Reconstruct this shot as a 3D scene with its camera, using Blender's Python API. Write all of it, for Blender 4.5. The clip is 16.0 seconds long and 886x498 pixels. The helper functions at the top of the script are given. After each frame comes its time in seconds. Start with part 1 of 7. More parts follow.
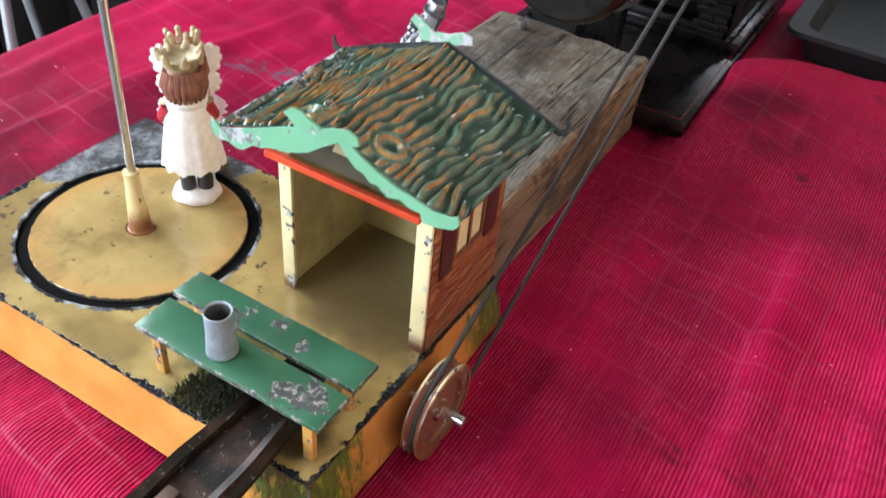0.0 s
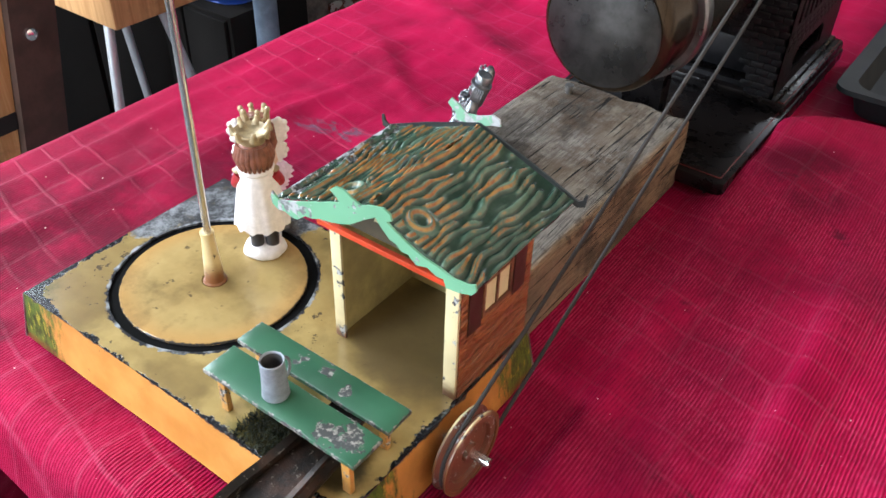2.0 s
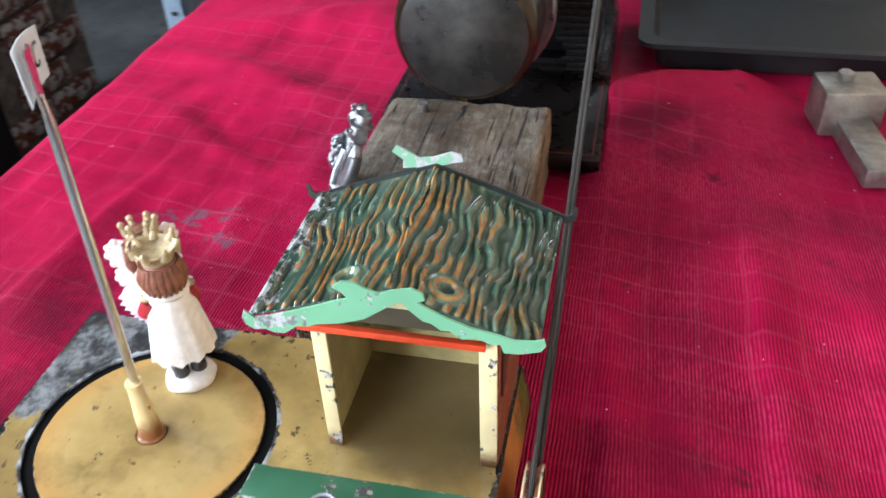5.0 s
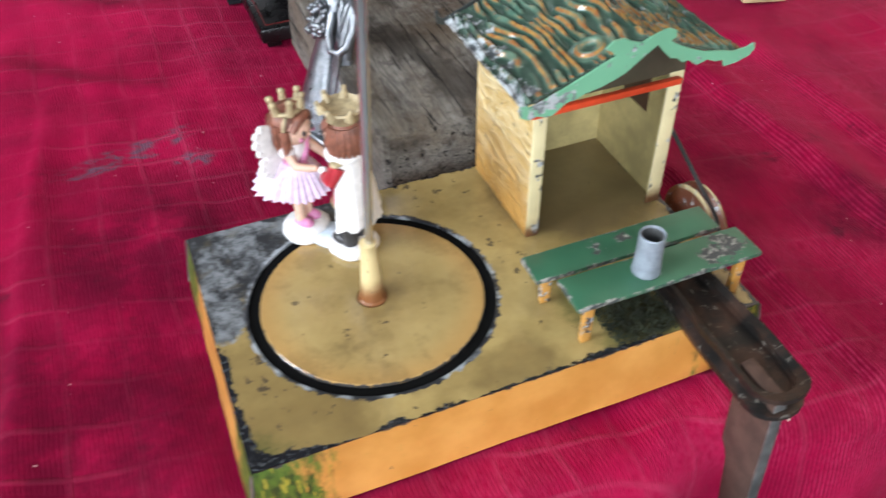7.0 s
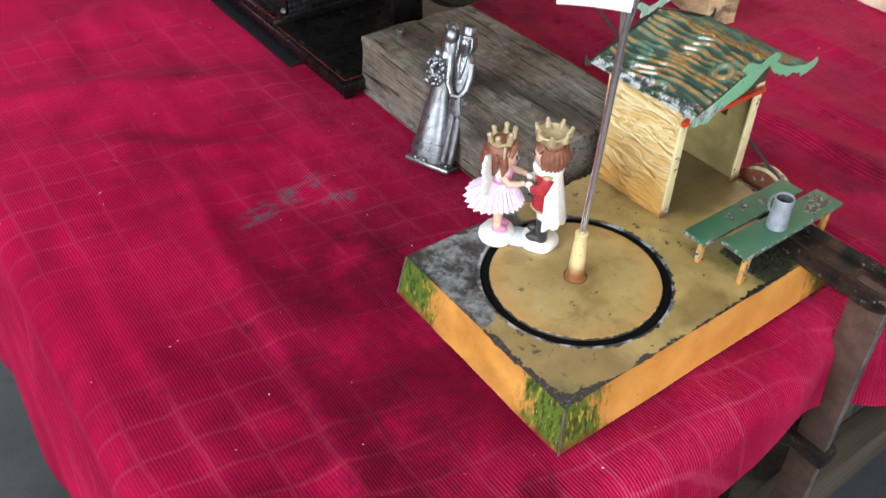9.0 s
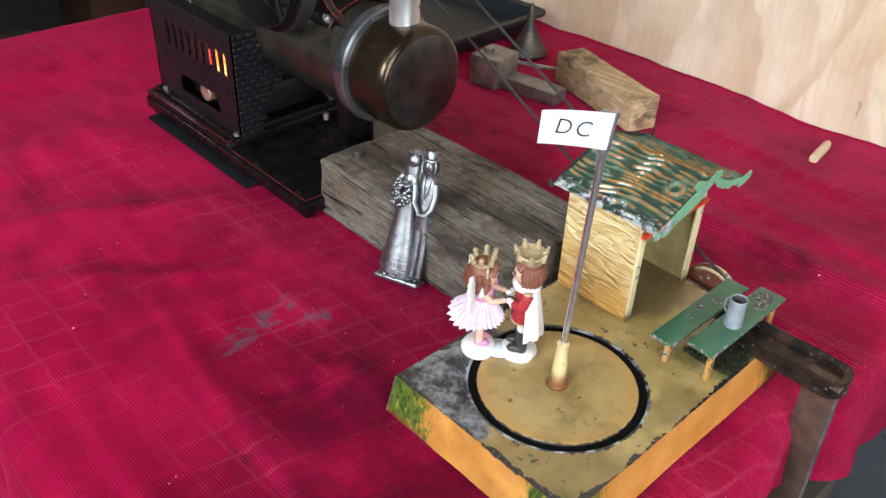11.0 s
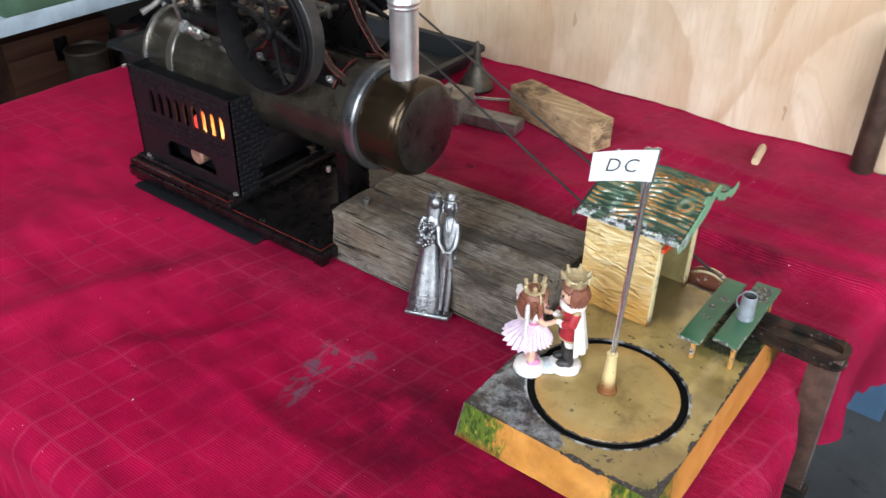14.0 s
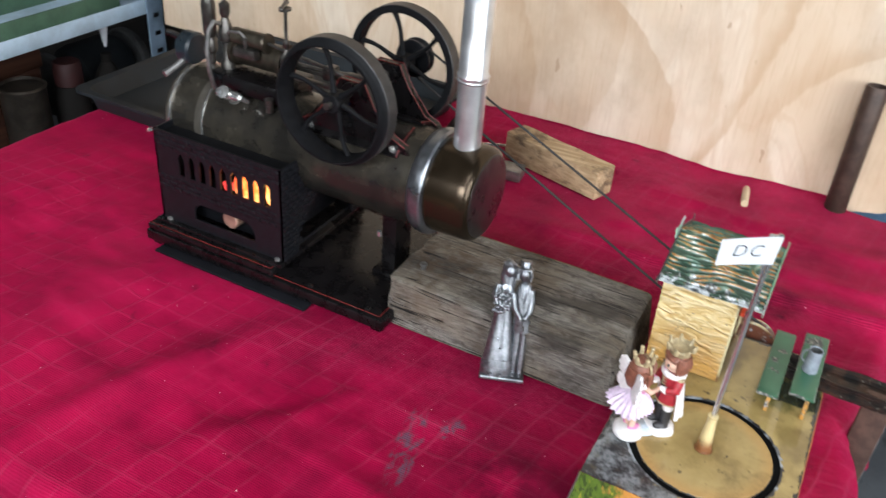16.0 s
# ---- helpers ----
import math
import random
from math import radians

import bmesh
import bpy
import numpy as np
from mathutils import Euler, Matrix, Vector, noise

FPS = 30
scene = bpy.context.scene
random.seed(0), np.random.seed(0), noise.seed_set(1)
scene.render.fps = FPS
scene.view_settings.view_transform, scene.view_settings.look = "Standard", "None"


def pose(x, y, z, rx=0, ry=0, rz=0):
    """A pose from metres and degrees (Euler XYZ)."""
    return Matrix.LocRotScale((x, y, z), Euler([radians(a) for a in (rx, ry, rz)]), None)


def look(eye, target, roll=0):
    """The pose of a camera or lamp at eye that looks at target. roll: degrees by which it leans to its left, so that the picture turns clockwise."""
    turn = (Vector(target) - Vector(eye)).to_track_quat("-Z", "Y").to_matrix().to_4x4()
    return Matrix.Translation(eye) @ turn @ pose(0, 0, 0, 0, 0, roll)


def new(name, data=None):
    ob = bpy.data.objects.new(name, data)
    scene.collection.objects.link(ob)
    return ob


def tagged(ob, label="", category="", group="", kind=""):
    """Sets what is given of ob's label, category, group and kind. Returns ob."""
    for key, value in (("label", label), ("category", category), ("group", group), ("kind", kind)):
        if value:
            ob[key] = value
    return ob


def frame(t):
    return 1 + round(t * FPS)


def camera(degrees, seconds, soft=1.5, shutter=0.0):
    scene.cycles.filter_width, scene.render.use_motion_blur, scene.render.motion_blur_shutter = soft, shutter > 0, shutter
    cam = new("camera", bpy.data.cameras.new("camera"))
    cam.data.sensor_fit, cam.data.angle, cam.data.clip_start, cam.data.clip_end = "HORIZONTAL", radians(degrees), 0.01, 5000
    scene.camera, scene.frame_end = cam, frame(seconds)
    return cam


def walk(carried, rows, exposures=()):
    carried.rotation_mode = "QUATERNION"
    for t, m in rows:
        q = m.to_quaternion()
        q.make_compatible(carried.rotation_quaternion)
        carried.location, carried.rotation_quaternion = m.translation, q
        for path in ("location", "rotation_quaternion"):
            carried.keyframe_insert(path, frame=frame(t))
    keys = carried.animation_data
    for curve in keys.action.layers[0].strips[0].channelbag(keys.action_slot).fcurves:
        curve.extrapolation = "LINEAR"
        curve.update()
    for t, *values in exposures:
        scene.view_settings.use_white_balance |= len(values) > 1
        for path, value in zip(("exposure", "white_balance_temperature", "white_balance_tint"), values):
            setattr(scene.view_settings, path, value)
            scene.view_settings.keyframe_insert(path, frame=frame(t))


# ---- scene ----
cam = camera(55.0, 16.0, shutter=0.4)

PATH = [
    (0, (0.33, -0.133, 0.284), (-0.383, 1.229, -0.995), 5.9),
    (0.5, (0.351, -0.126, 0.303), (-0.469, 1.21, -0.939), 4.6),
    (1, (0.362, -0.122, 0.316), (-0.514, 1.187, -0.917), 3.7),
    (1.5, (0.365, -0.13, 0.323), (-0.533, 1.156, -0.918), 3.2),
    (2, (0.36, -0.141, 0.32), (-0.548, 1.145, -0.913), 1.9),
    (2.5, (0.351, -0.15, 0.319), (-0.55, 1.161, -0.892), 1.5),
    (3, (0.342, -0.156, 0.317), (-0.549, 1.178, -0.878), 0.5),
    (3.5, (0.332, -0.155, 0.318), (-0.523, 1.209, -0.869), -1.1),
    (4, (0.32, -0.162, 0.325), (-0.473, 1.248, -0.851), -1.4),
    (4.2, (0.314, -0.161, 0.324), (-0.439, 1.27, -0.852), -1.5),
    (6.3, (0.085, -0.114, 0.283), (0.58, 1.29, -1.05), -0.6),
    (6.5, (0.061, -0.130, 0.292), (0.620, 1.217, -1.076), 0.4),
    (7, (0.003, -0.182, 0.292), (0.541, 1.188, -1.062), -0.9),
    (7.5, (-0.066, -0.182, 0.299), (0.593, 1.165, -1.025), -1.9),
    (8, (-0.139, -0.155, 0.309), (0.655, 1.121, -1.011), -2.1),
    (8.5, (-0.176, -0.172, 0.324), (0.681, 1.066, -0.992), -0.1),
    (9, (-0.201, -0.173, 0.349), (0.702, 1.052, -0.949), 1.0),
    (9.5, (-0.213, -0.161, 0.363), (0.788, 1.041, -0.884), 0.7),
    (10, (-0.221, -0.159, 0.377), (0.853, 1.036, -0.814), 0.9),
    (10.2, (-0.226, -0.156, 0.379), (0.879, 1.035, -0.787), 1.5),
    (12.5, (-0.28, -0.133, 0.406), (0.909, 1.01, -0.725), 1.4),
    (13, (-0.297, -0.109, 0.423), (0.959, 0.998, -0.671), -1.4),
    (13.5, (-0.311, -0.096, 0.412), (0.992, 0.959, -0.679), -0.3),
    (14, (-0.338, -0.099, 0.417), (1.002, 0.905, -0.676), 0.8),
    (14.5, (-0.353, -0.061, 0.432), (1.073, 0.817, -0.663), 0.1),
    (15, (-0.375, -0.014, 0.433), (1.115, 0.751, -0.66), 0.0),
    (15.5, (-0.413, 0.02, 0.45), (1.108, 0.715, -0.647), 2.0),
    (16, (-0.415, 0.049, 0.464), (1.097, 0.788, -0.616), 4.5),
]
walk(cam, [(t, look(eye, target, roll)) for t, eye, target, roll in PATH],
     exposures=[(0, 0.42, 6050, 10), (4.2, 0.44, 6050, 10), (6.3, 0.26, 6100, 10), (7.2, -0.16, 6150, 10), (8.5, -0.22, 6450, 10), (14.0, -0.28, 6400, 10), (16.0, -0.25, 6300, 10)])

# ---- light ----
world = bpy.data.worlds.new("world")
scene.world = world
world.use_nodes = True
wn = world.node_tree
sky = wn.nodes.new("ShaderNodeTexSky")
sky.sky_type = "NISHITA"
sky.sun_disc = False
sky.sun_elevation = radians(40)
sky.sun_rotation = radians(225)
wn.nodes["Background"].inputs["Strength"].default_value = 0.012
wn.links.new(sky.outputs["Color"], wn.nodes["Background"].inputs["Color"])


def area_lamp(name, eye, target, sx, sy, power, color):
    lamp = bpy.data.lights.new(name, "AREA")
    lamp.shape, lamp.size, lamp.size_y, lamp.energy, lamp.color = "RECTANGLE", sx, sy, power, color
    ob = new(name, lamp)
    ob.matrix_world = look(eye, target)
    return ob


area_lamp("west_window", (-2.30, 0.15, 1.15), (0.10, 0.20, 0.0), 1.5, 0.9, 118, (0.91, 0.965, 1.0))
area_lamp("roof_light", (-0.9, -0.25, 1.80), (0.12, 0.22, 0.0), 0.9, 0.7, 13, (0.91, 0.965, 1.0))
area_lamp("doorway_daylight", (-0.95, -1.90, 0.80), (0.1, 0.2, 0.0), 1.5, 1.5, 88, (0.90, 0.96, 1.0))
area_lamp("far_window", (0.1, 2.85, 1.60), (0.1, 0.3, 0.0), 0.7, 0.35, 6, (0.96, 0.98, 1.0))


# ---- materials ----
class Nodes:
    """A small wrapper to write node materials in a few lines."""

    def __init__(self, name, rough=0.6, metal=0.0, spec=0.5):
        self.m = bpy.data.materials.new(name)
        self.m.use_nodes = True
        self.t = self.m.node_tree
        self.b = self.t.nodes["Principled BSDF"]
        self.b.inputs["Roughness"].default_value = rough
        self.b.inputs["Metallic"].default_value = metal
        self.b.inputs["Specular IOR Level"].default_value = spec
        self.co = self.t.nodes.new("ShaderNodeTexCoord").outputs["Object"]

    def n(self, kind, **kw):
        node = self.t.nodes.new(kind)
        for k, v in kw.items():
            if k in node.inputs:
                self.put(v, node.inputs[k])
        return node

    def put(self, v, socket):
        if isinstance(v, bpy.types.NodeSocket):
            self.t.links.new(v, socket)
        elif isinstance(v, tuple) and len(v) == 3 and socket.type == "RGBA":
            socket.default_value = (*v, 1)
        else:
            socket.default_value = v

    def math(self, op, a, b=0.0, c=0.0):
        node = self.t.nodes.new("ShaderNodeMath")
        node.operation = op
        for v, s in zip((a, b, c), node.inputs):
            self.put(v, s)
        return node.outputs[0]

    def mapped(self, scale=(1, 1, 1), loc=(0, 0, 0), rot=(0, 0, 0), co=None):
        node = self.t.nodes.new("ShaderNodeMapping")
        self.t.links.new(co or self.co, node.inputs["Vector"])
        node.inputs["Scale"].default_value = scale
        node.inputs["Location"].default_value = loc
        node.inputs["Rotation"].default_value = rot
        return node.outputs["Vector"]

    def noise(self, scale, detail=4, rough=0.6, co=None, distort=0.0):
        node = self.t.nodes.new("ShaderNodeTexNoise")
        self.t.links.new(co or self.co, node.inputs["Vector"])
        node.inputs["Scale"].default_value = scale
        node.inputs["Detail"].default_value = detail
        node.inputs["Roughness"].default_value = rough
        node.inputs["Distortion"].default_value = distort
        return node.outputs["Fac"]

    def step(self, v, lo, hi):
        node = self.t.nodes.new("ShaderNodeMapRange")
        node.interpolation_type = "SMOOTHSTEP"
        self.put(v, node.inputs["Value"])
        self.put(lo, node.inputs["From Min"])
        self.put(hi, node.inputs["From Max"])
        return node.outputs["Result"]

    def mix(self, f, a, b):
        node = self.t.nodes.new("ShaderNodeMix")
        node.data_type = "RGBA"
        self.put(f, node.inputs[0])
        self.put(a, node.inputs[6])
        self.put(b, node.inputs[7])
        return node.outputs[2]

    def mixf(self, f, a, b):
        node = self.t.nodes.new("ShaderNodeMix")
        self.put(f, node.inputs[0])
        self.put(a, node.inputs[2])
        self.put(b, node.inputs[3])
        return node.outputs[0]

    def xyz(self, co=None):
        node = self.t.nodes.new("ShaderNodeSeparateXYZ")
        self.t.links.new(co or self.co, node.inputs[0])
        return node.outputs

    def spot(self, x, y, r, co=None):
        """1 inside a round patch of radius r about (x, y), fading out."""
        c = self.xyz(co)
        dx, dy = self.math("SUBTRACT", c[0], x), self.math("SUBTRACT", c[1], y)
        d = self.math("SQRT", self.math("ADD", self.math("MULTIPLY", dx, dx), self.math("MULTIPLY", dy, dy)))
        return self.math("SUBTRACT", 1.0, self.step(d, 0.0, r))

    def bump(self, h, strength=0.3, dist=0.001):
        node = self.t.nodes.new("ShaderNodeBump")
        node.inputs["Strength"].default_value = strength
        node.inputs["Distance"].default_value = dist
        self.put(h, node.inputs["Height"])
        self.t.links.new(node.outputs[0], self.b.inputs["Normal"])

    def done(self, color, rough=None, metal=None):
        self.put(color, self.b.inputs["Base Color"])
        if rough is not None:
            self.put(rough, self.b.inputs["Roughness"])
        if metal is not None:
            self.put(metal, self.b.inputs["Metallic"])
        return self.m


def plain(name, color, rough=0.5, metal=0.0, var=0.25, scale=60, bump=0.15, spec=0.5, bd=0.0006):
    """A painted, moulded or metal surface with grime at two scales."""
    k = Nodes(name, rough, metal, spec)
    a, b = k.noise(scale), k.noise(scale * 7, 3)
    dark = tuple(c * (1 - var) for c in color)
    light = tuple(min(1, c * (1 + var * 0.6)) for c in color)
    col = k.mix(k.step(a, 0.3, 0.7), dark, light)
    col = k.mix(k.math("MULTIPLY", k.step(b, 0.5, 0.75), 0.4), col, dark)
    k.bump(b, bump, bd)
    return k.done(col, k.mixf(a, max(0.05, rough - 0.12), min(1, rough + 0.15)))


def chipped(name, color, under=(0.05, 0.05, 0.055), rough=0.35, amount=0.62, scale=180, dark=0.25, metal=0.0, foot=False, tip=False):
    """Old enamel on tin, chipped through to grey metal."""
    k = Nodes(name, rough)
    big, fine = k.noise(scale * 0.25, 4), k.noise(scale, 5, 0.65)
    worn = k.math("MULTIPLY", k.step(k.xyz()[0], 0.160, 0.136), 0.10) if tip else 0.0
    chip = k.step(k.math("ADD", k.math("MULTIPLY", fine, 0.65), k.math("ADD", k.math("MULTIPLY", big, 0.35), worn)), amount - 0.012, amount + 0.012)
    tone = k.mix(k.step(k.noise(scale * 0.15, 3), 0.3, 0.7), tuple(c * (1 - dark) for c in color), color)
    if foot:
        tone = k.mix(k.step(k.math("ADD", k.xyz()[2], k.math("MULTIPLY", k.noise(180, 4), 0.010)), 0.0455, 0.0365), tone, (0.15, 0.062, 0.025))
    rim = k.noise(scale * 2.3, 2)
    bare = k.mix(k.step(rim, 0.45, 0.6), under, (0.42, 0.43, 0.44))
    k.bump(k.math("SUBTRACT", k.math("MULTIPLY", k.noise(scale * 3), 0.3), chip), 0.4, 0.0004)
    return k.done(k.mix(chip, tone, bare), k.mixf(chip, rough, 0.55))


def green_enamel():
    """Green enamel with flaked patches, some worn through to pale primer."""
    k = Nodes("green_enamel", 0.34)
    big, fine = k.noise(38, 4), k.noise(170, 5, 0.68)
    patch = None
    for x, y, rad in ((0.205, 0.016, 0.015), (0.196, 0.013, 0.010), (0.160, 0.040, 0.008), (0.172, 0.041, 0.006), (0.186, 0.037, 0.006)):
        s = k.spot(x, y, rad)
        patch = s if patch is None else k.math("MAXIMUM", patch, s)
    flake = k.step(k.math("ADD", k.math("MULTIPLY", patch, 0.24), k.math("ADD", k.math("MULTIPLY", fine, 0.7), k.math("MULTIPLY", big, 0.3))), 0.655, 0.668)
    tone = k.mix(k.step(k.noise(24, 3), 0.3, 0.7), (0.024, 0.080, 0.045), (0.042, 0.130, 0.072))
    bare = k.mix(k.step(k.noise(420, 3), 0.48, 0.62), (0.05, 0.052, 0.052), (0.30, 0.29, 0.26))
    c = k.xyz()
    rims = []
    for x0, x1, y0, y1 in ((0.1325, 0.2175, 0.0065, 0.0245), (0.1270, 0.2150, 0.0305, 0.0460)):
        rims.append(k.math("MINIMUM", k.math("MINIMUM", k.math("SUBTRACT", c[0], x0), k.math("SUBTRACT", x1, c[0])), k.math("MINIMUM", k.math("SUBTRACT", c[1], y0), k.math("SUBTRACT", y1, c[1]))))
    rim = k.math("SUBTRACT", k.math("MULTIPLY", k.noise(210, 4, 0.7), 0.0046), k.math("MAXIMUM", rims[0], rims[1]))
    flake = k.math("MAXIMUM", flake, k.step(rim, 0.0019, 0.0024))
    k.bump(k.math("SUBTRACT", k.math("MULTIPLY", k.noise(300), 0.25), flake), 0.5, 0.0004)
    return k.done(k.mix(flake, tone, bare), k.mixf(flake, 0.3, 0.55))


def cloth_red():
    k = Nodes("red_cotton", 0.58, 0.0, 0.06)
    k.b.inputs["Sheen Weight"].default_value = 0.22
    k.b.inputs["Sheen Roughness"].default_value = 0.30
    k.b.inputs["Sheen Tint"].default_value = (0.9, 0.10, 0.22, 1)
    c = k.xyz()
    fade = k.step(k.noise(9, 4, 0.6), 0.32, 0.7)
    col = k.mix(fade, (0.220, 0.0016, 0.027), (0.380, 0.0034, 0.049))
    # the far end of the cloth is coloured lighter and pinker
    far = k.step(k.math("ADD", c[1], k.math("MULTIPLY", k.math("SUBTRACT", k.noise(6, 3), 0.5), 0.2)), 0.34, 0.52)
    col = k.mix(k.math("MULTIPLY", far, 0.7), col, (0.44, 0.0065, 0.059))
    # woven check of paler threads
    wob = k.math("MULTIPLY", k.math("SUBTRACT", k.noise(14, 2), 0.5), 0.012)
    lines = []
    for ax, gap, amount in ((0, 0.0262, 0.75), (1, 0.0235, 1.0)):
        f = k.math("FRACT", k.math("DIVIDE", k.math("ADD", k.math("ADD", c[ax], wob), k.math("MULTIPLY", c[0], 0.19 * ax)), gap))
        d = k.math("ABSOLUTE", k.math("SUBTRACT", f, 0.5))
        lines.append(k.math("MULTIPLY", k.math("SUBTRACT", 1.0, k.step(d, 0.015, 0.085)), amount))
    grid = k.math("MULTIPLY", k.math("MAXIMUM", lines[0], lines[1]), k.mixf(k.step(k.noise(7, 3), 0.38, 0.62), 0.12, 1.0))
    worn = k.math("MAXIMUM", far, k.math("MULTIPLY", k.step(k.math("ADD", c[0], k.math("MULTIPLY", k.math("SUBTRACT", k.noise(7, 3), 0.5), 0.16)), 0.07, -0.03), k.step(c[1], -0.06, 0.06)))
    col = k.mix(k.math("MULTIPLY", k.math("MULTIPLY", grid, k.mixf(k.step(c[0], 0.10, 0.26), 1.0, 0.30)), k.mixf(worn, 0.15, 0.070)), col, (0.66, 0.13, 0.24))
    # fine rib of the weave, broken by uneven threads
    rib = k.math("SINE", k.math("MULTIPLY", k.math("ADD", c[0], k.math("MULTIPLY", wob, 0.30)), 2 * math.pi / 0.00185))
    weft = k.noise(1.0, 3, 0.6, k.mapped((900, 190, 400)))
    thread = k.math("MULTIPLY", k.step(rib, -0.3, 0.9), k.math("MULTIPLY", k.step(weft, 0.30, 0.62), k.step(k.noise(16, 3), 0.30, 0.62)))
    # lit rib crests and shaded grooves put into the colour
    col = k.mix(k.math("MULTIPLY", thread, k.mixf(worn, 0.52, 0.15)), col, (0.62, 0.058, 0.155))
    col = k.mix(k.math("MULTIPLY", k.math("MULTIPLY", k.step(rib, 0.1, -0.9), k.step(weft, 0.66, 0.36)), k.mixf(worn, 0.46, 0.10)), col, (0.09, 0.002, 0.014))
    # shading of fine diagonal crumples put into the colour
    crumple_shade = k.step(k.noise(34, 6, 0.68, k.mapped((1.0, 0.6, 1.0), (0, 0, 0), (0, 0, 0.7))), 0.40, 0.66)
    col = k.mix(k.math("MULTIPLY", crumple_shade, 0.17), col, (0.10, 0.002, 0.016))
    # dark oil and soot stains
    soot = k.step(k.noise(12, 5, 0.6, k.mapped((1, 1, 1), (3.1, 0.4, 0))), 0.46, 0.72)
    col = k.mix(k.math("MULTIPLY", soot, 0.34), col, (0.045, 0.003, 0.012))
    # shade left of the toy and on the pillow painted in, mixed with oil mottles
    oil_and_shade = None
    for x, y, r in ((-0.062, 0.07, 0.13), (-0.115, 0.02, 0.11), (-0.02, 0.17, 0.10), (0.33, 0.06, 0.05), (-0.022, -0.012, 0.020), (0.278, 0.398, 0.07)):
        sp = k.spot(x, y, r)
        oil_and_shade = sp if oil_and_shade is None else k.math("MAXIMUM", oil_and_shade, sp)
    oil_and_shade = k.math("MULTIPLY", k.step(oil_and_shade, 0.05, 0.8), k.step(k.noise(22, 5, 0.68, k.mapped((1, 1, 1), (8, 3, 0))), 0.24, 0.62))
    col = k.mix(k.math("MULTIPLY", oil_and_shade, 0.80), col, (0.060, 0.002, 0.012))
    spots = k.math("MULTIPLY", k.step(k.noise(34, 4, 0.6, k.mapped((1, 1.2, 1), (1.7, 5.2, 0))), 0.62, 0.78), 0.8)
    col = k.mix(k.math("MULTIPLY", spots, 0.8), col, (0.02, 0.008, 0.012))
    # smears of grey paint
    wear = k.step(k.noise(74, 6, 0.76, k.mapped((0.9, 1.4, 1.0), (0, 0, 0), (0, 0, 0.25)), 0.4), 0.45, 0.60)
    sx, sy = k.math("ADD", c[0], 0.018), k.math("SUBTRACT", c[1], 0.260)
    along = k.math("ADD", k.math("MULTIPLY", sx, 0.97), k.math("MULTIPLY", sy, 0.24))
    across = k.math("SUBTRACT", k.math("MULTIPLY", sy, 0.97), k.math("MULTIPLY", sx, 0.24))
    la, lb = k.math("DIVIDE", along, 0.056), k.math("DIVIDE", across, 0.013)
    smear = k.math("SUBTRACT", 1.0, k.step(k.math("SQRT", k.math("ADD", k.math("MULTIPLY", la, la), k.math("MULTIPLY", lb, lb))), 0.25, 1.1))
    smear = k.math("MAXIMUM", smear, k.spot(0.016, 0.242, 0.019))
    smear = k.math("MULTIPLY", k.step(smear, 0.12, 0.55), wear)
    col = k.mix(k.math("MULTIPLY", smear, 0.74), col, (0.066, 0.070, 0.098))
    # lint and crumbs
    lint = k.step(k.noise(400, 1, 0.4), 0.815, 0.828)
    col = k.mix(lint, col, (0.75, 0.55, 0.5))
    k.bump(k.math("ADD", k.math("MULTIPLY", rib, k.mixf(worn, 0.62, 0.22)), k.math("ADD", weft, k.math("MULTIPLY", grid, 0.9))), 0.6, 0.0005)
    # the raised threads of the check have a slight gloss
    k.put(k.mixf(grid, 0.05, 0.13), k.b.inputs["Specular IOR Level"])
    return k.done(col)


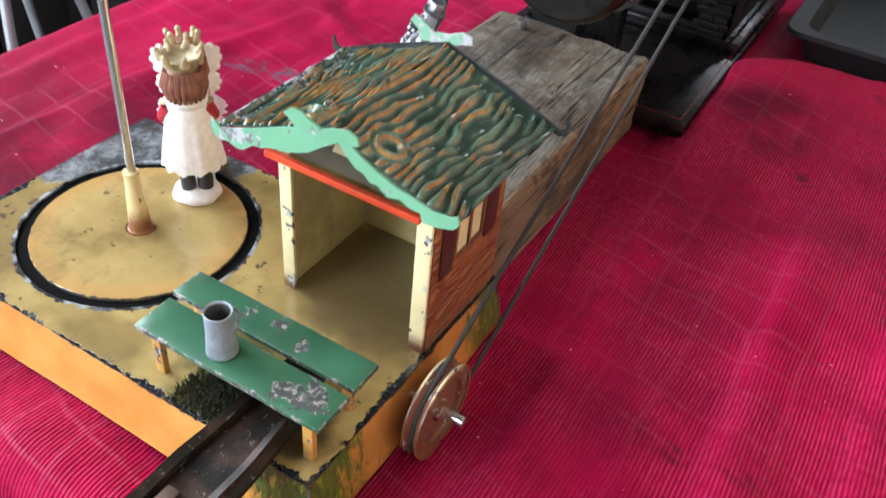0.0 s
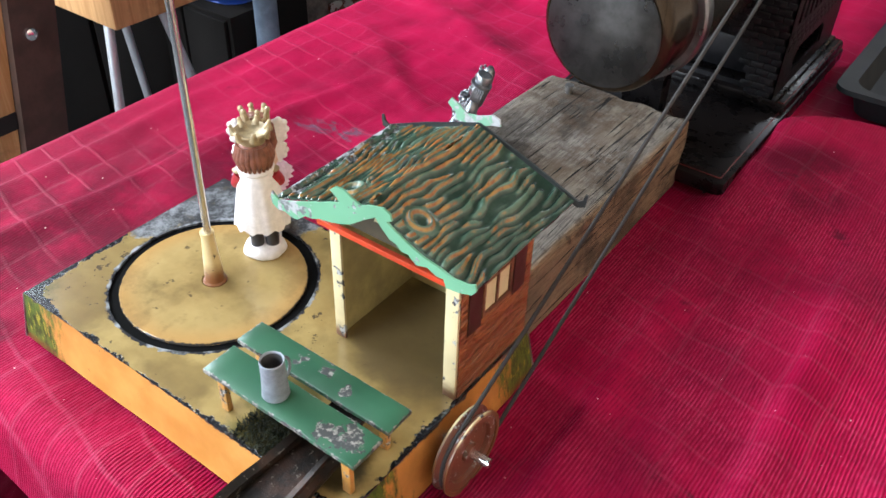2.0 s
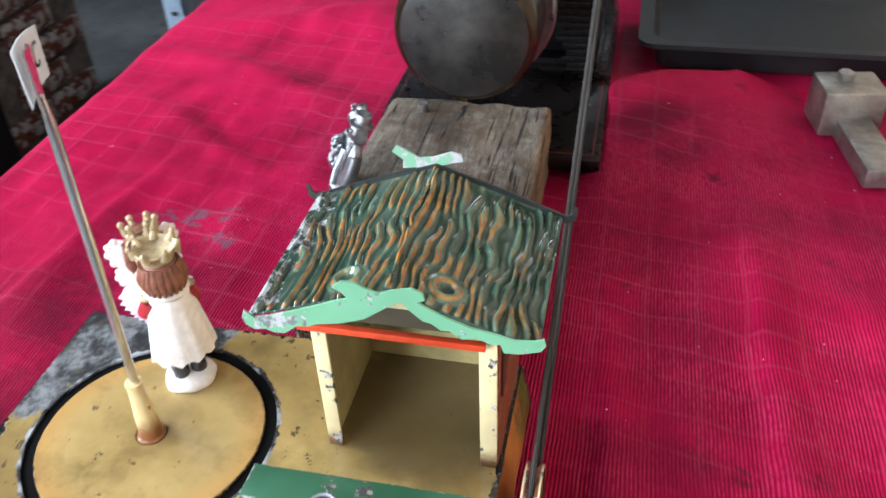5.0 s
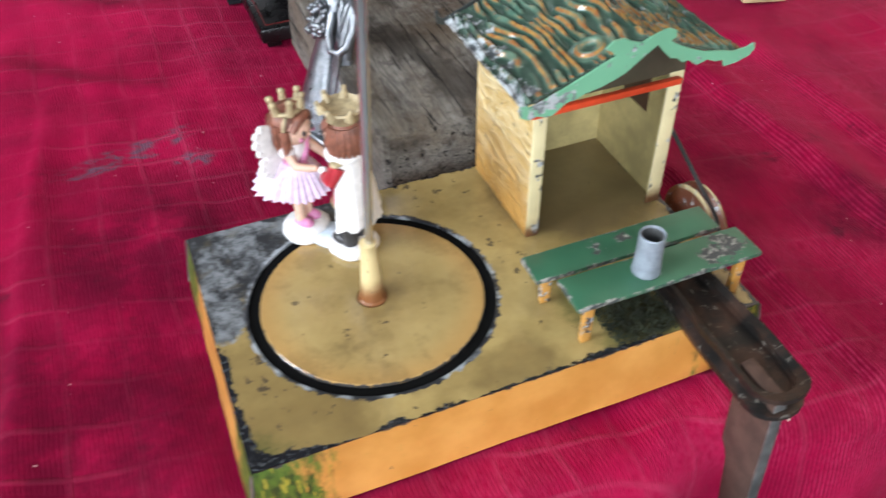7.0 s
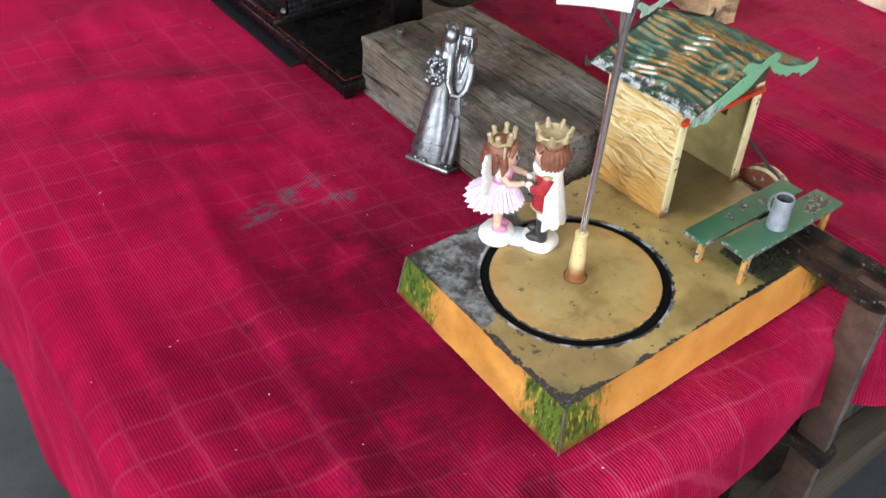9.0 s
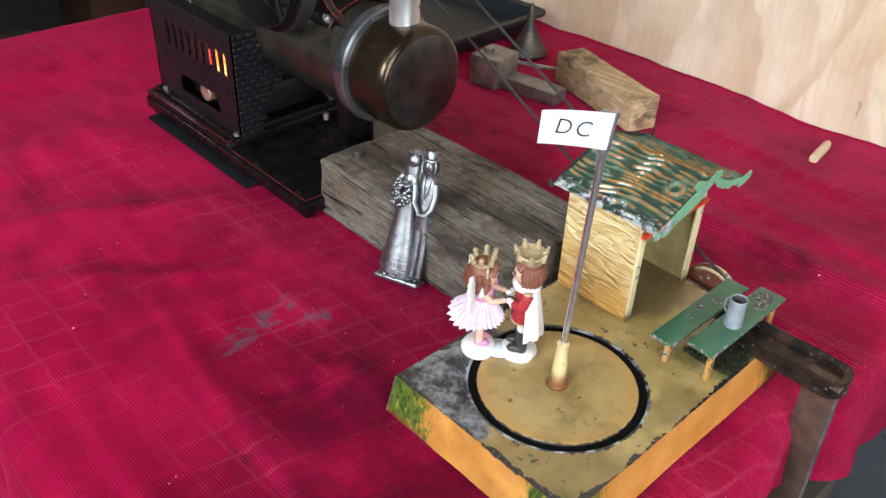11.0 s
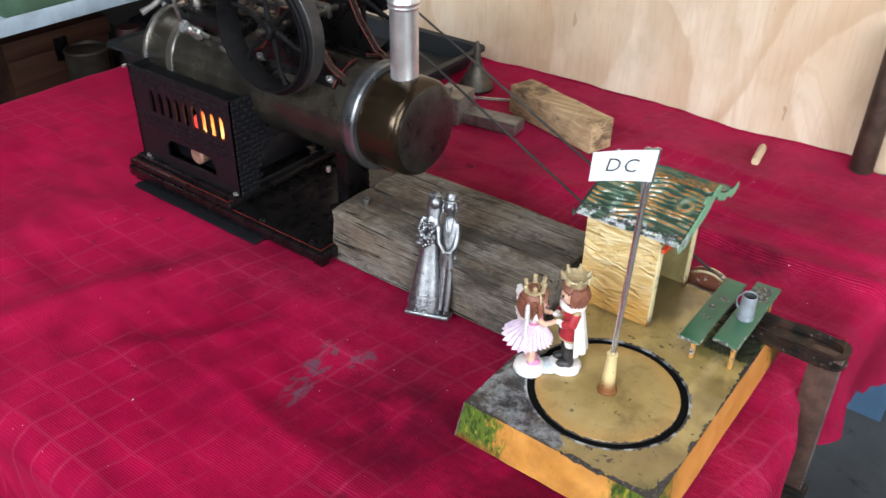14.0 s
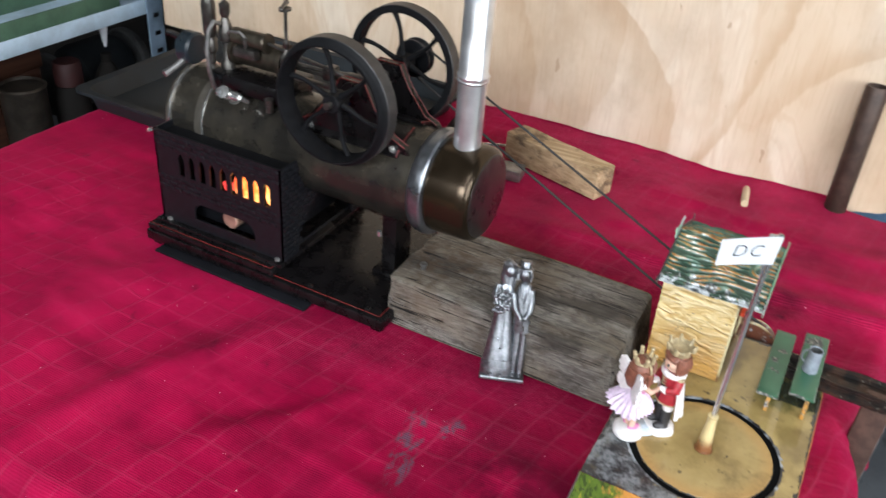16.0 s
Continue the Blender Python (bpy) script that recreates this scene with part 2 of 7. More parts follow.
def tin_top():
    """Ochre enamel: soot stains, bare tin by one corner, chipped edges and groove."""
    k = Nodes("ochre_enamel", 0.22)
    c = k.xyz()
    big, fine = k.noise(34, 4), k.noise(230, 5, 0.68)
    col = k.mix(k.step(big, 0.3, 0.72), (0.300, 0.212, 0.078), (0.420, 0.305, 0.115))
    grime = k.step(k.noise(48, 4, 0.55, k.mapped((1, 1, 1), (0.3, 1.2, 0))), 0.48, 0.74)
    col = k.mix(k.math("MULTIPLY", grime, 0.42), col, (0.13, 0.092, 0.04))
    glaze = k.math("MAXIMUM", k.spot(0.018, 0.030, 0.080), k.math("MAXIMUM", k.spot(0.110, 0.004, 0.035), k.spot(0.200, 0.065, 0.030)))
    glaze = k.math("MULTIPLY", k.step(k.math("ADD", glaze, k.math("MULTIPLY", k.math("SUBTRACT", k.noise(45, 5, 0.65, k.mapped((1, 1, 1), (7, 7, 0))), 0.5), 1.3)), 0.25, 0.75), 0.55)
    col = k.mix(glaze, col, (0.150, 0.098, 0.036))
    handled = k.math("MULTIPLY", k.step(k.noise(26, 5, 0.6, k.mapped((1, 1.4, 1), (2.2, 6.1, 0))), 0.48, 0.70), 0.42)
    col = k.mix(handled, col, (0.165, 0.112, 0.040))
    worn_in = k.math("MAXIMUM", k.spot(0.105, 0.130, 0.050), k.math("MAXIMUM", k.spot(0.135, 0.060, 0.030), k.spot(0.012, 0.040, 0.055)))
    specks = k.math("MAXIMUM", k.step(k.noise(210, 2), 0.735, 0.75), k.step(k.math("ADD", k.noise(150, 4, 0.66), k.math("MULTIPLY", worn_in, 0.085)), 0.685, 0.705))
    col = k.mix(k.math("MULTIPLY", specks, 0.8), col, (0.05, 0.04, 0.03))
    # olive overspray along two edges
    edge = k.math("MINIMUM", k.math("MINIMUM", c[0], k.math("SUBTRACT", 0.218, c[0])), k.math("MINIMUM", c[1], k.math("SUBTRACT", 0.135, c[1])))
    chip = k.step(k.math("ADD", k.math("MULTIPLY", k.math("ADD", fine, k.math("MULTIPLY", k.math("SUBTRACT", k.noise(30, 3), 0.5), 1.9)), 0.0090), k.math("SUBTRACT", k.math("MULTIPLY", k.spot(0.0, 0.0, 0.045), 0.0042), edge)), 0.0032, 0.0037)
    dx, dy = k.math("SUBTRACT", c[0], 0.068), k.math("SUBTRACT", c[1], 0.067)
    d = k.math("SQRT", k.math("ADD", k.math("MULTIPLY", dx, dx), k.math("MULTIPLY", dy, dy)))
    ring = k.step(k.math("ADD", k.math("MULTIPLY", fine, 0.0075), k.math("SUBTRACT", 0.0532, d)), 0.0018, 0.0026)
    # house floor: brown grime, with the shade indoors painted in
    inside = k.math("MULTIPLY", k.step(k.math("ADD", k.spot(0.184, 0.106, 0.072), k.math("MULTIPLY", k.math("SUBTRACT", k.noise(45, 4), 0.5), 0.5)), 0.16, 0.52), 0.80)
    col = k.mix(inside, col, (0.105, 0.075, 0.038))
    # the bare corner
    bare = k.math("ADD", k.math("MAXIMUM", k.spot(0.030, 0.124, 0.080), k.math("MAXIMUM", k.spot(-0.004, 0.085, 0.040), k.spot(0.062, 0.134, 0.030))), k.math("MULTIPLY", k.math("SUBTRACT", k.noise(60, 5, 0.7), 0.5), 0.8))
    bare = k.math("MULTIPLY", k.step(bare, 0.36, 0.48), 1.0)
    rust = k.math("MULTIPLY", k.step(k.noise(70, 5, 0.7, k.mapped((1, 1, 1), (5, 9, 0))), 0.52, 0.64), 0.5)
    metal = k.mix(k.step(k.noise(56, 7, 0.80, k.mapped((1, 1, 1), (3, 3, 0))), 0.43, 0.64), (0.014, 0.014, 0.016), (0.225, 0.235, 0.245))
    moss = k.math("ADD", k.math("MAXIMUM", k.spot(0.165, 0.0, 0.035), k.math("MAXIMUM", k.spot(0.0, 0.0, 0.03), k.spot(0.155, 0.03, 0.03))), k.math("SUBTRACT", k.noise(120, 5, 0.7), 0.62))
    col = k.mix(k.math("MULTIPLY", k.step(moss, 0.1, 0.6), 0.62), col, (0.060, 0.072, 0.020))
    # darker under the beer table and round its feet
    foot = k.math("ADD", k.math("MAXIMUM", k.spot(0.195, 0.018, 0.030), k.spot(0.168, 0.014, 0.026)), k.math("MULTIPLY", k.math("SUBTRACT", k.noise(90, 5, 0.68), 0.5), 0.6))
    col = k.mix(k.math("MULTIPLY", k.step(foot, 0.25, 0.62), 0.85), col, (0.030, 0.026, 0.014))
    col = k.mix(bare, col, k.mix(rust, metal, (0.085, 0.065, 0.035)))
    dark = k.mix(k.step(k.noise(500, 2), 0.55, 0.66), (0.014, 0.014, 0.016), (0.075, 0.08, 0.085))
    col = k.mix(k.math("MAXIMUM", chip, 0.0), col, dark)
    col = k.mix(ring, col, k.mix(k.step(k.noise(75, 4), 0.48, 0.66), (0.03, 0.03, 0.034), (0.34, 0.36, 0.38)))
    k.bump(k.math("SUBTRACT", k.math("MULTIPLY", k.noise(90), 0.6), k.math("MAXIMUM", chip, bare)), 0.35, 0.0005)
    k.b.inputs["Coat Weight"].default_value = 0.5
    k.b.inputs["Coat Roughness"].default_value = 0.07
    return k.done(col, k.mixf(bare, 0.2, 0.45))


def tin_side():
    """Orange enamel with foliage dabbed on by the corners."""
    k = Nodes("orange_enamel", 0.34)
    c = k.xyz()
    big, fine = k.noise(40, 4), k.noise(230, 5, 0.68)
    col = k.mix(k.step(big, 0.3, 0.75), (0.50, 0.215, 0.042), (0.64, 0.305, 0.075))
    # rusty brown on the two end panels, their shade painted in with it
    rust = k.step(k.noise(55, 5, 0.65, k.mapped((1, 1, 1.2), (0.4, 0.1, 0.3))), 0.34, 0.66)
    rust = k.math("MULTIPLY", k.math("MULTIPLY", rust, 0.36), k.math("MAXIMUM", k.step(c[0], 0.05, -0.003), k.step(c[0], 0.2165, 0.2195)))
    col = k.mix(k.math("MULTIPLY", rust, 0.92), col, (0.17, 0.070, 0.026))
    near = None
    for x, y, r in ((0.0, 0.0, 0.048), (0.0, 0.135, 0.060), (0.218, 0.0, 0.050), (0.218, 0.135, 0.045)):
        s = k.spot(x, y, r)
        near = s if near is None else k.math("MAXIMUM", near, s)
    leaf = k.noise(380, 4, 0.7, k.mapped((1, 1, 0.34)))
    body = k.step(k.math("ADD", near, k.math("MULTIPLY", k.math("SUBTRACT", k.noise(150, 5, 0.75, k.mapped((1, 1, 0.35))), 0.5), 2.2)), 0.28, 0.70)
    green = k.mix(k.step(leaf, 0.40, 0.55), (0.024, 0.046, 0.012), (0.085, 0.140, 0.020))
    green = k.mix(k.step(k.noise(430, 3, 0.6, k.mapped((1, 1, 0.28), (2, 1, 0))), 0.57, 0.66), green, (0.33, 0.29, 0.035))
    col = k.mix(body, col, green)
    low = k.step(c[2], 0.007, 0.0)
    col = k.mix(k.math("MULTIPLY", low, k.math("MULTIPLY", near, 0.8)), col, (0.16, 0.02, 0.012))
    chip = k.step(k.math("ADD", k.math("MULTIPLY", k.math("ADD", fine, k.math("MULTIPLY", k.math("SUBTRACT", k.noise(30, 3), 0.5), 1.4)), 0.0065), k.math("SUBTRACT", c[2], 0.03)), 0.0029, 0.0034)
    pit = k.step(k.noise(160, 4, 0.7, k.mapped((1, 1, 1), (5, 2, 1))), 0.70, 0.715)
    col = k.mix(k.math("MAXIMUM", chip, pit), col, (0.04, 0.038, 0.038))
    k.bump(k.math("SUBTRACT", k.noise(110), chip), 0.3, 0.0004)
    return k.done(col)


def old_wood():
    """Grey weathered softwood with open grain along y."""
    k = Nodes("weathered_wood", 0.88, 0.0, 0.25)
    g = k.noise(1.0, 6, 0.68, k.mapped((360, 24, 360)), 2.6)
    g2 = k.noise(1.0, 5, 0.65, k.mapped((90, 8, 90)), 1.6)
    col = k.mix(k.step(g, 0.30, 0.68), (0.052, 0.045, 0.038), (0.245, 0.222, 0.195))
    col = k.mix(k.math("MULTIPLY", k.step(g2, 0.46, 0.70), 0.42), col, (0.37, 0.34, 0.30))
    # the +x side is browner
    col = k.mix(k.math("MULTIPLY", k.step(k.xyz()[0], 0.2020, 0.2060), 0.75), col, k.mix(k.step(g, 0.30, 0.66), (0.13, 0.075, 0.04), (0.34, 0.22, 0.12)))
    col = k.mix(k.math("MULTIPLY", k.step(k.noise(30, 5, 0.65), 0.44, 0.66), 0.65), col, (0.095, 0.070, 0.050))
    col = k.mix(k.math("MULTIPLY", k.step(k.noise(85, 5, 0.7), 0.54, 0.68), 0.7), col, (0.035, 0.027, 0.022))
    col = k.mix(k.math("MULTIPLY", k.step(k.noise(17, 4, 0.6, k.mapped((1, 0.6, 1), (4, 1, 2))), 0.45, 0.68), 0.5), col, (0.195, 0.150, 0.102))
    col = k.mix(k.math("MULTIPLY", k.step(k.noise(26, 5, 0.7, k.mapped((1, 0.5, 1), (9, 2, 5))), 0.47, 0.62), 0.78), col, (0.040, 0.033, 0.027))
    oil = k.math("MULTIPLY", k.math("MAXIMUM", k.spot(0.145, 0.325, 0.075), k.spot(0.185, 0.265, 0.055)), k.step(k.noise(70, 5, 0.7), 0.40, 0.58))
    col = k.mix(k.math("MULTIPLY", oil, 0.75), col, (0.075, 0.045, 0.025))
    crack = k.step(k.noise(1.0, 2, 0.5, k.mapped((380, 14, 380)), 0.8), 0.61, 0.66)
    col = k.mix(crack, col, (0.012, 0.010, 0.009))
    k.bump(k.math("SUBTRACT", k.math("ADD", g, k.math("MULTIPLY", g2, 0.7)), k.math("MULTIPLY", crack, 1.5)), 0.9, 0.0016)
    return k.done(col)


def fresh_wood(name, a, b, axis, fine=170, rough=0.65):
    """Bare timber; axis is the way of the grain."""
    k = Nodes(name, rough, 0.0, 0.3)
    sc = [fine, fine, fine]
    sc[axis] = fine / 22
    g = k.noise(1.0, 5, 0.6, k.mapped(tuple(sc)), 1.0)
    col = k.mix(k.step(g, 0.3, 0.7), a, b)
    col = k.mix(k.math("MULTIPLY", k.step(k.noise(fine * 0.16, 5, 0.65), 0.56, 0.72), 0.5), col, tuple(v * 0.25 for v in a))
    k.bump(g, 0.4, 0.0006)
    return k.done(col)


def plywood():
    k = Nodes("plywood", 0.55, 0.0, 0.3)
    v = k.mapped((1, 2.3, 0.95), (0.3, 0.55, 0.2), (0.35, 0, 0))
    warp = k.noise(3.2, 3, 0.5, v, 1.4)
    band = k.math("SINE", k.math("MULTIPLY", warp, 46.0))
    col = k.mix(k.step(warp, 0.3, 0.72), (0.63, 0.475, 0.335), (0.72, 0.60, 0.475))
    fig = k.math("MULTIPLY", k.step(band, 0.1, 1.0), k.step(k.noise(5, 2, 0.5, k.mapped((1, 1, 1), (7, 3, 1))), 0.42, 0.6))
    col = k.mix(k.math("MULTIPLY", fig, 0.20), col, (0.48, 0.28, 0.15))
    # broad flame figure of the veneer: brown up to a sharp curved edge, fading away from it
    c = k.xyz()
    sway = k.math("MULTIPLY", k.math("SUBTRACT", k.noise(16, 3, 0.55), 0.5), 0.030)
    yy = k.math("ADD", c[1], sway)
    for y0, z0, bend, lean, wide, depth in ((0.238, 0.03, 4.5, 0.0, 0.085, 0.55), (0.146, 0.14, 0.6, -0.24, 0.022, 0.50), (0.187, 0.08, 0.9, 0.10, 0.030, 0.26), (0.118, 0.03, -6.0, 0.30, 0.050, 0.42), (0.43, 0.02, 2.6, -0.15, 0.075, 0.42), (0.62, 0.05, 3.0, 0.2, 0.10, 0.4), (-0.02, 0.10, -2.0, 0.2, 0.07, 0.35), (0.33, 0.20, 2.2, 0.3, 0.06, 0.35)):
        dz = k.math("SUBTRACT", c[2], z0)
        edge = k.math("ADD", k.math("ADD", y0, k.math("MULTIPLY", dz, lean)), k.math("MULTIPLY", k.math("MULTIPLY", dz, dz), bend))
        off = k.math("SUBTRACT", yy, edge)
        body = k.math("MULTIPLY", k.step(off, -0.003, 0.003), k.step(off, wide, 0.004))
        col = k.mix(k.math("MULTIPLY", k.math("MULTIPLY", body, depth), k.mixf(k.noise(9, 3), 0.55, 1.25)), col, (0.44, 0.265, 0.14))
    grain = k.noise(1.0, 4, 0.6, k.mapped((300, 300, 22), (0, 0, 0), (0.25, 0, 0)))
    col = k.mix(k.math("MULTIPLY", k.step(grain, 0.45, 0.75), 0.22), col, (0.40, 0.23, 0.12))
    fleck = k.step(k.noise(1.0, 2, 0.4, k.mapped((70, 70, 26), (0, 0, 0), (0.25, 0, 0))), 0.77, 0.80)
    col = k.mix(k.math("MULTIPLY", fleck, 0.5), col, (0.28, 0.14, 0.06))
    smoke = k.step(k.noise(6.0, 5, 0.6, k.mapped((1, 1.3, 0.9), (5, 1, 3))), 0.44, 0.72)
    col = k.mix(k.math("MULTIPLY", smoke, 0.60), col, (0.37, 0.25, 0.155))
    k.bump(grain, 0.12, 0.0006)
    return k.done(col)


def boiler_brass():
    k = Nodes("blackened_brass", 0.34, 0.6)
    a, b = k.noise(28, 5, 0.6), k.noise(160, 4)
    col = k.mix(k.step(a, 0.35, 0.7), (0.034, 0.0305, 0.0265), (0.078, 0.067, 0.051))
    col = k.mix(k.math("MULTIPLY", k.step(b, 0.45, 0.7), 0.35), col, (0.010, 0.009, 0.009))
    k.bump(k.noise(45, 3), 0.12, 0.0008)
    return k.done(col, k.mixf(a, 0.19, 0.32))


def roof_paint():
    """Green enamel; orange and rust brushed on the crests, darker hollows and eaves."""
    k = Nodes("roof_enamel", 0.2, 0.0, 0.5)
    at = k.t.nodes.new("ShaderNodeAttribute")
    at.attribute_name = "relief"
    h = at.outputs["Fac"]
    n1, n2 = k.noise(55, 4, 0.6), k.noise(210, 4, 0.65)
    col = k.mix(k.step(n1, 0.35, 0.68), (0.052, 0.108, 0.076), (0.135, 0.215, 0.155))
    c = k.xyz()
    away = k.math("ABSOLUTE", k.math("SUBTRACT", c[0], 0.182))
    sooty = k.math("MULTIPLY", k.step(k.math("ADD", away, k.math("MULTIPLY", k.math("SUBTRACT", k.noise(50, 3), 0.5), 0.022)), 0.030, 0.048), 0.4)
    col = k.mix(sooty, col, (0.016, 0.026, 0.021))
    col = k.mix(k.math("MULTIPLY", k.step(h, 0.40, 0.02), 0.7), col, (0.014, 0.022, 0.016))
    brush = k.step(k.math("SUBTRACT", k.noise(52, 4, 0.6, k.mapped((1, 1, 1), (1, 4, 2))), k.math("ADD", k.math("MULTIPLY", away, 2.4), k.math("MULTIPLY", k.step(c[0], 0.184, 0.212), 0.05))), 0.35, 0.48)
    col = k.mix(k.math("MULTIPLY", k.step(h, 0.30, 0.90), 0.12), col, (0.085, 0.170, 0.112))
    crest = k.math("MULTIPLY", k.math("MULTIPLY", k.step(h, 0.22, 0.50), k.step(h, 0.98, 0.66)), brush)
    col = k.mix(k.math("MULTIPLY", crest, 0.85), col, k.mix(k.step(n2, 0.40, 0.6), (0.31, 0.100, 0.020), (0.40, 0.200, 0.045)))
    eave = k.math("MULTIPLY", k.math("SUBTRACT", 0.150, c[0]), 34.0)
    bare = k.step(k.math("ADD", eave, k.math("MULTIPLY", k.math("SUBTRACT", k.noise(95, 5, 0.7), 0.5), 2.0)), 0.42, 0.55)
    col = k.mix(bare, col, k.mix(k.step(n2, 0.42, 0.56), (0.03, 0.033, 0.035), (0.45, 0.47, 0.48)))
    nick = k.step(k.noise(85, 4, 0.7, k.mapped((1, 1, 1), (9, 2, 2))), 0.735, 0.75)
    col = k.mix(nick, col, (0.33, 0.38, 0.36))
    k.bump(n2, 0.2, 0.0004)
    return k.done(col, k.mixf(bare, 0.13, 0.35))


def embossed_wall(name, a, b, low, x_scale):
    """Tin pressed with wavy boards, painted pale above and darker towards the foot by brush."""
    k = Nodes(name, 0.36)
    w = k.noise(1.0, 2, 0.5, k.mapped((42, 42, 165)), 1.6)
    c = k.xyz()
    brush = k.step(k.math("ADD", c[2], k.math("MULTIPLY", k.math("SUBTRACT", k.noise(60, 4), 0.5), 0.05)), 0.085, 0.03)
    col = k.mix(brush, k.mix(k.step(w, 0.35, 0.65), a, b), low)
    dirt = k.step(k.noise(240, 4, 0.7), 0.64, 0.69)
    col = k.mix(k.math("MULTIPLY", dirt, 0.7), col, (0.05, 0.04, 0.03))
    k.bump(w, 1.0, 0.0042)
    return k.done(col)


def concrete():
    k = Nodes("concrete_floor", 0.8, 0.0, 0.3)
    a = k.noise(3, 6, 0.65)
    col = k.mix(k.step(a, 0.3, 0.72), (0.070, 0.073, 0.078), (0.135, 0.14, 0.148))
    col = k.mix(k.math("MULTIPLY", k.step(k.noise(19, 4), 0.58, 0.72), 0.6), col, (0.03, 0.03, 0.03))
    k.bump(k.noise(120), 0.3, 0.002)
    return k.done(col)


def flaked_brick():
    """Old brick with scraps of limewash left on it."""
    k = Nodes("old_brick", 0.9, 0.0, 0.2)
    a = k.noise(30, 5, 0.65)
    col = k.mix(k.step(a, 0.3, 0.7), (0.10, 0.032, 0.022), (0.26, 0.085, 0.052))
    wash = k.step(k.noise(34, 5, 0.7, k.mapped((1, 1, 1), (2, 7, 1))), 0.49, 0.55)
    col = k.mix(wash, col, (0.52, 0.49, 0.44))
    k.bump(k.math("ADD", a, wash), 0.6, 0.003)
    return k.done(col)


def offcut_wood():
    """Sawn softwood with knots and dark stains."""
    k = Nodes("stained_offcut", 0.75, 0.0, 0.25)
    g = k.noise(1.0, 5, 0.6, k.mapped((150, 9, 150), (0, 0, 0), (0, 0, 0.3)), 1.0)
    col = k.mix(k.step(g, 0.3, 0.7), (0.33, 0.215, 0.115), (0.55, 0.40, 0.24))
    stain = k.step(k.noise(26, 5, 0.68, k.mapped((1, 1, 1.6), (4, 2, 1))), 0.50, 0.64)
    col = k.mix(k.math("MULTIPLY", stain, 0.75), col, (0.060, 0.040, 0.028))
    knot = k.step(k.noise(62, 2, 0.5, k.mapped((1, 1, 1), (1, 9, 4))), 0.70, 0.74)
    col = k.mix(knot, col, (0.03, 0.02, 0.015))
    k.bump(g, 0.5, 0.001)
    return k.done(col)


def rusty_iron():
    k = Nodes("rusty_iron", 0.42, 0.35)
    a, b = k.noise(70, 5, 0.65), k.noise(260, 4, 0.7)
    col = k.mix(k.step(a, 0.42, 0.66), (0.012, 0.010, 0.009), (0.052, 0.026, 0.017))
    col = k.mix(k.math("MULTIPLY", k.step(b, 0.60, 0.68), 0.6), col, (0.30, 0.27, 0.23))
    k.bump(k.math("ADD", a, k.math("MULTIPLY", b, 0.5)), 0.5, 0.0012)
    return k.done(col, k.mixf(a, 0.3, 0.6))


def flame():
    k = Nodes("flame", 0.6)
    k.b.inputs["Base Color"].default_value = (0.0, 0.0, 0.0, 1)
    c = k.xyz()
    n = k.noise(70, 3)
    col = k.mix(k.step(n, 0.35, 0.65), (1.0, 0.20, 0.03), (1.0, 0.58, 0.18))
    col = k.mix(k.step(c[1], 0.514, 0.530), col, (0.50, 0.035, 0.03))
    k.put(col, k.b.inputs["Emission Color"])
    k.b.inputs["Emission Strength"].default_value = 3.2
    return k.m


M_CLOTH, M_TOP, M_SIDE, M_OLDWOOD = cloth_red(), tin_top(), tin_side(), old_wood()
M_PLY, M_BRASS, M_ROOF, M_CONC, M_IRON, M_FLAME = plywood(), boiler_brass(), roof_paint(), concrete(), rusty_iron(), flame()
M_GROOVE = plain("groove_black", (0.005, 0.005, 0.005), 0.85, spec=0.05)
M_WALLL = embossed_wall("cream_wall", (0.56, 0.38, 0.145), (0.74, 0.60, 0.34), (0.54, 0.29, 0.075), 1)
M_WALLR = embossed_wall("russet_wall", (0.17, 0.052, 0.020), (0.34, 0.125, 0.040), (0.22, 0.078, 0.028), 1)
M_WALLIN = plain("inner_wall_enamel", (0.42, 0.34, 0.15), 0.4, var=0.3, scale=50)
M_CREAM = chipped("cream_enamel", (0.72, 0.62, 0.36), amount=0.60, foot=True)
M_RED = plain("red_enamel", (0.62, 0.06, 0.018), 0.35, var=0.25)
M_BROWN = plain("shutter_brown", (0.055, 0.022, 0.016), 0.4)
M_MINT = chipped("mint_enamel", (0.175, 0.41, 0.25), (0.16, 0.17, 0.17), amount=0.605, scale=130, dark=0.15, tip=True)
M_GREEN = green_enamel()
M_MUG = plain("grey_pewter_paint", (0.27, 0.30, 0.34), 0.5, 0.25, scale=200)
M_MUGIN = plain("mug_inside", (0.06, 0.06, 0.06), 0.7)
M_STEEL = plain("bright_steel", (0.78, 0.77, 0.75), 0.22, 0.9, var=0.05, scale=40, bump=0.03)
M_DARKSTEEL = plain("dark_fittings", (0.125, 0.115, 0.105), 0.34, 0.85, var=0.4, scale=120)
M_ROD = plain("flag_rod_steel", (0.72, 0.70, 0.68), 0.20, 0.93, var=0.06, scale=60, bump=0.04)
M_DULL = plain("dull_steel", (0.30, 0.29, 0.28), 0.42, 0.85, var=0.35, scale=90)
M_PEWTER = plain("pewter", (0.27, 0.28, 0.30), 0.31, 0.92, var=0.28, scale=260, bump=0.25)
M_BLACK = plain("black_enamel", (0.005, 0.0042, 0.0045), 0.27, var=0.4, scale=80, bump=0.12, spec=0.35)
M_CAST = plain("cast_black", (0.0075, 0.0078, 0.0098), 0.36, 0.1, var=0.4, scale=200, bump=0.4, spec=0.36)
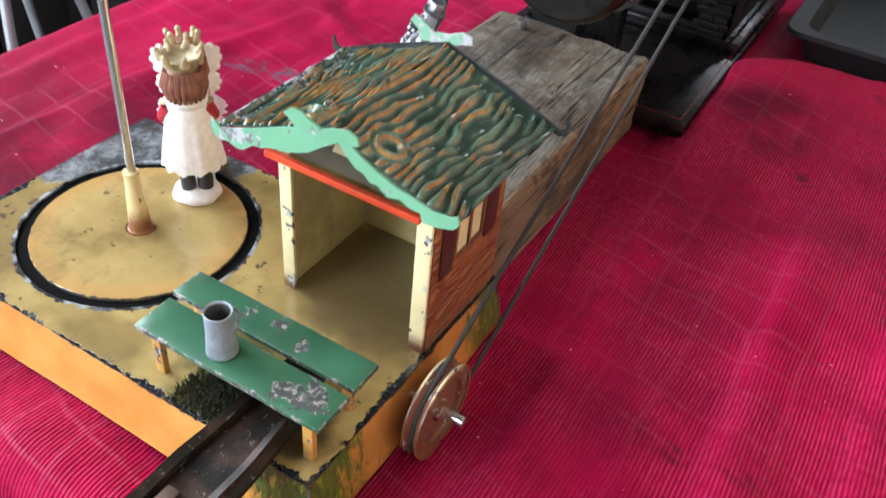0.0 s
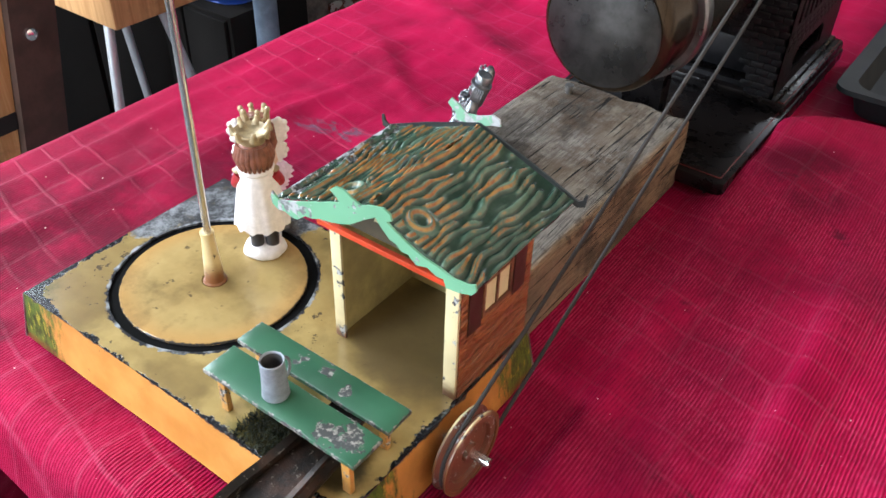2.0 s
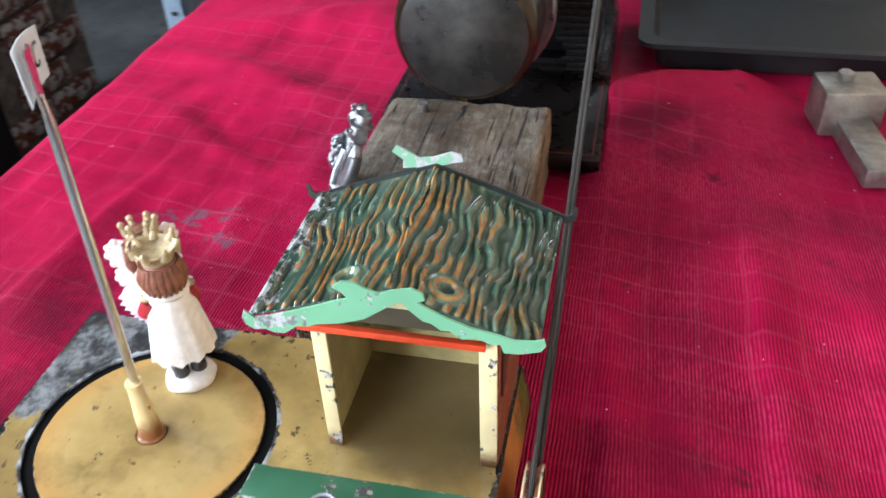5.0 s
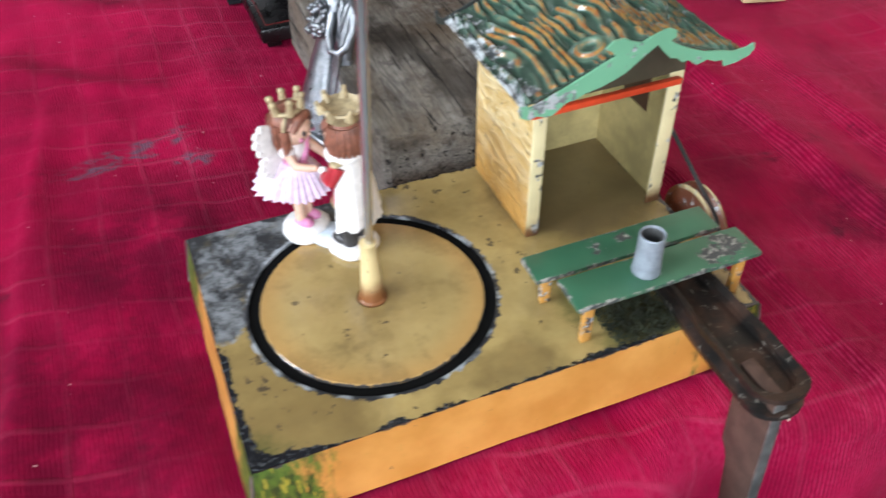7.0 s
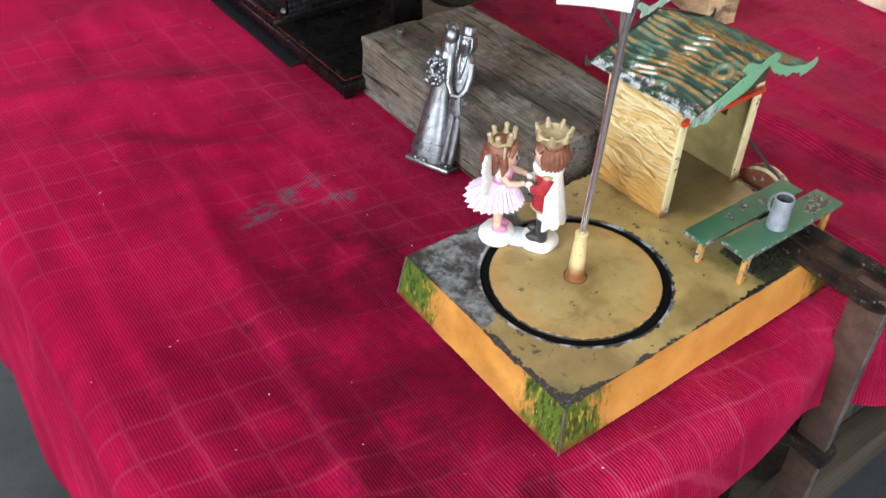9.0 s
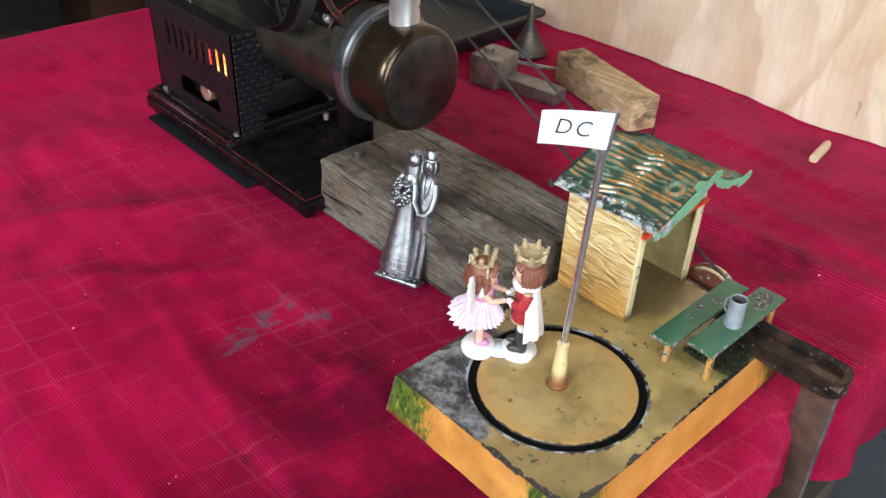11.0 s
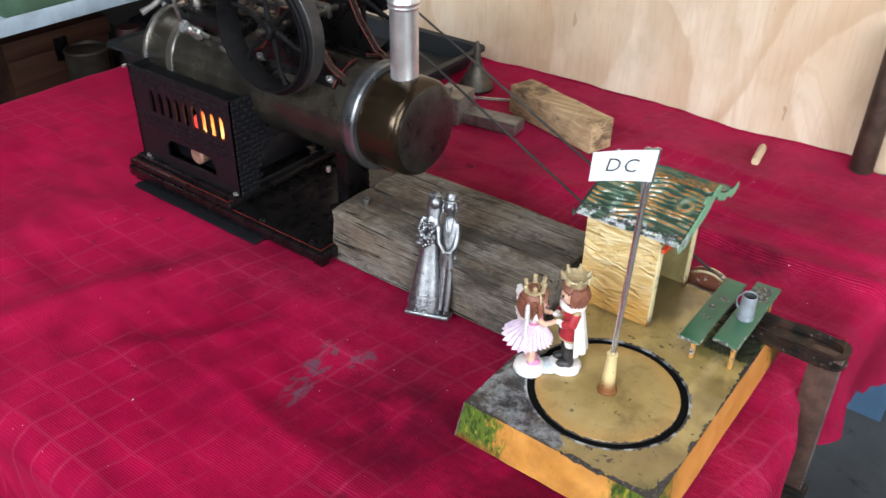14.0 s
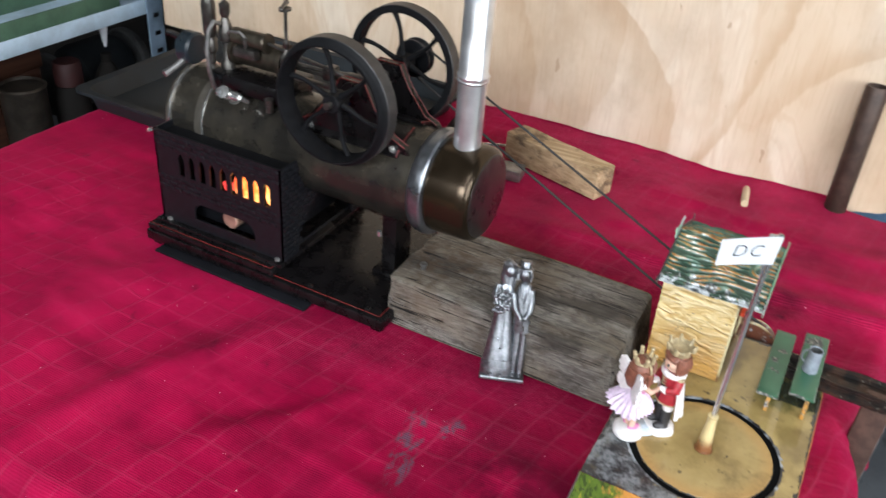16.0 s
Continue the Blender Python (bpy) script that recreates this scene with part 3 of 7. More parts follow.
M_RIM = plain("flywheel_rim_steel", (0.062, 0.059, 0.058), 0.42, 0.7, var=0.25, scale=110)
M_WHEEL = plain("flywheel_black", (0.0065, 0.0065, 0.0075), 0.55, 0.1, var=0.4, scale=200, bump=0.3, spec=0.14)
M_LINE = plain("red_lining", (0.13, 0.009, 0.008), 0.4)
M_BELT = plain("cord_belt", (0.030, 0.027, 0.026), 0.85, scale=500)
M_OFFCUT = offcut_wood()
M_STOOLSEAT = fresh_wood("stool_seat_wood", (0.56, 0.29, 0.11), (0.76, 0.45, 0.21), 2, 60)
M_STOOL = fresh_wood("stool_wood", (0.50, 0.27, 0.10), (0.66, 0.42, 0.19), 2, 60)
M_FRAME = fresh_wood("bench_frame_wood", (0.085, 0.066, 0.048), (0.15, 0.12, 0.09), 0, 60)
M_TRAY = plain("black_tray", (0.011, 0.014, 0.017), 0.55, var=0.4, scale=40)
M_SLATE = plain("dark_sheet", (0.006, 0.006, 0.008), 0.7, scale=70, spec=0.15)
M_PAPER = plain("paper", (0.56, 0.58, 0.61), 0.8, var=0.08, scale=80)
M_INK = plain("ink", (0.012, 0.012, 0.014), 0.7)
M_SKIN = plain("figure_flesh", (0.66, 0.42, 0.31), 0.45, var=0.12, scale=300)
M_WHITE = plain("figure_white", (0.78, 0.74, 0.73), 0.4, var=0.10, scale=300)
M_PINK = plain("figure_pink", (0.62, 0.22, 0.40), 0.45, var=0.2, scale=300)
M_LILAC = plain("figure_lilac", (0.68, 0.54, 0.68), 0.45, var=0.2, scale=300)
M_HAIR = plain("figure_hair", (0.21, 0.075, 0.045), 0.5, var=0.35, scale=300)
M_COAT = plain("figure_coat", (0.36, 0.02, 0.03), 0.4, var=0.25, scale=300)
M_BOOT = plain("figure_boot", (0.03, 0.028, 0.03), 0.35, scale=300)
M_GOLD = plain("figure_gold", (0.42, 0.33, 0.19), 0.4, 0.2, var=0.3, scale=300)
M_BASEBLUE = plain("figure_base", (0.55, 0.62, 0.70), 0.4, var=0.2, scale=200)
# near black, so that background things stay as dark as unlit ones
M_NEARBLACK = plain("near_black", (0.010, 0.0085, 0.0075), 0.85, scale=8, bump=0.2, spec=0.2)
M_DARKWALL = plain("dark_wall", (0.026, 0.023, 0.021), 0.9, scale=5, bump=0.2)
M_SHELFEDGE = plain("pale_blue_shelf", (0.46, 0.58, 0.69), 0.5, scale=14)
M_SHELFPOST = plain("blue_grey_steel", (0.17, 0.23, 0.30), 0.5, scale=30)
M_GREENBOX = plain("green_tool_paint", (0.06, 0.12, 0.075), 0.5, scale=30)
M_BRICK = flaked_brick()
M_LIMEWASH = plain("old_mortar", (0.20, 0.165, 0.135), 0.9, var=0.5, scale=30)
M_BLUEPANEL = plain("dull_blue_paint", (0.10, 0.20, 0.34), 0.6, var=0.2, scale=12)
M_SKIRTING = plain("brown_wall_foot", (0.075, 0.055, 0.038), 0.8, var=0.3, scale=8)
M_BLUEPIPE = plain("grey_blue_pipe", (0.20, 0.26, 0.34), 0.5, scale=30)
M_BLUEPLASTIC = plain("blue_plastic", (0.02, 0.08, 0.42), 0.5, scale=30)
M_POST = plain("brown_steel_post", (0.085, 0.048, 0.036), 0.55, var=0.35, scale=20)
M_PIPE = plain("brown_pipe_iron", (0.065, 0.040, 0.030), 0.5, 0.3, var=0.4, scale=50)
M_MOSS = plain("dry_moss", (0.026, 0.031, 0.013), 1.0, var=0.6, scale=300, bump=0.8)
M_COPPER = plain("copper_burner", (0.42, 0.27, 0.20), 0.4, 0.6, scale=120)
M_STRAP = plain("black_strap", (0.012, 0.012, 0.012), 0.7)


# ---- mesh helpers ----
class Geo:
    """Collects shapes into one bmesh; each shape takes a material slot."""

    def __init__(self):
        self.bm = bmesh.new()

    def add(self, verts, faces, mat=0, m=None):
        vs = [self.bm.verts.new(m @ Vector(v) if m else v) for v in verts]
        for f in faces:
            try:
                face = self.bm.faces.new([vs[i] for i in f])
                face.material_index = mat
            except ValueError:
                pass
        return vs

    def box(self, x0, x1, y0, y1, z0, z1, b=0.0, mat=0, m=None):
        """A box with chamfered edges of width b."""
        t = bmesh.new()
        bmesh.ops.create_cube(t, size=1)
        for v in t.verts:
            v.co = (x0 + (v.co.x + 0.5) * (x1 - x0), y0 + (v.co.y + 0.5) * (y1 - y0), z0 + (v.co.z + 0.5) * (z1 - z0))
        if b > 0:
            bmesh.ops.bevel(t, geom=t.edges[:], offset=b, segments=2, affect="EDGES", profile=0.5)
        return self.take(t, mat, m)

    def take(self, t, mat=0, m=None):
        t.verts.index_update()
        out = self.add([v.co.copy() for v in t.verts], [[v.index for v in f.verts] for f in t.faces], mat, m)
        t.free()
        return out

    def lathe(self, profile, at=(0, 0, 0), axis="Z", seg=32, mat=0, m=None, scale=(1, 1), ring=False):
        """Turns (radius, height) pairs round an axis through at."""
        verts, faces = [], []
        for r, h in profile:
            for i in range(seg):
                a = 2 * math.pi * i / seg
                p, q = r * math.cos(a) * scale[0], r * math.sin(a) * scale[1]
                v = {"Z": (p, q, h), "Y": (q, h, p), "X": (h, p, q)}[axis]
                verts.append((v[0] + at[0], v[1] + at[1], v[2] + at[2]))
        n = len(profile)
        for j in range(n - 1):
            for i in range(seg):
                k = (i + 1) % seg
                faces.append((j * seg + i, j * seg + k, (j + 1) * seg + k, (j + 1) * seg + i))
        if ring:
            faces += [((n - 1) * seg + i, (n - 1) * seg + (i + 1) % seg, (i + 1) % seg, i) for i in range(seg)]
        else:
            faces.append(tuple(reversed(range(seg))))
            faces.append(tuple((n - 1) * seg + i for i in range(seg)))
        return self.add(verts, faces, mat, m)

    def cyl(self, p0, p1, r0, r1=None, seg=16, mat=0, m=None):
        return self.tube([p0, p1], [r0, r0 if r1 is None else r1], seg, mat, m)

    def tube(self, points, r, seg=8, mat=0, m=None, closed=False):
        pts = [Vector(p) for p in points]
        rs = r if isinstance(r, (list, tuple)) else [r] * len(pts)
        n = len(pts)
        verts, faces, side = [], [], None
        for i, p in enumerate(pts):
            a = pts[(i - 1) % n] if closed or i > 0 else p
            b = pts[(i + 1) % n] if closed or i < n - 1 else p
            d = (b - a).normalized()
            if side is None:
                side = d.orthogonal().normalized()
            side = (side - d * side.dot(d)).normalized()
            up = d.cross(side)
            for k in range(seg):
                t = 2 * math.pi * k / seg
                verts.append(p + (side * math.cos(t) + up * math.sin(t)) * rs[i])
        for i in range(n if closed else n - 1):
            j = (i + 1) % n
            for k in range(seg):
                q = (k + 1) % seg
                faces.append((i * seg + k, i * seg + q, j * seg + q, j * seg + k))
        if not closed:
            faces.append(tuple(reversed(range(seg))))
            faces.append(tuple((n - 1) * seg + k for k in range(seg)))
        return self.add(verts, faces, mat, m)

    def ball(self, c, r, mat=0, m=None, seg=14, rings=9):
        rx, ry, rz = r if isinstance(r, tuple) else (r, r, r)
        verts, faces = [(c[0], c[1], c[2] - rz)], []
        for j in range(1, rings):
            b = -math.pi / 2 + math.pi * j / rings
            for i in range(seg):
                a = 2 * math.pi * i / seg
                verts.append((c[0] + rx * math.cos(b) * math.cos(a), c[1] + ry * math.cos(b) * math.sin(a), c[2] + rz * math.sin(b)))
        verts.append((c[0], c[1], c[2] + rz))
        for i in range(seg):
            k = (i + 1) % seg
            faces.append((0, 1 + k, 1 + i))
            for j in range(rings - 2):
                faces.append((1 + j * seg + i, 1 + j * seg + k, 1 + (j + 1) * seg + k, 1 + (j + 1) * seg + i))
            faces.append((1 + (rings - 2) * seg + i, 1 + (rings - 2) * seg + k, len(verts) - 1))
        return self.add(verts, faces, mat, m)

    def slab(self, outline, lift, mat=0, m=None):
        """A flat outline (3D points) thickened along lift."""
        n = len(outline)
        lift = Vector(lift)
        verts = [Vector(p) for p in outline] + [Vector(p) + lift for p in outline]
        faces = [tuple(range(n)), tuple(range(2 * n - 1, n - 1, -1))]
        faces += [(i, n + i, n + (i + 1) % n, (i + 1) % n) for i in range(n)]
        return self.add(verts, faces, mat, m)

    def sheet(self, nu, nv, f, mat=0, wrap=False):
        """A grid of points f(u, v), u and v from 0 to 1."""
        verts = [f(i / nu, j / nv) for j in range(nv + 1) for i in range(nu + 1)]
        w = nu + 1
        faces = [(j * w + i, j * w + i + 1, (j + 1) * w + i + 1, (j + 1) * w + i) for j in range(nv) for i in range(nu)]
        return self.add(verts, faces, mat)


def part(name, geo, mats, parent=None, label="", sharp=35):
    """Links what geo holds as one mesh object, smooth but for its sharp edges."""
    bm = geo.bm
    bmesh.ops.recalc_face_normals(bm, faces=bm.faces[:])
    for f in bm.faces:
        f.smooth = True
    lim = radians(sharp)
    for e in bm.edges:
        if len(e.link_faces) != 2 or e.calc_face_angle(0) > lim:
            e.smooth = False
    me = bpy.data.meshes.new(name)
    bm.to_mesh(me)
    bm.free()
    for m in mats if isinstance(mats, (list, tuple)) else [mats]:
        me.materials.append(m)
    ob = new(name, me)
    if parent is not None:
        ob.parent = parent
        q = parent
        inv = Matrix.Identity(4)
        while q is not None:
            inv = inv @ q.matrix_basis.inverted() if q.parent is None else inv
            q = q.parent
        ob.matrix_parent_inverse = inv if parent.parent is None else Matrix.Identity(4)
    if label:
        ob["label"] = label
    return ob


def thing(name, at, label, category, group="", kind=""):
    ob = new(name)
    ob.empty_display_size = 0.01
    ob.matrix_basis = Matrix.Translation(at)
    return tagged(ob, label, category, group, kind)


def single(name, geo, mats, label, category, group="", kind="", sharp=35):
    return tagged(part(name, geo, mats, None, "", sharp), label, category, group, kind)


def wob(x, y, z, s, a):
    return a * noise.noise(Vector((x * s, y * s, z * s)))


# ---- the room ----
g = Geo()
g.box(-2.4, 1.7, -2.0, 3.0, -0.86, -0.78)
single("floor", g, M_CONC, "bare grey concrete workshop floor", "floor", kind="structure")
for nm, b in (("wall_west", (-2.5, -2.4, -0.2, 3.0)), ("wall_north", (-2.5, 1.8, 3.0, 3.1)), ("wall_east", (1.5, 1.6, -2.0, 3.0))):
    g = Geo()
    g.box(b[0], b[1], b[2], b[3], -0.78, 1.9)
    single(nm, g, M_DARKWALL, "dim dark workshop wall", "wall", kind="structure")
g = Geo()
g.box(-2.5, 1.8, -0.2, 3.1, 1.9, 2.0)
single("ceiling", g, M_DARKWALL, "dark workshop ceiling", "ceiling", kind="structure")

# ---- table under the cloth ----
TX0, TX1, TY0, TY1 = -0.168, 0.566, -0.026, 0.885
table = thing("workbench", (0.2, 0.4, -0.78), "old timber workbench hidden under the red cloth", "table")
g = Geo()
g.box(TX0 + 0.012, TX1 + 0.004, TY0 + 0.014, TY1 - 0.01, -0.05, -0.012, 0.003)
part("tabletop", g, M_FRAME, table)
for lx in (-0.10, 0.492):
    for ly in (0.075, 0.80):
        g = Geo()
        g.box(lx - 0.04, lx + 0.04, ly - 0.03, ly + 0.03, -0.78, -0.05, 0.003)
        part("leg", g, M_FRAME, table)
g = Geo()
g.box(-0.058, 0.450, 0.06, 0.095, -0.145, -0.05, 0.003)
part("rail", g, M_FRAME, table)
g = Geo()
g.box(-0.15, 0.60, 0.010, 0.0445, -0.475, -0.405, 0.003)
part("stretcher", g, M_FRAME, table)


# ---- tablecloth ----
def pillow(x, y):
    """A rounded pillow of slack cloth between the engine and the tray, steep on its far side."""
    d = math.hypot((x - 0.335) * 0.98, max(0.0, y - 0.385)) - 0.110 - wob(x, y, 1.0, 8, 0.008)
    if y < 0.385:
        d = max(d, -0.110) - (0.385 - y)
    rise = math.exp(-(d / 0.013) ** 2) if d > 0 else max(0.0, 1 + d / 0.17) ** 1.5
    return 0.020 * rise * max(0.0, min(1.0, (0.385 - x) / 0.05)) * max(0.0, min(1.0, (x - 0.221) / 0.022)) * max(0.0, min(1.0, (y - 0.20) / 0.12))


def fold(x, y):
    """Soft wrinkles of the cloth as it lies on the table."""
    z = wob(x, y, 0.0, 9, 0.0045) + wob(x * 1.5, y * 0.7, 3.0, 21, 0.0026) + wob(x * 1.6, y, 8.0, 44, 0.0009)
    # long creases running away from the front edge
    for x0, slope, w, h in ((0.262, -0.06, 0.012, 0.004), (0.342, -0.04, 0.020, 0.009), (0.389, 0.0, 0.022, 0.006), (0.465, 0.10, 0.030, 0.005), (-0.10, 0.12, 0.014, 0.005), (-0.145, 0.0, 0.014, 0.006)):
        d = x - x0 - slope * y - wob(x, y, 7.0, 6, 0.012)
        z += h * math.exp(-(d / (w if d > 0 else w * 0.32)) ** 2) * max(0.0, min(1.0, (0.42 - y) / 0.3))
    # gentle swells towards the far left
    for y0, slope, w, h in ((0.44, -0.35, 0.020, 0.006), (0.60, 0.2, 0.03, 0.006), (0.33, -0.5, 0.012, 0.003)):
        d = y - y0 - slope * x - wob(x, y, 5.0, 5, 0.04)
        z += h * math.exp(-(d / w) ** 2) * max(0.0, min(1.0, (0.05 - x) / 0.08))
    z *= max(0.15, min(1.0, (TY1 - y) / 0.10))
    f = max(0.0, min(1.0, (x - TX0) / 0.10))
    z = z * (0.25 + 0.75 * f) - 0.003 * (1 - f)
    flat = 1.0
    for bx0, bx1, by0, by1 in ((-0.004, 0.222, -0.006, 0.139), (0.08, 0.24, 0.14, 0.63), (0.07, 0.1, 0.2, 0.26), (0.38, 0.50, 0.26, 0.5), (0.25, 0.56, 0.505, 0.95)):
        dx, dy = max(bx0 - x, x - bx1, 0), max(by0 - y, y - by1, 0)
        flat = min(flat, min(1.0, math.hypot(dx, dy) / 0.03))
    if flat < 1:
        z = min(z, 0.0) + max(z, 0.0) * flat - 0.0015 * (1 - flat)
    return z + pillow(x, y)


def front_drop(x):
    d = 0.050 + 0.006 * math.sin(14 * x)
    if x < 0.02:
        d += 0.07 * min(1.0, (0.02 - x) / 0.12)
    if x > 0.15:
        d += 0.45 * (x - 0.15) if x < 0.26 else 0.0495 + 0.45 * (x - 0.26) if x < 0.40 else 0.1125
    return d


def front_edge(x):
    s = max(0.0, min(1.0, (x - 0.16) / 0.22))
    e = max(0.0, min(1.0, (x - 0.46) / 0.11))
    pinch = math.exp(-((x - 0.190) / 0.030) ** 2)
    return TY0 + 0.012 * pinch - 0.013 * s * s * (3 - 2 * s) * (1 - 0.6 * pinch) - 0.030 * e * e


def drape(u, v):
    x = TX0 - 0.36 + u * (TX1 + 0.10 - TX0 + 0.36)
    y = TY0 - 0.27 + v * (TY1 + 0.16 - TY0 + 0.27)
    cx, cy = min(max(x, TX0), TX1), min(max(y, front_edge(x)), TY1)
    dx, dy = x - cx, y - cy
    if dy < 0:
        dy *= front_drop(x) / 0.27
    d = math.hypot(dx, dy)
    z = fold(cx, cy)
    if d < 1e-6:
        return (x, y, z)
    ux, uy = dx / d, dy / d
    if dx > 0 and dy > -1e-6:
        # tucked against the plywood, or over the end where the plywood is clear of the table
        over = max(0.0, min(1.0, (0.03 - y) / 0.05))
        tuck = min(dx, 0.0235)
        up = 0.08 * min(max(0.0, dx - 0.0235), 0.0265)
        if over <= 0 and y <= TY1:
            return (cx + tuck, y, z + up)
    r = 0.020
    a = min(d / r, math.pi / 2)
    out, down = r * math.sin(a), r * (1 - math.cos(a))
    rest = max(0.0, d - r * math.pi / 2)
    along = cx * uy - cy * ux + math.atan2(uy, ux) * 0.05
    wave = 0.010 * math.sin(along * 34 + 2.0 * noise.noise(Vector((along * 7, 0, 0)))) * min(1.0, rest / 0.06)
    if dx > 0:
        wave *= 0.2
    if dy < 0:
        wave *= 1 - 0.95 * math.exp(-((cx - 0.190) / 0.035) ** 2)
    out += wave + rest * 0.06
    return (cx + ux * out, cy + uy * out, z - down - rest)


g = Geo()
g.sheet(380, 470, drape)
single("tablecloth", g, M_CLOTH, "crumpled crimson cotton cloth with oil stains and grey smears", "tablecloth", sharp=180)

# ---- plywood sheet behind, leaning pipe ----
g = Geo()
g.sheet(2, 40, lambda u, v: (0.592 + 0.018 * u, -0.75 + 1.83 * v, -0.012 + 0.55 * min(0.12, max(0, 0.75 - 1.83 * v))))
t = g.bm
top = bmesh.ops.extrude_face_region(t, geom=t.faces[:])
for v in (e for e in top["geom"] if isinstance(e, bmesh.types.BMVert)):
    v.co.z = 1.25
single("wall_plywood", g, M_PLY, "pale plywood sheet with brown swirling grain", "wall", kind="structure")
g = Geo()
g.lathe([(0.0115, 0.0), (0.0122, 0.001), (0.0122, 0.149), (0.0115, 0.1505), (0.009, 0.1505), (0.009, 0.02)], seg=28)
pipe = single("iron_pipe", g, M_PIPE, "brown iron pipe leaning on the plywood", "pipe")
pipe.matrix_basis = pose(0.568, 0.030, -0.002, 0, 3, 0)

# ---- tin toy base ----
BX, BY, BZ = 0.218, 0.135, 0.030
SX, SY = 0.068, 0.067
toy = thing("tin_toy_base", (BX / 2, BY / 2, 0), "worn ochre tinplate toy base with a round track", "toy")
g = Geo()
angles = sorted({2 * math.pi * i / 128 for i in range(128)} | {math.atan2(cy - SY, cx - SX) % (2 * math.pi) for cx in (0, BX) for cy in (0, BY)})
ring_in, ring_out = [], []
for a in angles:
    c, s = math.cos(a), math.sin(a)
    reach = min((((BX if c > 0 else 0) - SX) / c) if abs(c) > 1e-9 else 9, (((BY if s > 0 else 0) - SY) / s) if abs(s) > 1e-9 else 9)
    ring_in.append((SX + 0.0532 * c, SY + 0.0532 * s))
    ring_out.append((SX + reach * c, SY + reach * s))
n = len(angles)
verts = [(x, y, BZ - 0.004) for x, y in ring_in] + [(x, y, BZ - 0.0003) for x, y in ring_in] + [(x + (0.0006 if x > SX else -0.0006) * 0, y, BZ) for x, y in ring_out]
faces = []
for i in range(n):
    k = (i + 1) % n
    faces += [(i, k, n + k, n + i), (n + i, n + k, 2 * n + k, 2 * n + i)]
g.add(verts, faces)
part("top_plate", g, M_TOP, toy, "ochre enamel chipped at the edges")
g = Geo()
g.lathe([(0.0450, 0.0265), (0.0545, 0.0265), (0.0545, 0.0285), (0.0450, 0.0285)], (SX, SY, 0), seg=96)
part("track_groove", g, M_GROOVE, toy, "black round groove")
for p0, p1, ox, oy in (((0, 0), (BX, 0), 0, -1), ((BX, 0), (BX, BY), 1, 0), ((BX, BY), (0, BY), 0, 1), ((0, BY), (0, 0), -1, 0)):
    g = Geo()
    f = 0.004
    q0 = (p0[0] + (-f if p0[0] == 0 else f), p0[1] + (-f if p0[1] == 0 else f))
    q1 = (p1[0] + (-f if p1[0] == 0 else f), p1[1] + (-f if p1[1] == 0 else f))
    g.add([(*p0, BZ - 0.0002), (*p1, BZ - 0.0002), (*q1, 0.0005), (*q0, 0.0005)], [(0, 1, 2, 3)])
    bmesh.ops.subdivide_edges(g.bm, edges=g.bm.edges[:], cuts=12, use_grid_fill=True)
    for v in g.bm.verts:
        w = wob(v.co.x, v.co.y, v.co.z, 60, 0.0006)
        v.co.x += ox * w * (v.co.z < 0.028)
        v.co.y += oy * w * (v.co.z < 0.028)
    part("side_panel", g, M_SIDE, toy, "orange enamel with painted foliage at the corners")
k = Nodes("disc_enamel", 0.2)
c = k.xyz()
ddx, ddy = k.math("SUBTRACT", c[0], SX), k.math("SUBTRACT", c[1], SY)
dist = k.math("SQRT", k.math("ADD", k.math("MULTIPLY", ddx, ddx), k.math("MULTIPLY", ddy, ddy)))
col = k.mix(k.step(k.noise(30, 4), 0.3, 0.7), (0.330, 0.235, 0.090), (0.425, 0.305, 0.122))
col = k.mix(k.math("MULTIPLY", k.step(k.math("ADD", dist, k.math("MULTIPLY", k.noise(60), 0.006)), 0.036, 0.052), 0.6), col, (0.42, 0.22, 0.065))
col = k.mix(k.math("MULTIPLY", k.step(k.noise(85, 5, 0.62, k.mapped((1, 1, 1), (2, 0, 0))), 0.50, 0.70), k.mixf(k.spot(0.055, 0.040, 0.045), 0.18, 0.62)), col, (0.15, 0.105, 0.045))
# brown handling stain worn in round the socket, and burnt specks
old = k.math("MULTIPLY", k.step(k.noise(38, 5, 0.62, k.mapped((1, 1, 1), (1, 8, 0))), 0.47, 0.66), 0.45)
col = k.mix(old, col, (0.165, 0.108, 0.042))
stain = k.step(k.math("ADD", dist, k.math("MULTIPLY", k.math("SUBTRACT", k.noise(42, 5, 0.65, k.mapped((1, 1, 1), (6, 2, 0))), 0.5), 0.040)), 0.031, 0.009)
col = k.mix(k.math("MULTIPLY", stain, 0.5), col, (0.17, 0.115, 0.040))
col = k.mix(k.math("MULTIPLY", k.step(k.noise(125, 3, 0.55, k.mapped((1, 1, 1), (4, 1, 0))), 0.685, 0.72), 0.75), col, (0.055, 0.042, 0.028))
rimn = k.step(k.math("ADD", dist, k.math("MULTIPLY", k.noise(330, 4), 0.0022)), 0.0488, 0.0492)
col = k.mix(rimn, col, (0.05, 0.045, 0.04))
k.bump(k.noise(80), 0.08, 0.0006)
M_DISC = k.done(col)
g = Geo()
g.lathe([(0.0, 0.0262), (0.0476, 0.0262), (0.0482, 0.0268), (0.0482, 0.0296), (0.0476, 0.0301), (0.02, 0.0303), (0.007, 0.0303), (0.0062, 0.0295), (0.0, 0.0295)], (SX, SY, 0), seg=96)
part("turntable", g, M_DISC, toy, "round ochre enamel disc with dark spots")
g = Geo()
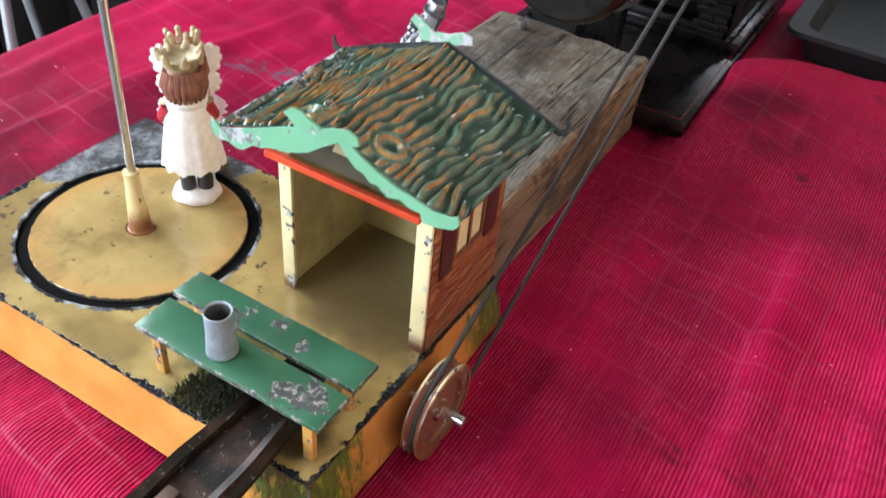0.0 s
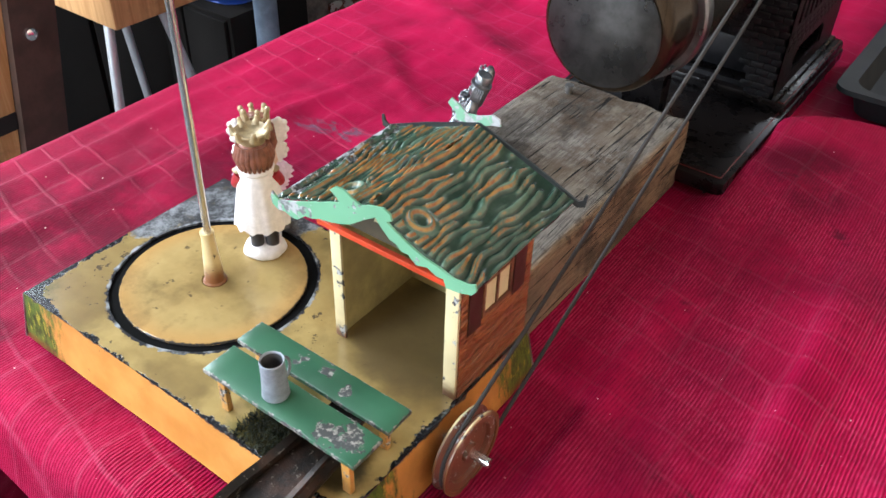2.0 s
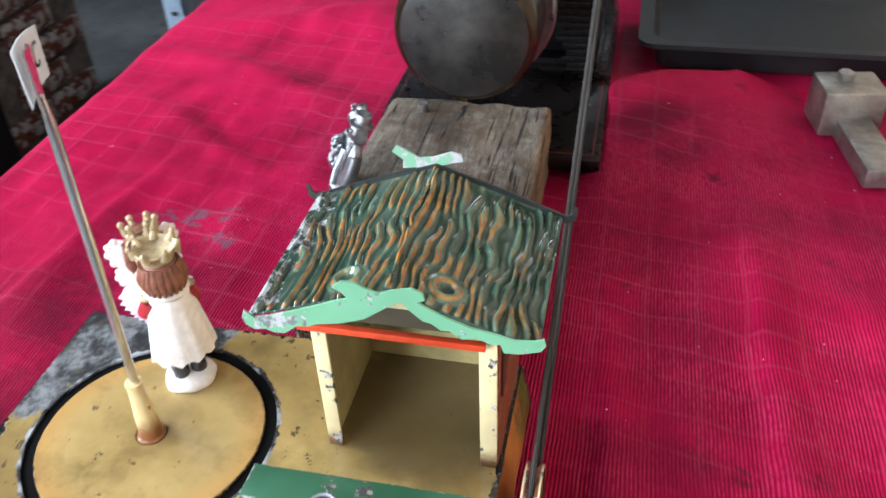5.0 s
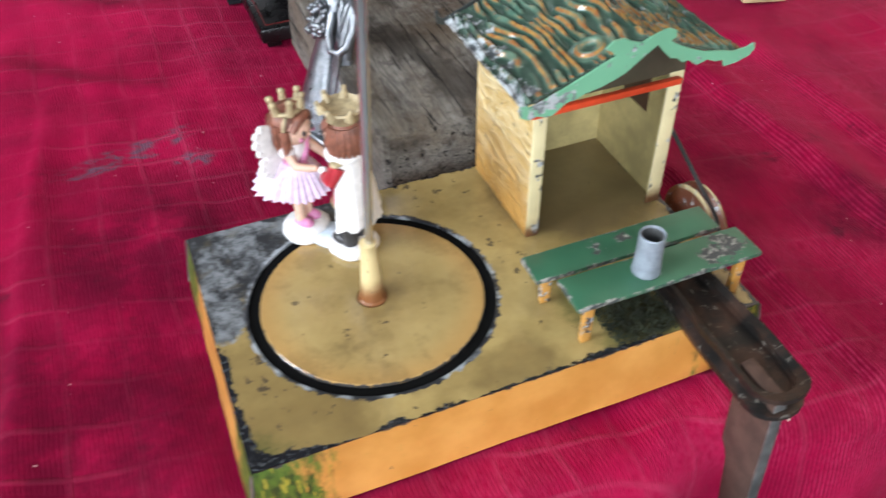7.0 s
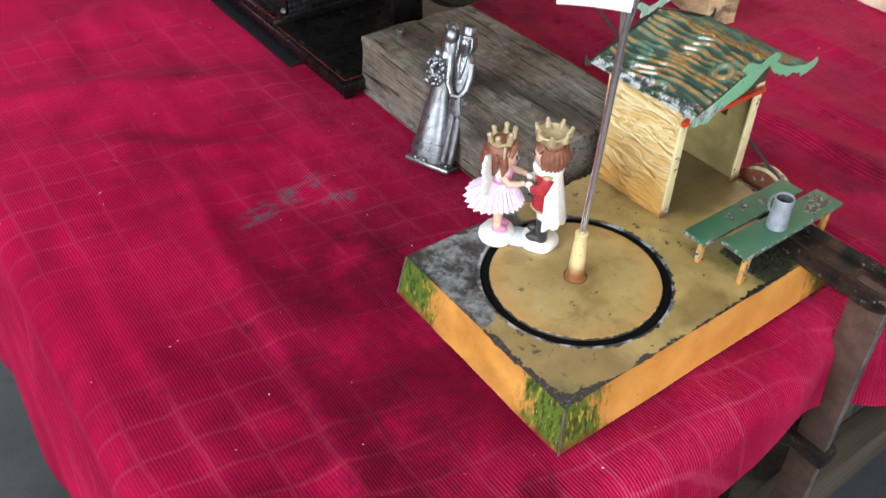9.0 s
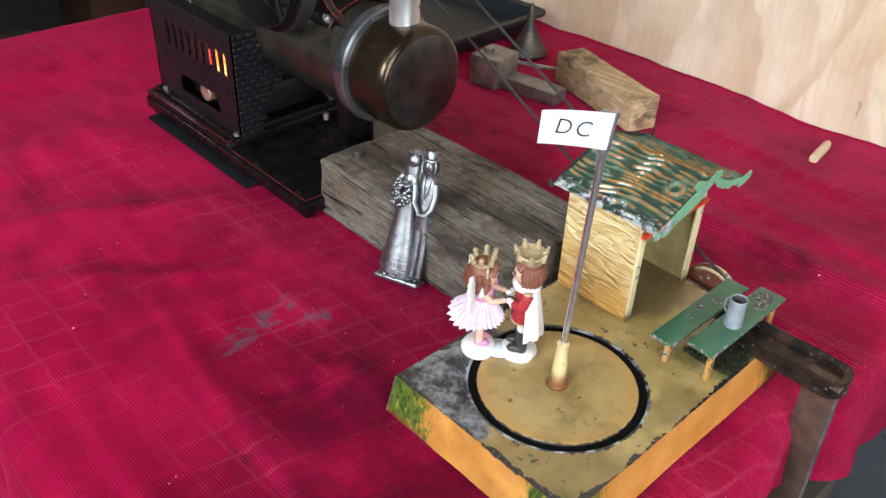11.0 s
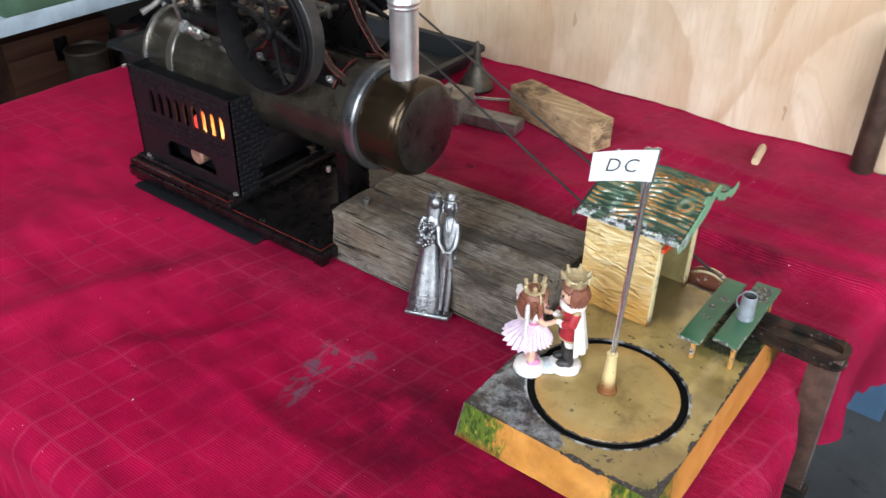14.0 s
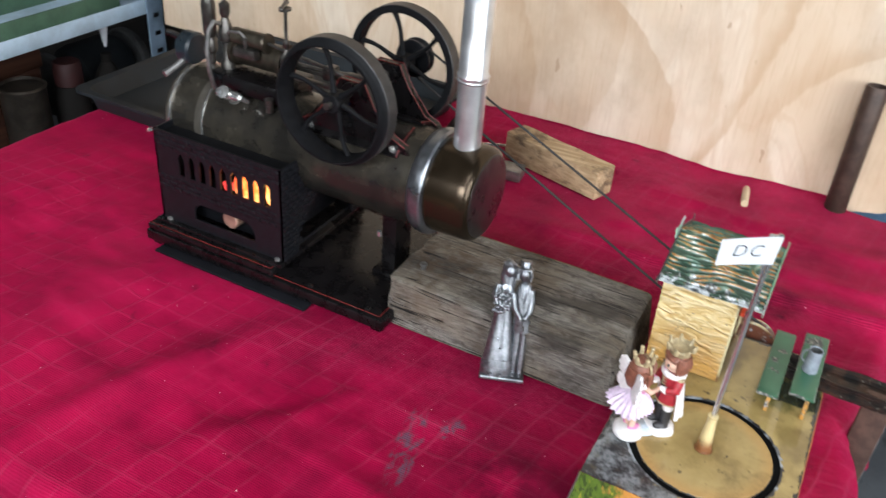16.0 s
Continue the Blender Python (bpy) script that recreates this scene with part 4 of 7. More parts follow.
g.tube([(-0.0002, -0.0002, 0.001), (-0.0001, -0.0001, 0.014), (0.0, 0.0, 0.0285)], [0.0006, 0.0005, 0.0005], 8)
part("corner_seam", g, M_DULL, toy, "bare tin seam at the corner")

for cx in (0, BX):
    for cy in (0, BY):
        g = Geo()
        ox, oy = (-1 if cx == 0 else 1), (-1 if cy == 0 else 1)
        g.tube([(cx, cy, BZ - 0.001), (cx + ox * 0.004, cy + oy * 0.004, 0.0008)], 0.0006, 6)
        part("corner_seam", g, M_DULL, toy, "bare tin seam")

# ---- flag pole on the turntable ----
pole = thing("flag_pole", (SX, SY, 0.0303), "thin steel rod with a small paper flag in a painted socket", "flag")
g = Geo()
g.lathe([(0.0062, 0.0290), (0.0062, 0.0302), (0.0052, 0.0310), (0.0050, 0.033), (0.0044, 0.042), (0.0034, 0.056), (0.0033, 0.0595), (0.0036, 0.060), (0.0036, 0.0612), (0.0018, 0.0614)], (SX, SY, 0), seg=24)
k = Nodes("socket_enamel", 0.35)
c = k.xyz()
col = k.mix(k.step(k.math("ADD", c[2], k.math("MULTIPLY", k.noise(150, 4), 0.008)), 0.049, 0.037), (0.62, 0.49, 0.25), (0.20, 0.075, 0.025))
col = k.mix(k.step(k.noise(300, 4, 0.7), 0.62, 0.65), col, (0.05, 0.03, 0.02))
part("socket", g, k.done(col), pole, "cream and ochre painted cone")
g = Geo()
g.lathe([(0.0019, 0.058), (0.0019, 0.174), (0.0017, 0.180), (0.0008, 0.188)], (SX + 0.0005, SY, 0), seg=16)
UX, UY = -0.436, 0.900
blade = [(-0.0017, 0.172), (0.0017, 0.172), (0.0036, 0.186), (0.0046, 0.2022), (0.0030, 0.2034), (0.0004, 0.2024), (-0.0026, 0.2036), (-0.0048, 0.2026), (-0.0038, 0.186)]
g.slab([(SX + UX * d - 0.0004, SY + UY * d, z) for d, z in blade], (0.0007, 0.0003, 0))
rod = part("rod", g, M_ROD, pole, "shiny steel rod flattened at the top")
g = Geo()
FX = SX - 0.0006


def flag_at(u, v):
    return (FX - 0.0010 - 0.0008 * math.sin(u * 3.0) - 0.0150 * u, SY - 0.0030 + 0.0310 * u - 0.0012 * v * (1 - u), 0.1840 + 0.0195 * v - 0.0035 * u * u - 0.0018 * u * v)


g.sheet(10, 4, flag_at)
flag = part("flag", g, M_PAPER, pole, "white paper flag with two inked letters")
sol = flag.modifiers.new("thick", "SOLIDIFY")
sol.thickness = 0.0004


def lettering(body, size, m, parent, mat, name="lettering"):
    cu = bpy.data.curves.new(name, "FONT")
    cu.body, cu.size, cu.extrude, cu.align_x, cu.align_y, cu.shear = body, size, 0.00008, "CENTER", "CENTER", 0.25
    cu.space_character = 1.25
    cu.offset = -0.0001
    tmp = bpy.data.objects.new("tmp", cu)
    me = bpy.data.meshes.new_from_object(tmp)
    bpy.data.objects.remove(tmp)
    me.materials.append(mat)
    me.transform(m)
    ob = new(name, me)
    ob.parent = parent
    ob.matrix_parent_inverse = Matrix.Identity(4)
    return ob


front = lettering("DC", 0.0115, pose(FX - 0.0101, SY + 0.0130, 0.1922, 90, -4, -64.2), flag, M_INK)
back = lettering("DC", 0.0115, pose(FX - 0.0088, SY + 0.0130, 0.1922, 90, 4, 115.8), flag, M_INK)
# the rod leans a little in its socket
LEAN = Matrix(((1, 0, 0.044, -0.044 * 0.058), (0, 1, -0.017, 0.017 * 0.058), (0, 0, 1.026, -0.026 * 0.058), (0, 0, 0, 1)))
for ob in (rod, flag, front, back):
    ob.data.transform(LEAN)

# ---- tin house ----
HX0, HX1, HY0, HY1 = 0.1455, 0.2165, 0.077, 0.1335
EZ, RZ, RXM = 0.1135, 0.1325, 0.182
RY0, RY1 = 0.0595, 0.1360
house = thing("tin_house", ((HX0 + HX1) / 2, (HY0 + HY1) / 2, BZ), "small open-fronted tin house with green embossed roof", "toy house")
g = Geo()
g.slab([(HX0, HY0, BZ), (HX0, HY1, BZ), (HX0, HY1, 0.1165), (HX0, HY0, 0.1165)], (0.0012, 0, 0))
bmesh.ops.subdivide_edges(g.bm, edges=[e for e in g.bm.edges if e.calc_length() > 0.01], cuts=24, use_grid_fill=True)
for v in g.bm.verts:
    if v.co.x < HX0 + 0.0005 and HY0 + 0.001 < v.co.y < HY1 - 0.001:
        v.co.x -= 0.0010 * abs(noise.noise(Vector((v.co.y * 45, v.co.z * 230 + 2.5 * noise.noise(Vector((v.co.y * 50, v.co.z * 40, 3))), 0.7))))
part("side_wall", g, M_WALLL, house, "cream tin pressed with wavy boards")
WY0, WY1, WZ0, WZ1 = 0.0940, 0.1150, 0.0690, 0.1040


def holed(x0, x1, y0, y1, z1):
    """A wall with the window cut out of it."""
    g = Geo()
    ys, zs = (y0, WY0, WY1, y1), (BZ, WZ0, WZ1, z1)
    verts = [(x, y, z) for x in (x0, x1) for y in ys for z in zs]
    cells = [(i, j) for i in range(3) for j in range(3) if (i, j) != (1, 1)]
    faces = []
    for i, j in cells:
        quad = [i * 4 + j, (i + 1) * 4 + j, (i + 1) * 4 + j + 1, i * 4 + j + 1]
        faces += [tuple(quad), tuple(q + 16 for q in reversed(quad))]
        for (a, b), (ni, nj) in zip(zip(quad, quad[1:] + quad[:1]), ((i, j - 1), (i + 1, j), (i, j + 1), (i - 1, j))):
            if (ni, nj) not in cells:
                faces.append((a, b, b + 16, a + 16))
    g.add(verts, faces)
    return g


g = holed(HX1 - 0.0012, HX1, HY0, HY1, 0.1165)
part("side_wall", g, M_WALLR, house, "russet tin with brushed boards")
g = Geo()
g.box(HX0 + 0.0012, HX1 - 0.0012, HY1 - 0.0012, HY1, BZ, 0.1165)
g.slab([(HX0 + 0.0012, HY1, 0.1165), (HX1 - 0.0012, HY1, 0.1165), (RXM, HY1, RZ - 0.001)], (0, -0.0012, 0))
part("back_wall", g, M_WALLIN, house, "dull cream inner wall")
g = Geo()
g.box(HX0 + 0.0013, HX0 + 0.0022, HY0 + 0.002, HY1 - 0.0012, BZ, 0.115)
part("inner_lining", g, M_WALLIN, house)
g = holed(HX1 - 0.0022, HX1 - 0.0013, HY0 + 0.002, HY1 - 0.0012, 0.115)
part("inner_lining", g, M_WALLIN, house)
for x0, x1 in ((HX0 - 0.0002, HX0 + 0.0058), (HX1 - 0.0072, HX1 - 0.0004)):
    g = Geo()
    g.box(x0, x1, HY0 - 0.0016, HY0, BZ, 0.1015, 0.0003)
    part("post", g, M_CREAM, house, "chipped cream corner post")
# dark colour stands in for the shaded gap over the lintel
g = Geo()
g.slab([(HX0, HY0 - 0.0012, 0.1010), (HX1, HY0 - 0.0012, 0.1010), (HX1, HY0 - 0.0012, 0.1150), (RXM, HY0 - 0.0012, RZ - 0.002), (HX0, HY0 - 0.0012, 0.1150)], (0, 0.0010, 0))
part("gable", g, plain("gable_dark", (0.06, 0.05, 0.03), 0.5), house, "gable coloured dark for the gap above the lintel")
g = Geo()
g.slab([(RXM - 0.010, HY0 - 0.0022, 0.1105), (RXM + 0.006, HY0 - 0.0022, 0.1105), (RXM + 0.004, HY0 - 0.0022, 0.116), (RXM - 0.003, HY0 - 0.0022, 0.119), (RXM - 0.008, HY0 - 0.0022, 0.116)], (0, 0.0008, 0))
part("gable_panel", g, M_CREAM, house, "small cream panel")
g = Geo()
g.box(HX0 - 0.0035, HX1 - 0.004, HY0 - 0.0058, HY0 - 0.0030, 0.0977, 0.1006, 0.0003)
part("lintel", g, M_RED, house, "bright red lintel")
M_BAR = plain("window_brown", (0.16, 0.07, 0.035), 0.4)
g = Geo()
loops = []
for x in (HX1 - 0.0013, HX1 + 0.0006):
    for e in (0.0012, -0.0006):
        loops.append([(x, WY0 - e, WZ0 - e), (x, WY1 + e, WZ0 - e), (x, WY1 + e, WZ1 + e), (x, WY0 - e, WZ1 + e)])
order = (0, 1, 3, 2)
g.add([p for q in order for p in loops[q]], [(a * 4 + i, a * 4 + (i + 1) % 4, ((a + 1) % 4) * 4 + (i + 1) % 4, ((a + 1) % 4) * 4 + i) for a in range(4) for i in range(4)])
win = part("window", g, M_BAR, house, "brown frame of a small window")
g = Geo()
g.box(HX1 - 0.0011, HX1 + 0.0006, (WY0 + WY1) / 2 - 0.0006, (WY0 + WY1) / 2 + 0.0006, WZ0 + 0.0006, WZ1 - 0.0006)
part("glazing_bar", g, M_BAR, win)
g = Geo()
g.box(HX1 - 0.0009, HX1 + 0.0004, WY0 + 0.0006, WY1 - 0.0006, 0.0859, 0.0871)
part("glazing_bar", g, M_BAR, win)
M_PANE = plain("pane_cream", (0.66, 0.58, 0.34), 0.3, var=0.1)
for py0, py1 in ((WY0, (WY0 + WY1) / 2), ((WY0 + WY1) / 2, WY1)):
    for pz0, pz1 in ((WZ0, 0.0865), (0.0865, WZ1)):
        g = Geo()
        g.box(HX1 - 0.0012, HX1 - 0.0004, py0 + 0.0001, py1 - 0.0001, pz0 + 0.0001, pz1 - 0.0001)
        part("pane", g, M_PANE, win, "cream painted pane")
# added sheet, coloured dark like an unlit opening viewed from indoors
g = Geo()
g.box(HX1 - 0.0020, HX1 - 0.0015, WY0 + 0.0002, WY1 - 0.0002, WZ0 + 0.0002, WZ1 - 0.0002)
part("opening_dark", g, M_BROWN, win, "dark sheet standing in for the dark window opening")
for y0, y1 in ((WY0 - 0.0120, WY0 - 0.0022), (WY1 + 0.0022, WY1 + 0.0120)):
    g = Geo()
    g.box(HX1, HX1 + 0.0008, y0, y1, WZ0 - 0.004, WZ1 + 0.002, 0.0002)
    part("shutter", g, M_BROWN, house, "dark brown shutter")


def relief(a, b, side):
    """Height of the pressed bark lines: a along the ridge, b down the slope, both in metres."""
    w = noise.noise(Vector((a * 26, b * 45, 3.0 * side)))
    w2 = noise.noise(Vector((a * 80, b * 110, 7.0 + side)))
    s = math.sin(2 * math.pi * (b / (0.0039 if side > 0 else 0.0041) + 1.35 * w + (0.60 if side > 0 else 0.55) * w2))
    h = (0.5 + 0.5 * s) ** 1.8
    gap = noise.noise(Vector((a * (75 if side > 0 else 70), b * 190, 11.0 + side)))
    h *= min(1.0, max(0.06, 0.80 + 1.9 * gap))
    d = math.hypot(a - 0.0115, (b - 0.0185) * 0.9)
    if d < 0.0075:
        h = 0.05 if d < 0.0022 else max(0.25, math.exp(-((d - 0.0043) / 0.0011) ** 2))
    return h


for side in (-1, 1):
    g = Geo()
    ex = RXM + side * (0.0505 if side > 0 else 0.0515)
    nu, nv = 96, 78
    hs = []

    def slope(u, v):
        y = RY0 + (RY1 - RY0) * u
        x = RXM + (ex - RXM) * v
        drop = (RZ - EZ) * (v ** 0.92)
        length = math.hypot(ex - RXM, RZ - EZ)
        h = relief(u * (RY1 - RY0), v * length, side)
        edge = min(1.0, min(u, 1 - u) / 0.02, min(v + 0.03, 1 - v) / 0.03)
        hs.append(h * edge)
        return (x, y, RZ - drop + 0.0026 * (h - 0.3) * edge)

    vs = g.sheet(nu, nv, slope)
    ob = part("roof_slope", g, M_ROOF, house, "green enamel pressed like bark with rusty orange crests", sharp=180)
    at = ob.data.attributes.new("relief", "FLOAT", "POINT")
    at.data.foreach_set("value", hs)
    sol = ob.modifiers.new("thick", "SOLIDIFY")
    sol.thickness, sol.offset = 0.0008, -1
g = Geo()
outline = [(0.1300, 0.1165), (0.1288, 0.1130), (0.1298, 0.1100), (0.1330, 0.1082), (0.1370, 0.1090), (0.1405, 0.1076), (0.1440, 0.1080), (0.1490, 0.1120), (0.1530, 0.1125), (0.1570, 0.1142), (0.1640, 0.1155), (0.1700, 0.1175), (0.1740, 0.1192), (0.1810, 0.1245), (0.1870, 0.1285), (0.1870, 0.1335), (0.1835, 0.1325), (0.1800, 0.1308), (0.1750, 0.1325), (0.1715, 0.1345), (0.1670, 0.1342), (0.1638, 0.1315), (0.1668, 0.1298), (0.1690, 0.1272), (0.1640, 0.1255), (0.1590, 0.1232), (0.1490, 0.1190), (0.1390, 0.1152), (0.1335, 0.1135), (0.1318, 0.1150)]
g.slab([(x, RY0 - 0.0012, z) for x, z in outline], (0, 0.0009, 0))
part("bargeboard", g, M_MINT, house, "mint green scalloped bargeboard, flaked to bare tin")
g = Geo()
outline = [(0.1870, 0.1335), (0.1870, 0.1285), (0.1900, 0.1250), (0.1940, 0.1212), (0.1970, 0.1205), (0.2000, 0.1180), (0.2030, 0.1182), (0.2070, 0.1150), (0.2120, 0.1165), (0.2165, 0.1145), (0.2198, 0.1148), (0.2212, 0.1112), (0.2270, 0.1118), (0.2330, 0.1138), (0.2348, 0.1165), (0.2340, 0.1192), (0.2310, 0.1178), (0.2245, 0.1172), (0.2180, 0.1190), (0.2100, 0.1205), (0.2030, 0.1232), (0.1970, 0.1262), (0.1925, 0.1290), (0.1952, 0.1302), (0.1945, 0.1330), (0.1910, 0.1345)]
g.slab([(x, RY0 - 0.0012, z) for x, z in outline], (0, 0.0009, 0))
part("bargeboard", g, M_MINT, house, "mint green scalloped bargeboard")
g = Geo()
pts = [(0.1640, 0.1372), (0.1660, 0.1402), (0.1700, 0.1382), (0.1750, 0.1352), (0.1810, 0.1362), (0.1880, 0.1390), (0.1920, 0.1380), (0.1925, 0.1350), (0.1880, 0.1340), (0.1830, 0.1322), (0.1780, 0.1300), (0.1730, 0.1308), (0.1680, 0.1300), (0.1684, 0.1340)]
g.slab([(x, RY1 + 0.0004, z) for x, z in pts], (0, 0.0009, 0))
part("ridge_ornament", g, chipped("worn_mint", (0.22, 0.44, 0.30), (0.35, 0.36, 0.37), amount=0.5, scale=170, dark=0.12), house, "worn mint scroll ornament on the rear ridge")
for sgn in (-1, 1):
    g = Geo()
    ex = RXM + sgn * 0.052
    pts = [(RXM, RZ + 0.001), (RXM + sgn * 0.03, RZ - 0.0095), (ex, EZ + 0.0005), (ex + sgn * 0.0022, EZ + 0.0018), (ex + sgn * 0.0030, EZ + 0.0050), (ex + sgn * 0.0042, EZ + 0.0046), (ex + sgn * 0.0036, EZ - 0.0010), (ex, EZ - 0.0026), (RXM, RZ - 0.0026)]
    g.slab([(x, RY1 - 0.0002, z) for x, z in pts], (0, 0.0009, 0))
    part("rear_bargeboard", g, plain("roof_edge_dark", (0.035, 0.04, 0.04), 0.4, 0.3), house, "dark curled roof edge")

# ---- beer table and bench on the base ----


def plank_table(name, x0, x1, y0, y1, z1, legs, label):
    th = thing(name, ((x0 + x1) / 2, (y0 + y1) / 2, BZ), label, name.split("_")[-1])
    g = Geo()
    g.box(x0, x1, y0, y1, z1 - 0.0024, z1, 0.0005)
    bmesh.ops.subdivide_edges(g.bm, edges=[e for e in g.bm.edges if e.calc_length() > 0.05], cuts=10)
    for v in g.bm.verts:
        v.co.z += wob(v.co.x, v.co.y, 0, 60, 0.0005)
    part("plank", g, M_GREEN, th, "green enamel plank, chipped to grey tin")
    for lx, ly in legs:
        g = Geo()
        g.box(lx - 0.0022, lx + 0.0022, ly - 0.0014, ly + 0.0014, BZ, z1 - 0.0022, 0.0004)
        part("leg", g, chipped("leg_enamel", (0.55, 0.27, 0.06), (0.04, 0.03, 0.03), amount=0.56, scale=260), th, "chipped orange leg")
    return th


plank_table("beer_table", 0.1325, 0.2175, 0.0065, 0.0245, 0.0540, ((0.1395, 0.0105), (0.2105, 0.0105)), "long green tin table with flaking paint")
plank_table("garden_bench", 0.1270, 0.2150, 0.0305, 0.0460, 0.0495, ((0.1345, 0.0365), (0.2080, 0.0365)), "long green tin bench with flaking paint")

# ---- mug ----
mug = thing("beer_mug", (0.1695, 0.0155, 0.0540), "tiny grey metal mug standing on the green table", "mug")
g = Geo()
MX, MY, MZ = 0.1675, 0.0155, 0.0542
g.lathe([(0.0, 0.0), (0.0063, 0.0), (0.0066, 0.0006), (0.0064, 0.002), (0.0058, 0.010), (0.0057, 0.0185), (0.0059, 0.0192), (0.0056, 0.0197), (0.0050, 0.0192), (0.0048, 0.003), (0.0, 0.0028)], (MX, MY, MZ), seg=28, scale=(0.9, 0.9))
part("body", g, M_MUG, mug)
# inner wall coloured near black for the shade in the mug
g = Geo()
g.sheet(24, 3, lambda u, v: (MX + (0.00432 - 0.0002 * v) * math.cos(2 * math.pi * u), MY + (0.00432 - 0.0002 * v) * math.sin(2 * math.pi * u), MZ + 0.0188 - 0.0155 * v))
part("inside", g, M_MUGIN, mug, "inner wall of the mug, coloured dark for its hollow")
g = Geo()
g.tube([(MX + 0.0008, MY + 0.0048 + 0.0036 * math.sin(a), MZ + 0.0115 + 0.0058 * math.cos(a)) for a in [math.pi * i / 10 for i in range(11)]], 0.0007, 8)
part("handle", g, M_MUG, mug)

# ---- pulley on the base, belt to the engine ----
PX, PY, PZ, PR = 0.2315, 0.064, 0.0185, 0.0205
pulley = thing("belt_pulley", (PX, PY, PZ), "small painted tin pulley on the side of the toy", "pulley")
g = Geo()
g.lathe([(0.0152, -0.0026), (PR, -0.0030), (PR + 0.0004, -0.0024), (PR - 0.0026, 0.0), (PR + 0.0004, 0.0024), (PR, 0.0030), (0.0152, 0.0026), (0.0146, 0.0008), (0.005, 0.0012), (0.0046, 0.0032), (0.0, 0.0032)], (PX, PY, PZ), "X", 44)
part("wheel", g, chipped("pulley_enamel", (0.17, 0.062, 0.036), (0.12, 0.07, 0.05), amount=0.57, scale=170), pulley, "rusty brown painted wheel with a pale rim")
g = Geo()
g.lathe([(PR - 0.0016, 0.0028), (PR + 0.0004, 0.0028), (PR + 0.0004, 0.0036), (PR - 0.0016, 0.0036)], (PX, PY, PZ), "X", 44, ring=True)
part("rim", g, M_CREAM, pulley, "cream rim")
g = Geo()
g.lathe([(PR - 0.0016, -0.0036), (PR + 0.0004, -0.0036), (PR + 0.0004, -0.0028), (PR - 0.0016, -0.0028)], (PX, PY, PZ), "X", 44, ring=True)
part("rim", g, M_CREAM, pulley, "cream rim")
g = Geo()
g.cyl((BX - 0.004, PY, PZ), (PX + 0.0125, PY, PZ), 0.0023)
part("axle", g, M_STEEL, pulley, "steel axle stub")

HUBX, HUBY, HUBZ, HUBR = 0.2335, 0.409, 0.192, 0.0150


def belt_path():
    """Outer tangents of the two wheels in the plane of the belt."""
    c1, c2, r1, r2 = Vector((PY, PZ)), Vector((HUBY, HUBZ)), PR - 0.0018, HUBR
    d = c2 - c1
    base, turn = math.atan2(d.y, d.x), math.acos((r1 - r2) / d.length)
    pts = []
    a0, a1 = base + turn, base + 2 * math.pi - turn
    for i in range(17):
        a = a0 + (a1 - a0) * i / 16
        pts.append((PX, c1.x + r1 * math.cos(a), c1.y + r1 * math.sin(a)))
    a0, a1 = base - turn, base + turn
    for i in range(13):
        a = a0 + (a1 - a0) * i / 12
        pts.append((HUBX, c2.x + r2 * math.cos(a), c2.y + r2 * math.sin(a)))
    return pts


g = Geo()
g.tube(belt_path(), 0.0011, 8, closed=True)
single("drive_belt", g, M_BELT, "dark cord belt from the engine to the toy pulley", "belt")

# ---- clamp holding the toy to the table ----
clamp = thing("bar_clamp", (0.188, -0.02, BZ), "rusty black iron bar clamp gripping the toy to the table", "clamp")
g = Geo()


def arm_half(y):
    """Half width of the arm along its length."""
    return 0.0085 + 0.0035 * min(1.0, max(0.0, (0.035 - y) / 0.05))


pts = []
for i in range(15):
    y = 0.036 - 0.080 * i / 14
    pts.append((0.190 + arm_half(y), y))
for i in range(1, 8):
    a = math.pi * i / 8
    pts.append((0.190 + 0.0120 * math.cos(a), -0.044 - 0.0095 * math.sin(a)))
for i in range(15):
    y = -0.044 + 0.080 * i / 14
    pts.append((0.190 - arm_half(y), y))
inner = [(0.190 + (x - 0.190) * 0.72, -0.004 + (y + 0.004) * 0.90) for x, y in pts]
n = len(pts)
verts, faces = [], []
for ring, z in ((inner, 0.0375), (inner, 0.0410), (pts, 0.0425), (pts, 0.0400), (inner, 0.0375), (inner, 0.0345), (pts, 0.0330), (pts, 0.0305)):
    verts += [(x, y, z + 0.0004 * math.sin(y * 200)) for x, y in ring]
for j in range(7):
    for i in range(n):
        q = (i + 1) % n
        faces.append((j * n + i, j * n + q, (j + 1) * n + q, (j + 1) * n + i))
faces.append(tuple(range(n)))
faces.append(tuple(7 * n + i for i in reversed(range(n))))
g.add(verts, faces)
part("arm", g, M_IRON, clamp, "rounded black iron arm, paint worn to rust")
g = Geo()
m = pose(0.187, -0.040, 0.034, 0, -5, 0)
g.box(-0.003, 0.003, -0.0105, 0.0105, -0.30, 0.006, 0.0006, 0, m)
k = Nodes("bar_rust", 0.6, 0.4)
rn = k.noise(90, 5, 0.65)
k.bump(k.noise(300), 0.4, 0.0006)
part("bar", g, k.done(k.mix(k.step(rn, 0.35, 0.68), (0.070, 0.040, 0.031), (0.115, 0.066, 0.050))), clamp, "flat rusty brown steel bar")
g = Geo()
g.box(-0.0026, 0.0026, -0.0110, -0.0103, -0.298, 0.004, 0.0002, 0, m)
part("worn_edge", g, M_DULL, clamp, "edge of the bar worn bright")
g = Geo()
g.box(-0.008, 0.008, -0.015, 0.017, -0.150, -0.136, 0.003, 0, m)
